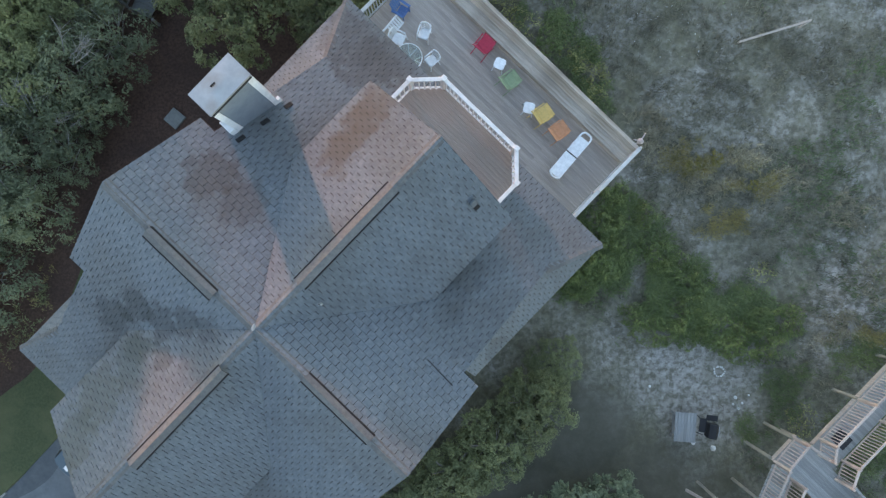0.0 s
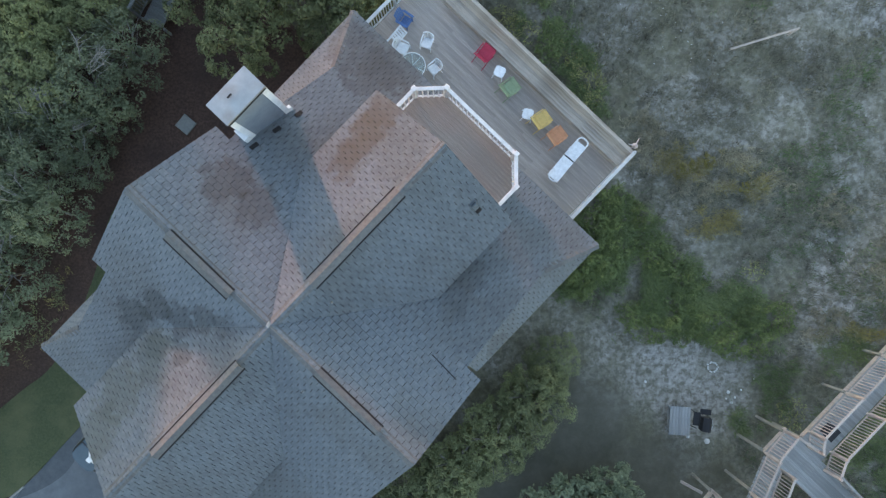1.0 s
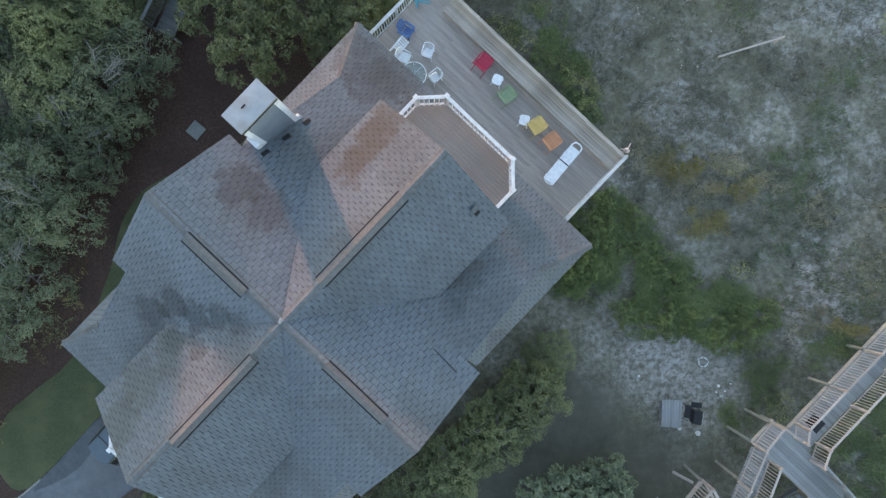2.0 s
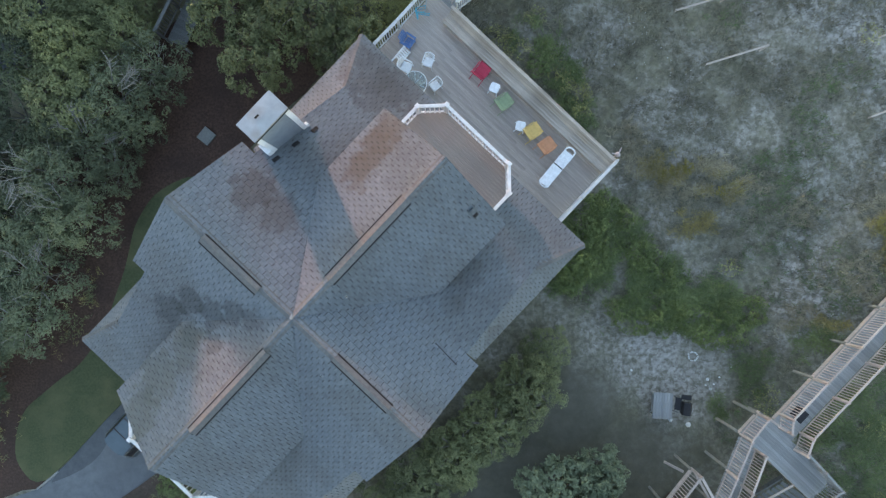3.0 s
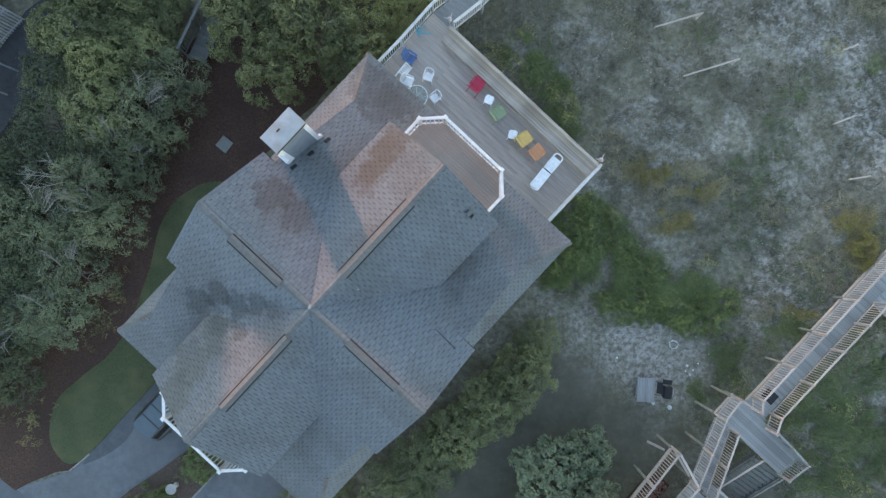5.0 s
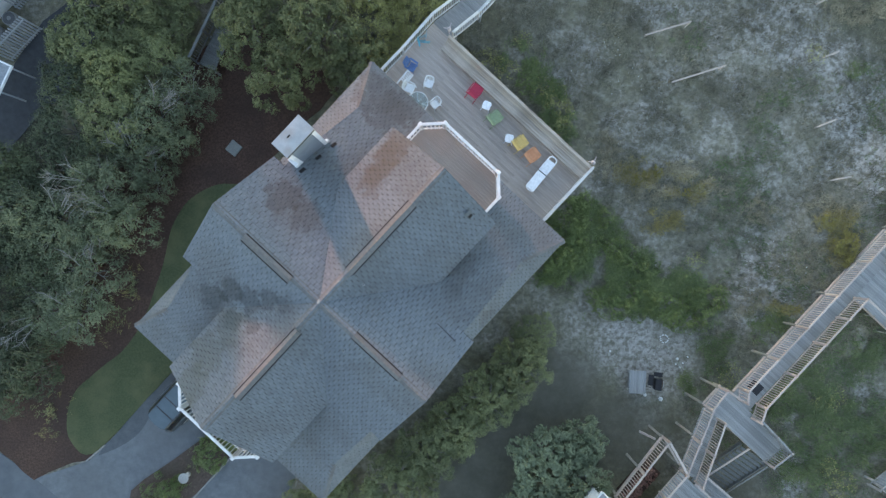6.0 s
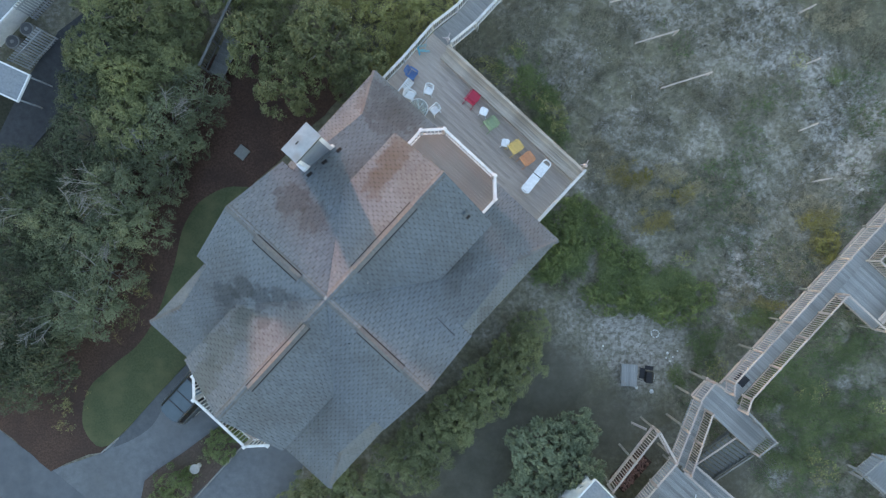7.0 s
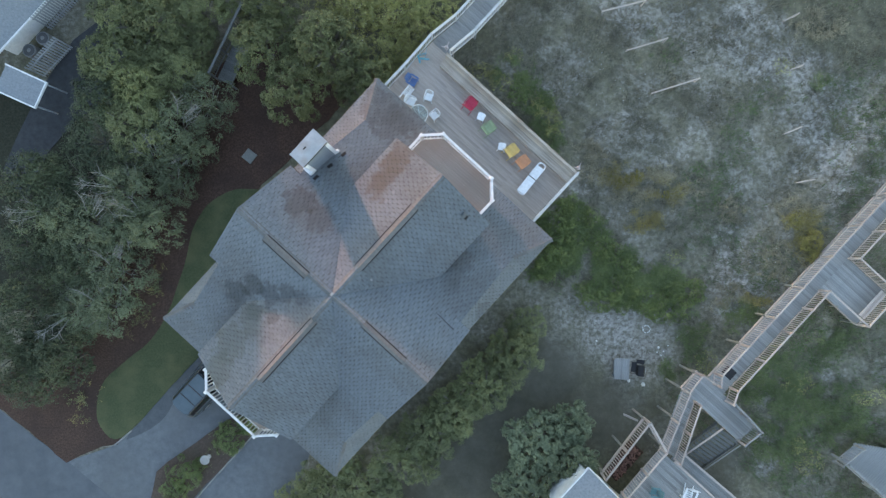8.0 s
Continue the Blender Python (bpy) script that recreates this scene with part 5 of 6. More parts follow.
def lower_deck():
    """The neighbour's own deck by the house, with a bed of red stone inside a railing."""
    ob = thing("neighbour_deck", HOUSE, "grey boarded neighbouring deck with pine railings", "deck")
    z = 1.8
    look_of = dict(post=0.1, gap=0.15, bal=0.04, top=(0.11, 0.04), cap=False)
    planks(ob, 0.0, 4.75, -26.5, -19.5, z, 0.145, M_WALK, "v", 2, name="deck_board", seed=14)
    railing(ob, [(4.85, -19.35, z), (3.2, -19.4, z), (1.4, -19.45, z)], z, 1.0, M_PINE, **look_of)
    railing(ob, [(5.5, -17.5, z), (3.4, -17.68, z), (1.4, -17.85, z)], z, 1.0, M_PINE, **look_of)
    part("bottom_board", box(4.2, 0.06, 0.2, 0.006, M_PINE), M_PINE, ob, m=along((5.5, -17.55, z - 0.1), (1.4, -17.9, z - 0.1)))
    part("top_rail", box(1.95, 0.12, 0.04, 0.006, M_PINE), M_PINE, ob, m=along((5.5, -17.5, z + 0.98), (4.9, -19.33, z + 0.98)))
    part("end_board", box(1.7, 0.1, 0.06, 0.006, M_PINE), M_PINE, ob, m=along((5.5, -17.6, z - 0.05), (5.0, -19.2, z - 0.05)))
    part("edge_rail", box(6.5, 0.12, 0.05, 0.006, M_PINE), M_PINE, ob, m=along((4.8, -20.5, z + 0.05), (4.85, -27, z + 0.05)))
    part("edge_rail", box(6.5, 0.12, 0.05, 0.006, M_PINE), M_PINE, ob, m=along((5.5, -20.8, z - 0.2), (5.75, -27.2, z - 0.2)))
    for i in range(5):
        part("lower_board", box(0.14, 6.4, 0.04, 0.006, M_WALK), M_WALK, ob, m=pose(4.98 + 0.145 * i, -23.8, z - 0.6, 0, 0, 2))
    for u, v in ((5.45, -17.5), (3.4, -17.68), (1.5, -17.85), (4.7, -20), (4.7, -23), (4.7, -26)):
        g = height(*hpt(u, v))
        part("support_post", box(0.13, 0.13, z - g + 0.6, 0.01, M_PILE), M_PILE, ob, m=pose(u, v, (z + g - 0.6) / 2 - 0.05))
    part("side_beam", box(1.1, 0.12, 0.06, 0.006, M_PINE), M_PINE, ob, m=along((4.75, -17.0, 0.1), (5.2, -17.7, z - 0.2)))
    brick = material("brick_red_gravel", (0.12, 0.06, 0.05), (0.3, 0.17, 0.14), 9, 0.95, 0.8, 25, island=0.3)
    bed = thing("gravel_bed", HOUSE @ pose(2.75, -18.98, 0.9), "bed of reddish broken stone beside neighbouring deck", "gravel bed")
    part("soil", box(2.4, 0.85, 1.2, 0.03, M_MULCH), M_MULCH, bed, m=pose(0, 0, -0.75))
    rnd = random.Random(3)
    bm = bmesh.new()
    for i in range(170):
        m = pose(rnd.uniform(-1.1, 1.1), rnd.uniform(-0.36, 0.36), -0.13 + rnd.uniform(0, 0.05), rnd.uniform(0, 90), rnd.uniform(0, 90), rnd.uniform(0, 90))
        add_box(bm, (rnd.uniform(0.07, 0.2), rnd.uniform(0.06, 0.14), 0.06), m)
    part("rubble", bm, brick, bed, "reddish rubble")
    c = slat_chair("adirondack_chair", M_RESIN, "white plastic adirondack chair on neighbouring deck", 0, 0, 0, "adirondack chairs")
    c.matrix_basis = HOUSE @ pose(3.95, -22.25, z, 0, 0, 200)
    c = slat_chair("adirondack_chair", M_SEAGREEN, "faded teal adirondack chair on neighbouring deck", 0, 0, 0, "adirondack chairs")
    c.matrix_basis = HOUSE @ pose(2.75, -20.75, z, 0, 0, 120) @ Matrix.Scale(0.72, 4)


lower_deck()


# ---------------------------------------------------------------- neighbouring houses at the edge of view
def plain_house(name, m, half_u, half_v, eave, rise, label, lift=0.4):
    ob = thing(name, m, label, "house", "neighbouring houses")
    part("wall", box(half_u * 2 - 0.8, half_v * 2 - 0.8, eave + 1.0, 0.02, M_WHITE), M_WHITE, ob, "white boarded walls", pose(0, 0, (eave - 1.0) / 2))
    r = [(-half_u, -half_v, eave), (half_u, -half_v, eave), (half_u, 0, eave + rise), (-half_u, 0, eave + rise)]
    part("roof", prism(r, 0.18), M_PALE_ROOF, ob, "pale grey roof")
    part("roof", prism([(half_u, half_v, eave), (-half_u, half_v, eave), (-half_u, 0, eave + rise), (half_u, 0, eave + rise)], 0.18), M_PALE_ROOF, ob, "pale grey roof")
    for u in (-half_u + 0.4, half_u - 0.55):
        bm = bmesh.new()
        tri = ((-half_v + 0.4, eave - 0.1), (half_v - 0.4, eave - 0.1), (0, eave + rise - 0.2 - 0.4 * rise / half_v))
        near = [bm.verts.new((u, y, z)) for y, z in tri]
        far = [bm.verts.new((u + 0.15, y, z)) for y, z in tri]
        bm.faces.new(near)
        bm.faces.new(far[::-1])
        for i in range(3):
            bm.faces.new((near[i], far[i], far[(i + 1) % 3], near[(i + 1) % 3]))
        bmesh.ops.recalc_face_normals(bm, faces=bm.faces)
        part("gable_wall", bm, M_WHITE, ob, "white boarded gable")
    for v in (-half_v, half_v):
        part("gutter", box(half_u * 2, 0.12, 0.14, 0.02, M_WHITE), M_WHITE, ob, "white gutter", pose(0, v, eave - 0.06))
    for u in (-half_u, half_u):
        for s in (1, -1):
            part("barge_board", box(math.hypot(half_v, rise), 0.05, 0.22, 0.006, M_WHITE), M_WHITE, ob, m=along((u, s * half_v, eave - 0.02), (u, 0, eave + rise - 0.02)))
    return ob


M_PALE_ROOF = material("pale_grey_shingle", (0.19, 0.21, 0.23), (0.29, 0.31, 0.33), 8, 0.85, 0.4, 60, space="WORLD")
plain_house("neighbour_annex", HOUSE @ pose(5.6, 29.7, 0), 10.2, 4.9, 1.7, 2.2, "low white annex with pale grey roof")
# out of view; height and pitch set to cast shade on the street gable
plain_house("neighbour_house", HOUSE @ pose(3.0, 31.4, 0, 0, 0, 90), 4.0, 5.6, 6.25, 6.9, "unseen tall white house with steep grey roof, added to shade the beach house")
plain_house("neighbour_wing", HOUSE @ pose(-6.6, 29.4, 0), 4.3, 3.4, 1.9, 1.6, "white side wing of neighbouring house")
nh = plain_house("neighbour_cottage", HOUSE @ pose(-3.35, -20.4, 0), 4.75, 4.3, 4.0, 2.2, "white cottage with pale roof beside boardwalk")
win = part("window", box(0.9, 0.06, 0.7, 0.01, M_WHITE), M_WHITE, nh, "white framed window", pose(4.37, 2.6, 3.2, 0, 0, 90))
part("pane", box(0.72, 0.02, 0.52, 0.004, M_DARK), M_DARK, win, "dark pane", pose(0, -0.035, 0))


def utility_yard():
    """Air conditioners behind a picket screen and a low lean-to roof, by the neighbour's wall."""
    g = -0.05
    fe = thing("picket_screen", HOUSE, "pale grey picket screen fence beside neighbouring house", "fence")
    pts = ((-1.55, 23.0), (-3.95, 23.0))
    n = 15
    for i in range(n):
        f = i / (n - 1)
        part("picket", box(0.1, 0.025, 1.8, 0.005, M_PALE), M_PALE, fe, m=pose(pts[0][0] + (pts[1][0] - pts[0][0]) * f, pts[0][1] + (pts[1][1] - pts[0][1]) * f, g + 0.92, 0, 0, 5))
    for z in (0.3, 1.5):
        part("rail", box(2.4, 0.04, 0.09, 0.005, M_PALE), M_PALE, fe, m=along((*pts[0], g + z), (*pts[1], g + z), 0) @ pose(0, 0.035, 0))
    fe2 = thing("picket_screen", HOUSE, "pale grey picket screen fence near house wall", "fence")
    for i in range(18):
        part("picket", box(0.1, 0.025, 1.8, 0.005, M_PALE), M_PALE, fe2, m=pose(-1.55 + 0.165 * i, 24.75, g + 0.92))
    for z in (0.3, 1.5):
        part("rail", box(3.0, 0.04, 0.09, 0.005, M_PALE), M_PALE, fe2, m=pose(-0.15, 24.79, g + z))
    for u, v in ((-2.2, 24.2), (-3.3, 24.3)):
        ac = thing("air_conditioner", HOUSE @ pose(u, v, g), "round grey outdoor air conditioner unit", "air conditioner", "air conditioners")
        bm = bmesh.new()
        add_tube(bm, (0, 0, 0), (0, 0, 0.8), 0.4, 0.4, 20)
        part("casing", bm, M_UNIT, ac)
        bm = bmesh.new()
        add_tube(bm, (0, 0, 0.8), (0, 0, 0.82), 0.33, 0.33, 20)
        gr = part("grille", bm, M_GRILLE, ac, "dark fan grille")
        bm = bmesh.new()
        add_tube(bm, (0, 0, 0.82), (0, 0, 0.85), 0.12, 0.1, 14)
        part("hub", bm, M_UNIT, gr)
    lt = thing("lean_to", HOUSE @ pose(-4.75, 22.1, 0, 0, 0, 18), "low white open shed roof on posts by neighbouring house", "shed")
    part("shed_roof", prism([(-0.85, -1.1, 2.0), (0.75, -1.1, 2.0), (0.75, 1.2, 2.3), (-0.85, 1.2, 2.3)], 0.08), M_PALE_ROOF, lt, "pale grey sheet roof")
    for a, b in (((-0.85, -1.1, 2.0), (0.75, -1.1, 2.0)), ((-0.85, 1.2, 2.3), (-0.85, -1.1, 2.0)), ((0.75, 1.2, 2.3), (0.75, -1.1, 2.0))):
        part("fascia", box((Vector(b) - Vector(a)).length + 0.1, 0.09, 0.14, 0.01, M_WHITE), M_WHITE, lt, "white fascia board", along(a, b, -0.02))
    for x in (-0.75, 0.65):
        for y in (-1.0, 1.1):
            part("shed_post", box(0.09, 0.09, 2.6, 0.008, M_PALE), M_PALE, lt, m=pose(x, y, 0.7))


M_PALE = paint("pale_grey_paint", (0.36, 0.38, 0.4), 0.6)
M_GRILLE = paint("grey_grille", (0.09, 0.092, 0.095), 0.8)
M_UNIT = paint("grey_unit", (0.2, 0.2, 0.2), 0.6)
utility_yard()


def side_walk():
    """A boarded path with a round-topped rail among the oaks."""
    ob = thing("garden_walk", Matrix.Identity(4), "grey boarded garden path with one railing", "path")
    a, b = Vector((-13.1, 10.2, 0.65)), Vector((-10.2, 16.0, 0.65))
    d = (b - a).normalized()
    n = 44
    for i in range(n):
        p = a + (b - a) * ((i + 0.5) / n)
        part("walk_board", box(0.14, 0.95, 0.035, 0.004, M_OLD), M_OLD, ob, m=along(p - d, p + d))
    side = Vector((-d.y, d.x, 0)) * 0.62
    railing(ob, [tuple(a + side + (b - a) * (k / 4)) for k in range(5)], 0.65, 0.95, M_OLD, 0.1, 0.14, 0.035, (0.16, 0.06), cap=False)
    for k in range(5):
        for s in (1, -1):
            p = a + side * s * 0.9 + (b - a) * (k / 4)
            part("support_post", box(0.1, 0.1, 1.1, 0.006, M_WALK), M_WALK, ob, m=pose(p.x, p.y, 0.1))


side_walk()


def corner_pavilion():
    """A grey deck with pale railings, at the far corner by the dunes."""
    ob = thing("far_deck", HOUSE, "grey boarded deck with pale railings at neighbouring lot", "deck")
    z = 1.0
    for i in range(37):
        v = -28.3 - 0.15 * i
        far = min(17.0, 12.9 + 0.64 * (-28.3 - v) + 0.1)
        part("deck_board", box(far - 11.6, 0.145, 0.035, 0.002, M_SILVER), M_SILVER, ob, m=pose((far + 11.6) / 2, v, z - 0.02))
    railing(ob, [(11.55, -28.2), (11.6, -30.2), (11.65, -33.8)], z, 0.9, M_WALK, 0.1, 0.16, 0.03, (0.12, 0.05), cap=False)
    railing(ob, [(11.25, -27.95), (12.85, -28.2)], z, 0.9, M_WALK, 0.1, 0.16, 0.03, (0.07, 0.05), cap=False)
    for u in (11.7, 14, 16.8):
        for v in (-28.4, -31, -33.6):
            if u > 12.9 + 0.64 * (-28.3 - v):
                continue
            g = height(*hpt(u, v))
            part("support_post", box(0.13, 0.13, z - g + 0.5, 0.01, M_WALK), M_WALK, ob, m=pose(u, v, (z + g - 0.5) / 2 - 0.05))


corner_pavilion()


# ---------------------------------------------------------------- the parked car
def car():
    x, y = hpt(-10.75, 2.92)
    ob = thing("car", Matrix.Translation((x, y, height(x, y) + 0.02)) @ pose(0, 0, 0, 0, 0, 46) @ Matrix.Scale(1.06, 4), "dark blue estate car parked on drive", "car")
    # roof paint lightened to hold its sky reflection, body paint kept darker
    blue = material("sky_lit_car_paint", (0.06, 0.088, 0.105), (0.075, 0.105, 0.125), 3, 0.25, 0.0, spec=0.6)
    blue.node_tree.nodes["Principled BSDF"].inputs["Coat Weight"].default_value = 0.6
    shaded_paint = material("shaded_car_paint", (0.024, 0.034, 0.043), (0.032, 0.044, 0.055), 3, 0.35, 0.0, spec=0.5)
    glass = material("tinted_car_glass", (0.012, 0.014, 0.017), (0.016, 0.018, 0.022), 3, 0.06, 0.0, spec=0.6)
    bm = bmesh.new()
    secs = [(-2.42, 0.5, 0.45, 0.66), (-2.3, 0.74, 0.4, 0.8), (-2.1, 0.87, 0.35, 0.95), (-1.2, 0.92, 0.3, 1.0), (0.9, 0.92, 0.3, 0.98), (1.7, 0.9, 0.32, 0.9), (2.2, 0.78, 0.38, 0.8), (2.32, 0.55, 0.45, 0.7)]
    rings = [[bm.verts.new(p) for p in ((sx, -w, lo), (sx, -w * 1.02, (lo + hi) / 2), (sx, -w * 0.93, hi), (sx, w * 0.93, hi), (sx, w * 1.02, (lo + hi) / 2), (sx, w, lo))] for sx, w, lo, hi in secs]
    for a, b in zip(rings, rings[1:]):
        for i in range(6):
            bm.faces.new((a[i], a[(i + 1) % 6], b[(i + 1) % 6], b[i]))
    bm.faces.new(rings[0])
    bm.faces.new(rings[-1][::-1])
    bmesh.ops.recalc_face_normals(bm, faces=bm.faces)
    bmesh.ops.bevel(bm, geom=bm.edges[:], offset=0.04, segments=2, profile=0.5, affect="EDGES")
    body = part("body", bm, shaded_paint, ob, smooth=True)
    bm = bmesh.new()
    lo = [bm.verts.new(p) for p in ((-2.02, -0.8, 0.95), (1.05, -0.82, 0.95), (1.05, 0.82, 0.95), (-2.02, 0.8, 0.95), (-2.24, 0.5, 0.95), (-2.24, -0.5, 0.95))]
    hi = [bm.verts.new(p) for p in ((-1.82, -0.62, 1.5), (0.25, -0.64, 1.52), (0.25, 0.64, 1.52), (-1.82, 0.62, 1.5), (-2.02, 0.38, 1.49), (-2.02, -0.38, 1.49))]
    bm.faces.new(hi)
    for i in range(6):
        bm.faces.new((lo[i], lo[(i + 1) % 6], hi[(i + 1) % 6], hi[i]))
    bmesh.ops.bevel(bm, geom=bm.edges[:], offset=0.03, segments=2, profile=0.5, affect="EDGES")
    bmesh.ops.recalc_face_normals(bm, faces=bm.faces)
    part("glasshouse", bm, glass, ob, "tinted windows", smooth=True)
    tail = [(-1.83, -0.6), (0.2, -0.6), (0.2, 0.6), (-1.83, 0.6), (-1.98, 0.4), (-2.02, 0.0), (-1.98, -0.4)]
    rp = part("roof_panel", prism([(px + 0.8, py, 0.03) for px, py in tail], 0.06), blue, ob, m=pose(-0.8, 0, 1.52))
    for xx in (-1.25, -0.6):
        part("sunroof_seam", box(0.06, 1.22, 0.014, 0.003, M_DARK), M_DARK, rp, m=pose(xx + 0.8, 0, 0.028))
    for s in (1, -1):
        part("roof_rail", tube_path([(-1.8, s * 0.58, 1.56), (-1.6, s * 0.58, 1.61), (0.0, s * 0.58, 1.61), (0.2, s * 0.58, 1.56)], 0.018), M_DARK, ob, "black roof rail")
        part("mirror", box(0.12, 0.2, 0.14, 0.03, blue), blue, ob, m=pose(0.85, s * 1.0, 1.0))
        part("tail_lamp", box(0.05, 0.14, 0.2, 0.01, M_LAMP), M_LAMP, ob, "red tail lamp", pose(-2.13, s * 0.72, 0.76))
        part("headlight", box(0.06, 0.3, 0.14, 0.02, M_RESIN), M_RESIN, ob, "clear headlight", pose(2.2, s * 0.6, 0.72))
        for xx in (-1.4, 1.4):
            bm = bmesh.new()
            add_tube(bm, (0, -0.11, 0), (0, 0.11, 0), 0.33, 0.33, 20)
            wh = part("tyre", bm, M_DARK, ob, m=pose(xx, s * 0.83, 0.33))
            bm = bmesh.new()
            add_tube(bm, (0, -0.115, 0), (0, 0.115, 0), 0.2, 0.2, 14)
            part("rim", bm, M_METAL, wh)


car()


def edging():
    ob = thing("kerb_edging", Matrix.Identity(4), "pale concrete edging along lawn, drive and planting island", "edging", kind="structure")
    lawn_side, island_side = [(-21.0, -12.0), (-20.5, -11.6), (-19.9, -11.1)], [(-11.9, -11.15), (-13.4, -12.75), (-14.7, -14.1), (-16.0, -15.5), (-17.6, -17.4)]
    for a, b in [*zip(lawn_side, lawn_side[1:]), *zip(island_side, island_side[1:])]:
        za, zb = height(*a), height(*b)
        part("kerb", box(math.hypot(b[0] - a[0], b[1] - a[1]), 0.09, 0.14, 0.02, M_KERB), M_KERB, ob, m=along((*a, za + 0.02), (*b, zb + 0.02)))


edging()

# ---------------------------------------------------------------- trees and shrubs
def add_leaf(verts, faces, c, n, s, rnd):
    """One leaf folded along its midrib, facing along n."""
    q = n.to_track_quat("Z", "Y").to_matrix()
    a = rnd.uniform(0, 6.283)
    x, y = q @ Vector((math.cos(a), math.sin(a), 0)), q @ Vector((-math.sin(a), math.cos(a), 0))
    w, b = s * rnd.uniform(0.34, 0.52), len(verts)
    drop = n * (0.14 * s)
    verts += [tuple(c - x * s), tuple(c - y * w - drop), tuple(c + x * s), tuple(c + y * w - drop)]
    faces += [(b, b + 1, b + 2), (b, b + 2, b + 3)]


def leaf_mesh(name, seed, radius, tall, lobes, leaves, size, mat, low=0.3, gap=0.16, ragged=0.2):
    """A crown of leafy lobes over an uneven dome, with dark gaps between the lobes and sprays that stick out."""
    rnd = random.Random(seed)
    verts, faces = [], []
    rim = [rnd.uniform(0.62, 1.18) for _ in range(9)]
    for no in range(lobes):
        ang = no * 2.39996 + rnd.uniform(-0.4, 0.4)
        k = (ang % 6.2832) / 6.2832 * 9
        reach = rim[int(k) % 9] * (1 - k % 1) + rim[(int(k) + 1) % 9] * (k % 1)
        rr = min(1.0, math.sqrt((no + 0.5) / lobes) * rnd.uniform(0.85, 1.1))
        if rnd.random() < gap:
            continue
        lr = radius * rnd.uniform(0.13, 0.27)
        mid = Vector((rr * reach * radius * math.cos(ang), rr * reach * radius * math.sin(ang),
                      tall * (low + (0.93 - low) * math.sqrt(max(0.0, 1 - 0.9 * rr * rr)) * rnd.uniform(0.72, 1.05)) - lr * 0.5))
        out = Vector((math.cos(ang), math.sin(ang), 0)) * rr * 0.6
        for _ in range(int(leaves * (lr / (0.2 * radius)) ** 2)):
            n = (Vector((rnd.gauss(0, 1), rnd.gauss(0, 1), abs(rnd.gauss(0, 1)) * 0.9 - 0.1)).normalized() + out).normalized()
            p = mid + Vector((n.x, n.y, n.z * 0.8)) * lr * rnd.uniform(0.6, 1.12 + ragged * rnd.random())
            if noise.noise(p * (2.6 / radius * 2) + Vector((seed, 0, 0))) < -0.14:
                continue
            face = (n + Vector((rnd.gauss(0, 0.5), rnd.gauss(0, 0.5), rnd.gauss(0.45, 0.45)))).normalized()
            add_leaf(verts, faces, p, face, size * rnd.uniform(0.6, 1.35), rnd)
    me = bpy.data.meshes.new(name)
    me.from_pydata(verts, [], faces)
    me.materials.append(mat)
    return me


def trunk_mesh(seed, tall, spread, thick=0.14, bare=0):
    """A leaning trunk that forks into tapered limbs."""
    rnd = random.Random(seed)
    bm = bmesh.new()
    fork = Vector((rnd.uniform(-0.2, 0.2), rnd.uniform(-0.2, 0.2), tall * 0.35))
    add_tube(bm, (0, 0, -0.3), fork, thick, thick * 0.75)
    for i in range(6):
        a = i * 1.05 + rnd.uniform(-0.3, 0.3)
        mid = fork + Vector((math.cos(a) * spread * 0.35, math.sin(a) * spread * 0.35, tall * rnd.uniform(0.15, 0.3)))
        add_tube(bm, fork, mid, thick * 0.55, thick * 0.35, 6)
        for j in range(3):
            b = a + rnd.uniform(-0.7, 0.7)
            tip = mid + Vector((math.cos(b) * spread * rnd.uniform(0.25, 0.5), math.sin(b) * spread * rnd.uniform(0.25, 0.5), tall * rnd.uniform(0.05, 0.25)))
            add_tube(bm, mid, tip, thick * 0.3, thick * 0.08, 5)
    # bare grey branches that reach out of the leaves on one side
    side = rnd.uniform(0, 6.3)
    for i in range(bare):
        a = side + rnd.uniform(-0.8, 0.8)
        foot = fork + Vector((math.cos(a) * spread * 0.3, math.sin(a) * spread * 0.3, tall * 0.4))
        tip = foot + Vector((math.cos(a) * spread * rnd.uniform(0.4, 0.9), math.sin(a) * spread * rnd.uniform(0.4, 0.9), tall * rnd.uniform(0.1, 0.3)))
        add_tube(bm, foot, tip, 0.028, 0.01, 5)
        for j in range(9):
            f = foot.lerp(tip, rnd.uniform(0.35, 0.95))
            b = a + rnd.choice((-1, 1)) * rnd.uniform(0.5, 1.1)
            k = rnd.uniform(0.15, 0.7)
            add_tube(bm, f, f + Vector((math.cos(b) * k, math.sin(b) * k, rnd.uniform(0, 0.25))), 0.015, 0.006, 4)
    return mesh_of(bm, "trunk")


def plant_kind(name, label, category, group, crowns, trunks, bark=None):
    """Master plants: each an Empty with a trunk and a crown."""
    made = []
    for me, tr in zip(crowns, trunks):
        ob = thing(name, pose(0, 0, -50), label, category, group)
        part("trunk", tr, bark or M_BARK, ob)
        part("crown", me, None, ob)
        made.append(ob)
    return made


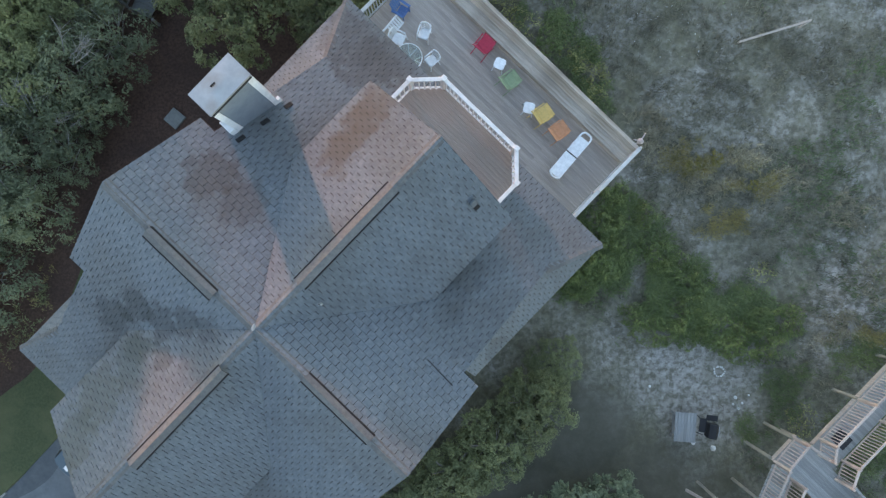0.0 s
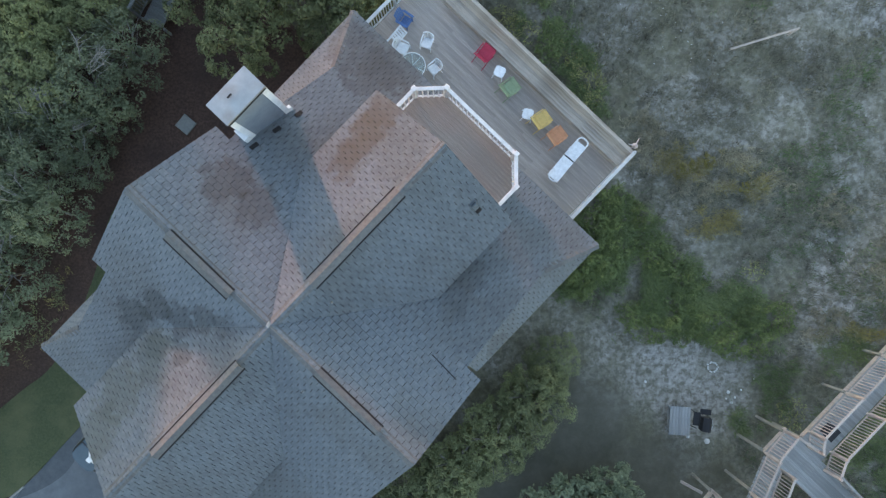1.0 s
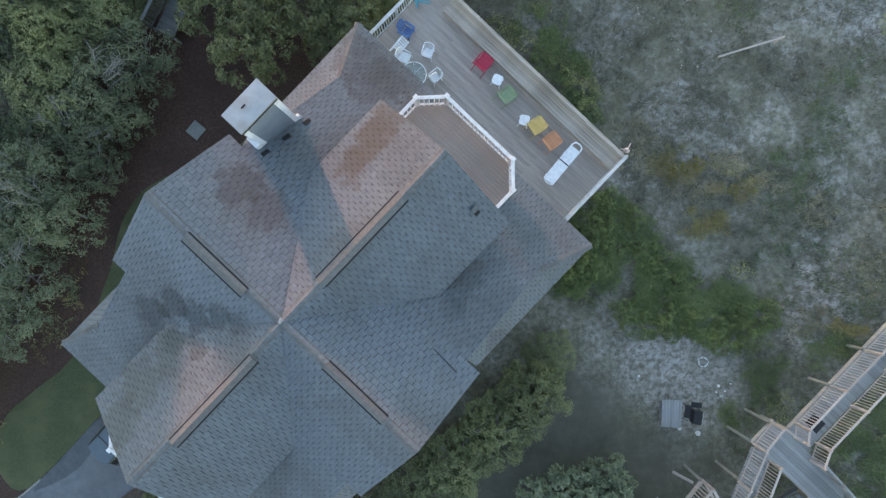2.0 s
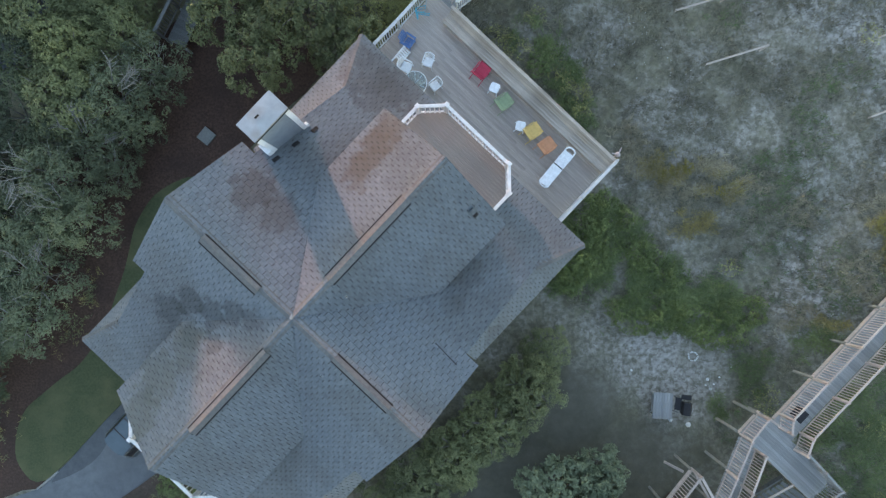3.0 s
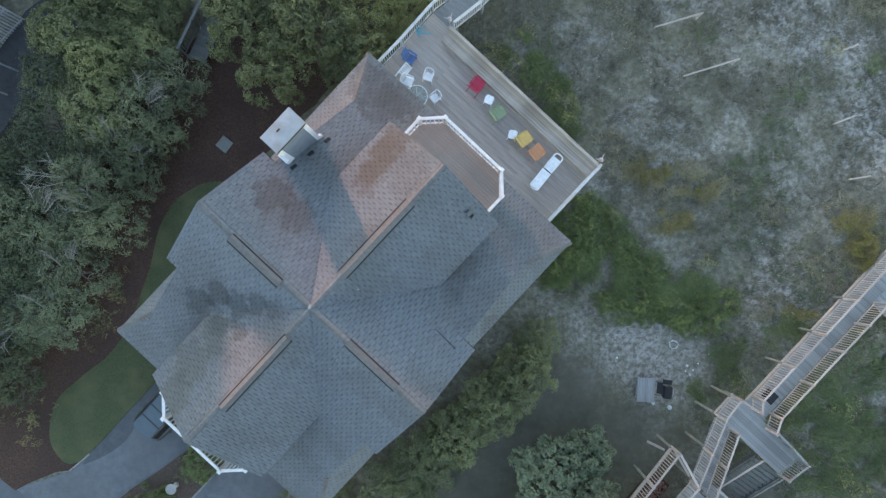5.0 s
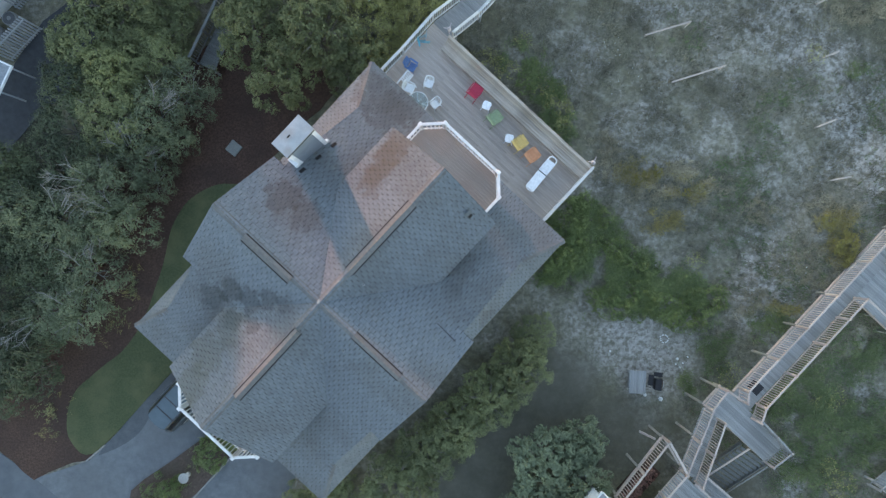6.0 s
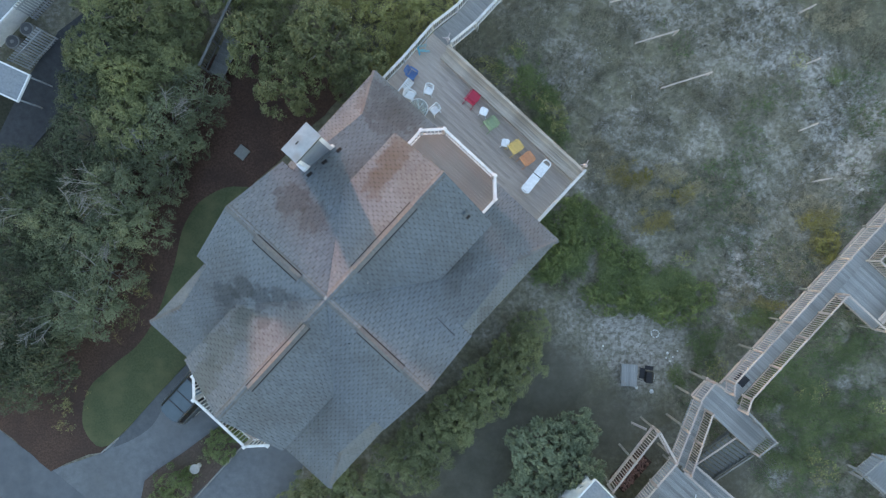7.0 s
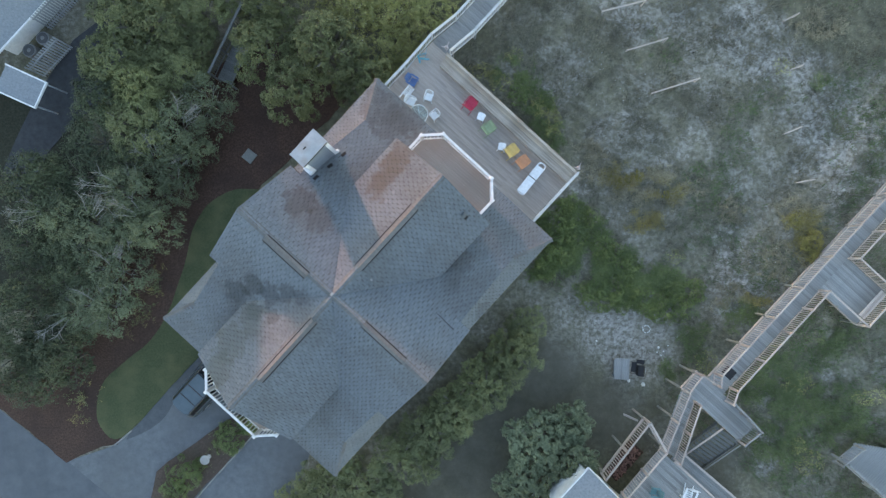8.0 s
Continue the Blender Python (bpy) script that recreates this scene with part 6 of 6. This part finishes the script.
def set_plants(kinds, places, seed, sink=0.0):
    rnd = random.Random(seed)
    first = {}
    for i, (x, y, s) in enumerate(places):
        src = kinds[i % len(kinds)]
        m = pose(x, y, height(x, y) - sink, rnd.uniform(-4, 4), rnd.uniform(-4, 4), rnd.uniform(0, 360))
        if src not in first:
            first[src] = src
            ob = src
            ob.matrix_basis = m
        else:
            ob = copy_thing(src, m)
        k = s * rnd.uniform(0.94, 1.06)
        ob.scale = (k, k, k * rnd.uniform(0.72, 1.25))


def trees():
    oaks = plant_kind("oak_tree", "dense dark green live oak", "tree", "oaks by the path",
                      [leaf_mesh("crown", 10 + i, 2.0, 3.6, 64, 210, 0.072, M_LEAF) for i in range(4)], [trunk_mesh(20 + i, 3.6, 1.7) for i in range(4)])
    set_plants(oaks, OAKS, 1)
    # west-edge trees: darker leaves and thinner crowns than the oaks
    wax = plant_kind("myrtle_tree", "thin-crowned dark green tree", "tree", "myrtles by the neighbour's drive",
                     [leaf_mesh("crown", 310 + i, 2.0, 2.9, 70, 120, 0.07, M_LEAF_DARK, gap=0.34, ragged=0.6) for i in range(3)], [trunk_mesh(320 + i, 2.8, 1.8, 0.08) for i in range(3)])
    set_plants(wax, DARK_TREES, 10)
    olive = plant_kind("side_tree", "olive green tree close to the house wall", "tree", "trees beside the house",
                       [leaf_mesh("crown", 110 + i, 2.0, 3.0, 60, 220, 0.066, M_LEAF_OLIVE) for i in range(3)], [trunk_mesh(120 + i, 3.2, 1.7) for i in range(3)])
    set_plants(olive, SIDE_OAKS, 6)
    pale = plant_kind("olive_tree", "pale grey-green tree with bare twigs showing", "tree", "pale trees by the beds",
                      [leaf_mesh("crown", 40 + i, 2.0, 3.0, 62, 170, 0.066, M_LEAF_PALE, gap=0.24, ragged=0.5) for i in range(3)], [trunk_mesh(50 + i, 3.25, 1.9, 0.06, (4, 1, 4)[i]) for i in range(3)], M_TWIG)
    set_plants(pale, PALES, 2)
    broad = plant_kind("broadleaf_tree", "rounded grey-green tree with broad leaves", "tree", "broadleaf trees near the stairs",
                       [leaf_mesh("crown", 140 + i, 1.9, 3.0, 70, 130, 0.1, M_LEAF_BROAD, gap=0.1) for i in range(2)], [trunk_mesh(150 + i, 3.0, 1.7, 0.08) for i in range(2)])
    set_plants(broad, BROADS, 8)
    fresh = plant_kind("green_shrub", "low fresh green shrub on sand", "shrub", "shrubs on the sand",
                       [leaf_mesh("crown", 60 + i, 1.35, 0.95, 40, 150, 0.055, M_LEAF_BRIGHT, gap=0.1) for i in range(3)], [trunk_mesh(70 + i, 0.9, 0.9, 0.05) for i in range(3)])
    set_plants(fresh, SHRUBS, 3)
    bay = plant_kind("bayberry_shrub", "yellow-green bayberry thicket beside the beach steps", "shrub", "bayberry beside the steps",
                     [leaf_mesh("crown", 240 + i, 2.0, 2.2, 60, 170, 0.06, M_LEAF_BAY, gap=0.18, ragged=0.4) for i in range(2)], [trunk_mesh(250 + i, 2.2, 1.5, 0.06) for i in range(2)])
    set_plants(bay, BAYS, 9)
    gold = plant_kind("yellow_shrub", "yellowing shrub on the dune", "shrub", "yellow shrubs",
                      [leaf_mesh("crown", 80 + i, 0.8, 0.7, 30, 130, 0.04, M_LEAF_YELLOW) for i in range(2)], [trunk_mesh(90 + i, 0.8, 0.6, 0.04) for i in range(2)])
    set_plants(gold, GOLDS, 4)
    # added out of view so that its crown shades part of the roof
    far = thing("pine_tree", pose(-18.15, 20.39, height(-18.15, 20.39)), "unseen tall pine beyond the garden path, added to shade the roof", "tree")
    part("trunk", trunk_mesh(210, 12.0, 1.2, 0.22), M_BARK, far)
    part("crown", leaf_mesh("crown", 211, 1.48, 6.6, 90, 220, 0.09, M_LEAF, low=0.1, gap=0.05), None, far, m=pose(0, 0, 5.85))


BROADS = [(5.3, -11.9, 1.1), (7.1, -11.0, 0.75), (4.7, -14.3, 1.05), (7.4, -13.0, 0.75)]
OAKS = [(-14.5, 12.5, 0.72), (-11.1, 13.4, 0.6), (-16.6, 11.6, 0.9), (-12.6, 15.6, 0.8), (-15.9, 10.6, 1.0), (-16.5, 13.2, 1.1), (-19, 11, 1.05), (-17.6, 7.6, 1.1), (-8.5, 9.3, 1.0), (-6.5, 11.3, 1.1), (-10.3, 11.9, 1.0), (-4.5, 9.8, 0.8), (-18.4, 14.4, 1.1), (-14.4, 14.4, 0.9), (-9.6, 15.0, 1.0), (-17.4, 9.6, 0.8)]
DARK_TREES = [(-25.4, -5.0, 0.9), (-24.6, -7.2, 0.9), (-26.6, -6.4, 1.0), (-24, -6, 1.0), (-22.6, -6.2, 0.9), (-25.6, -7.6, 0.9), (-22.6, -1.4, 0.9), (-24.2, 4.4, 1.0), (-23.8, -4.2, 0.9), (-20.2, 6.6, 1.05), (-19.8, 9, 1.0), (-23.4, 3, 1.1), (-23, 0, 1.0), (-25, -3, 1.0), (-21.6, 4.6, 1.0), (-18.6, 5.4, 0.9), (-25.2, 0.8, 1.0), (-21.6, -0.6, 0.9)]
SIDE_OAKS = [(4.9, -4.9, 0.62), (3.7, -6.7, 0.85), (2.0, -8.3, 0.85), (0.6, -9.6, 0.85), (-1.3, -11.2, 0.9), (-3.0, -12.6, 0.9), (-5.0, -14.4, 0.95), (-7.4, -14.6, 0.8), (-4.0, -15.8, 0.9), (-9.2, -16.8, 0.9), (-8.5, -14.3, 0.55), (-6.2, -13.2, 0.6), (-9.8, -15.4, 0.55), (4.4, -5.9, 0.6), (2.9, -7.2, 0.65), (2.9, -8.4, 0.5), (1.2, -9.4, 0.6), (-0.4, -10.4, 0.7), (-2.2, -11.9, 0.7), (0.4, -10.9, 0.5), (-1.6, -12.9, 0.6)]
PALES = [(-15.0, 6.0, 0.62), (-15.9, 3.9, 0.6), (-18.2, 3.5, 1.0), (-20.6, 1.6, 1.1), (-19.5, -1, 1.0), (-21.8, -3.5, 1.1), (-15.4, 7.2, 0.95), (-13.7, 8.6, 0.85), (-17.2, 1.6, 0.8), (-16.6, 5.2, 0.85), (-20.4, -3.2, 0.9), (-22.4, 2.2, 0.9), (-19, 1.2, 0.8)]
BAYS = [(-3.4, 12.2, 0.8), (-2.5, 14.2, 0.95), (-1.2, 12.7, 0.75), (-5.0, 13.9, 0.9), (-0.5, 14.5, 0.8), (-3.8, 15.7, 1.0), (-6.3, 15.2, 0.9), (-1.0, 16.2, 0.9), (-2.2, 11.4, 0.5)]
SHRUBS = [(6.9, 0.9, 0.6), (7.3, -0.8, 0.6), (6.2, -1.7, 0.5), (10.2, -0.9, 0.45), (11.6, -3.0, 0.45), (13.8, -3.0, 0.4), (9.5, -2.4, 0.4),
          (4.6, 9.0, 0.55), (-13.7, -11.7, 0.8), (-16.5, -13.9, 0.78), (-12.3, -10.7, 0.6), (-17.2, -14.8, 0.55), (-15.6, -13.3, 0.35)]
GOLDS = [(21.3, -0.4, 1.05), (11, 3.6, 0.5), (13.4, 2.7, 0.4), (-2.6, 13.6, 0.8), (-4, 10.8, 0.7), (20.5, 0.9, 0.6), (11.8, 3.9, 0.4)]
trees()


# ---------------------------------------------------------------- dune grass
def tufts(name, mat, label, count, seed, where, size):
    """Grass in loose tufts over the dune, one object."""
    rnd = random.Random(seed)
    verts, faces = [], []
    made = 0
    while made < count:
        u, v = rnd.uniform(7.5, 36), rnd.uniform(-32, 16)
        x, y = hpt(u, v)
        if not where(u, v, x, y, rnd):
            made += 0.25
            continue
        made += 1
        g = height(x, y)
        n = rnd.randint(6, 11)
        k = rnd.uniform(0.6, 1.4) * size
        for _ in range(n):
            a = rnd.uniform(0, 6.283)
            px, py = x + rnd.gauss(0, 0.12), y + rnd.gauss(0, 0.12)
            ln, w = k * rnd.uniform(0.5, 1.2), 0.006 + 0.009 * rnd.random()
            dx, dy = math.cos(a), math.sin(a)
            b = len(verts)
            verts += [(px - dy * w, py + dx * w, g - 0.02), (px + dy * w, py - dx * w, g - 0.02),
                      (px + dx * ln * 0.5 + dy * w, py + dy * ln * 0.5 - dx * w, g + ln * 0.55), (px + dx * ln * 0.5 - dy * w, py + dy * ln * 0.5 + dx * w, g + ln * 0.55),
                      (px + dx * ln, py + dy * ln, g + ln * 0.6)]
            faces += [(b, b + 1, b + 2, b + 3), (b + 3, b + 2, b + 4)]
    me = bpy.data.meshes.new(name)
    me.from_pydata(verts, [], faces)
    ob = part(name, me, mat)
    tagged(ob, label, "grass", kind="stuff")


def open_dune(u, v, x, y, rnd):
    if u < 13.2 and -6.6 < v < 7:
        return False
    if -20.4 < v < -18.3 and u > 8:
        return False
    if (x - 11.2) ** 2 + (y + 6.2) ** 2 < 3.4 ** 2 and rnd.random() < 0.98:
        return False
    return noise.noise(Vector((x * 0.45, y * 0.45, 5))) + 0.5 * noise.noise(Vector((x * 1.7, y * 1.7, 2))) > rnd.uniform(-0.5, 0.35)


def green_part(u, v, x, y, rnd):
    return open_dune(u, v, x, y, rnd) and noise.noise(Vector((x * 0.22, y * 0.22, 9))) - 0.04 * (v + 12) > rnd.uniform(-0.1, 0.6)


tufts("brown_grass", M_GRASS_BROWN, "low brown dead grass among the dune tufts", 7000, 5, open_dune, 0.17)
tufts("dune_grass", M_GRASS, "dry grey dune grass in loose tufts", 26000, 1, open_dune, 0.16)
tufts("green_grass", M_GRASS_GREEN, "green weedy grass among the dunes", 12000, 2, green_part, 0.2)


def weeds(name, mat, label, spots, density, tall, seed):
    """Low growth in ragged patches: (x, y, half length, half width)."""
    rnd = random.Random(seed)
    verts, faces = [], []
    for cx, cy, rx, ry in spots:
        for _ in range(int(density * rx * ry)):
            a, r = rnd.uniform(0, 6.283), math.sqrt(rnd.random()) * (0.6 + 0.65 * rnd.random())
            x, y = cx + rx * r * math.cos(a), cy + ry * r * math.sin(a)
            if noise.noise(Vector((x * 1.1, y * 1.1, 4))) + 0.5 * noise.noise(Vector((x * 3, y * 3, 8))) < -0.12 + 0.3 * (r - 0.6):
                continue
            g = height(x, y)
            k = tall * rnd.uniform(0.5, 1.4)
            for _ in range(6):
                b2 = rnd.uniform(0, 6.283)
                dx, dy = math.cos(b2), math.sin(b2)
                ln, w = k * rnd.uniform(0.6, 1.2), rnd.uniform(0.006, 0.012)
                px, py = x + rnd.gauss(0, 0.07), y + rnd.gauss(0, 0.07)
                up = k * rnd.uniform(0.3, 1.1)
                b = len(verts)
                verts += [(px - dy * w, py + dx * w, g + up * 0.3), (px + dy * w, py - dx * w, g + up * 0.3), (px + dx * ln * 0.6 + dy * w, py + dy * ln * 0.6 - dx * w, g + up),
                          (px + dx * ln * 0.6 - dy * w, py + dy * ln * 0.6 + dx * w, g + up), (px + dx * ln, py + dy * ln, g + up * 0.9)]
                faces += [(b, b + 1, b + 2, b + 3), (b + 3, b + 2, b + 4)]
    me = bpy.data.meshes.new(name)
    me.from_pydata(verts, [], faces)
    tagged(part(name, me, mat), label, "weeds", kind="stuff")


weeds("weeds", M_WEED, "thick green weeds in ragged low patches",
      [(7.0, 1.0, 1.7, 1.6), (7.6, -0.8, 1.4, 1.2), (6.2, -1.8, 1.2, 0.9), (10.2, -1.2, 1.6, 1.4), (12.2, -3.0, 2.3, 1.1), (14.2, -3.2, 1.3, 0.9), (9.6, -2.6, 1.5, 1.0), (5.8, 8.4, 1.0, 1.5), (4.4, 10.4, 1.2, 1.0), (6.8, 6.6, 0.8, 1.0),
       (15.0, -6.2, 1.1, 1.8), (13.8, -8.0, 0.8, 0.7), (19.0, -8.6, 2.6, 2.2), (22.0, -9.5, 2.4, 2.0), (20.2, -12.4, 2.0, 1.6), (23.4, -6.4, 1.5, 1.2), (17.6, -4.6, 1.2, 1.0), (22.5, 9.0, 0.7, 0.6), (8.6, 1.2, 1.2, 1.0), (11.2, -2.0, 2.0, 1.0), (13.0, -2.4, 1.8, 0.8), (24.0, -11.5, 2.0, 1.6)], 250, 0.24, 12)
def thicket(name, mat, label, spots, density, tall, size, seed):
    """Leafy tangled growth on low uneven mounds: (x, y, half length, half width)."""
    rnd = random.Random(seed)
    verts, faces = [], []

    def rise(x, y):
        f = max(1 - ((x - cx) / rx) ** 2 - ((y - cy) / ry) ** 2 for cx, cy, rx, ry in spots)
        f += 0.55 * noise.noise(Vector((x * 0.9, y * 0.9, seed))) + 0.4 * noise.noise(Vector((x * 2.3, y * 2.3, seed + 4)))
        if f < 0.1:
            return 0.0
        lump = 0.5 + 0.9 * noise.noise(Vector((x * 1.5, y * 1.5, seed + 9))) + 0.5 * noise.noise(Vector((x * 4.2, y * 4.2, seed + 2)))
        return tall * min(1.0, f * 1.4) ** 0.6 * max(0.1, lump)

    for cx, cy, rx, ry in spots:
        for _ in range(int(density * rx * ry * 3.6)):
            x, y = cx + rnd.uniform(-1.15, 1.15) * rx, cy + rnd.uniform(-1.15, 1.15) * ry
            h = rise(x, y)
            if h <= 0 or noise.noise(Vector((x * 3.1, y * 3.1, seed + 6))) < -0.32:
                continue
            e = 0.12
            n = Vector((h - rise(x + e, y), h - rise(x, y + e), e * 1.1)).normalized()
            face = (n + Vector((rnd.gauss(0, 0.45), rnd.gauss(0, 0.45), rnd.gauss(0.2, 0.4)))).normalized()
            add_leaf(verts, faces, Vector((x, y, height(x, y) + h * rnd.uniform(0.55, 1.05) + 0.03)), face, size * rnd.uniform(0.55, 1.35), rnd)
    me = bpy.data.meshes.new(name)
    me.from_pydata(verts, [], faces)
    tagged(part(name, me, mat), label, "bushes", kind="stuff")


thicket("thicket", M_LEAF_THICKET, "tangled leafy green bushes on the sand",
        [(7.8, 1.9, 1.2, 0.9), (9.1, 1.3, 0.8, 0.6), (7.8, 0.4, 1.2, 1.0), (6.7, -0.8, 1.1, 0.9), (6.1, -1.7, 0.9, 0.7), (10.0, -0.6, 1.0, 0.8), (11.2, -1.4, 1.0, 0.7), (9.5, -0.1, 0.7, 0.6),
         (8.5, -2.9, 0.9, 0.6), (9.3, -3.5, 1.2, 0.8), (10.8, -3.7, 1.4, 0.9), (12.4, -3.7, 1.4, 1.0), (14.0, -3.6, 1.4, 1.0), (15.1, -3.2, 0.8, 0.8), (13.7, -4.7, 1.2, 0.5), (10.9, -2.4, 1.2, 0.8)], 620, 0.75, 0.05, 21)
thicket("dune_bushes", M_LEAF_BAY, "low olive green bushes beside the deck and boardwalk",
        [(6.2, 8.3, 0.8, 0.8), (6.7, 7.4, 0.7, 0.8), (6.7, 6.7, 0.6, 0.6), (5.4, 8.9, 0.7, 0.6), (2.4, 10.6, 1.1, 0.6), (3.6, 9.9, 0.8, 0.6), (4.4, 11.4, 0.7, 0.5), (14.1, -1.0, 0.7, 0.5), (20.3, 10.1, 0.7, 0.6),
         (15.8, -7.6, 0.8, 0.9), (22.2, -13.9, 0.9, 0.9), (21.3, -12.9, 0.7, 0.6), (25.6, -9.8, 1.1, 0.6), (21.4, -9.0, 1.2, 0.8)], 300, 0.38, 0.045, 23)
weeds("tall_weeds", M_LEAF_BRIGHT, "tall tangled green weeds on the sand",
      [(6.9, 1.2, 1.5, 1.3), (7.8, 2.3, 0.9, 0.8), (7.3, -0.7, 1.4, 1.1), (6.2, -1.7, 1.2, 0.8), (9.5, 0.2, 0.9, 0.8), (10.2, -1.2, 1.3, 1.1), (9.3, -2.4, 1.2, 0.8), (11.4, -2.8, 1.6, 1.0), (13.2, -2.7, 1.5, 0.9), (14.5, -3.2, 0.9, 0.7), (12.3, -3.6, 1.3, 0.7), (10.4, -3.4, 1.0, 0.6), (6.0, 8.0, 0.9, 1.3), (5.0, 9.8, 0.9, 0.8)], 160, 0.27, 16)
weeds("straw", M_STRAW, "pale loose straw and dead stems on the dune", [(11.6, 3.2, 1.9, 1.2), (14.2, 2.6, 1.9, 0.9), (9.2, 4.4, 1.2, 1.0), (19.6, -1.6, 1.8, 1.4), (17.4, 1.6, 1.4, 0.9), (20.8, 1.6, 1.4, 0.9), (16.8, -3.4, 1.2, 1.0), (22.4, 12.4, 1.6, 1.2), (12.6, 3.4, 2.2, 1.0), (9.0, 5.4, 1.0, 0.8)], 130, 0.24, 17)
weeds("dry_weeds", M_LEAF_GOLD, "yellowing dry weeds on the dune", [(10.9, 3.8, 1.3, 0.9), (13.4, 2.9, 1.4, 0.8), (21.3, -0.4, 1.2, 1.2), (12.2, 1.2, 1.3, 0.7), (20.5, 0.9, 0.8, 0.6), (18.5, -3.6, 1.0, 0.5), (21.2, 1.1, 0.7, 0.5)], 330, 0.22, 13)


def flowers():
    """Tiny white flower heads scattered in the grass by the deck."""
    rnd = random.Random(31)
    verts, faces = [], []
    for cx, cy, n in ((9.2, 10.2, 26), (-4.3, 13.0, 40), (10.6, 8.0, 14), (18.0, -1.0, 14)):
        for _ in range(n):
            x, y = cx + rnd.gauss(0, 0.9), cy + rnd.gauss(0, 0.9)
            z = height(x, y) + (0.22 if cx > 0 else 1.95)
            s = rnd.uniform(0.01, 0.024)
            b = len(verts)
            verts += [(x - s, y, z), (x, y - s, z), (x + s, y, z), (x, y + s, z), (x, y, z + s), (x, y, z - s)]
            faces += [(b, b + 1, b + 4), (b + 1, b + 2, b + 4), (b + 2, b + 3, b + 4), (b + 3, b, b + 4), (b + 1, b, b + 5), (b + 2, b + 1, b + 5), (b + 3, b + 2, b + 5), (b, b + 3, b + 5)]
    me = bpy.data.meshes.new("flowers")
    me.from_pydata(verts, [], faces)
    tagged(part("flowers", me, M_RESIN), "tiny white flower heads in the greenery", "flowers", kind="stuff")


flowers()


weeds("bed_plants", M_LEAF_GOLD, "sparse dry stalks in the mulch bed",
      [(-17.9, -1.2, 0.7, 0.5), (-18.3, -2.6, 0.8, 0.6), (-18.8, -3.9, 0.9, 0.6), (-20.2, -5.2, 0.9, 0.7), (-22.6, -8.6, 1.0, 1.2), (-23.2, -9.8, 1.0, 0.9)], 26, 0.16, 14)
weeds("bed_greens", M_LEAF_OLIVE, "small green plants in the mulch bed",
      [(-18.1, -2.0, 0.8, 0.7), (-18.9, -3.4, 1.0, 0.8), (-19.6, -4.6, 0.9, 0.7), (-22.9, -9.2, 1.1, 1.2), (-13.8, -11.4, 1.0, 0.8), (-14.8, -13.0, 0.9, 0.9), (-12.6, -11.0, 0.9, 0.8), (-16.4, -14.6, 1.0, 0.9)], 45, 0.17, 15)
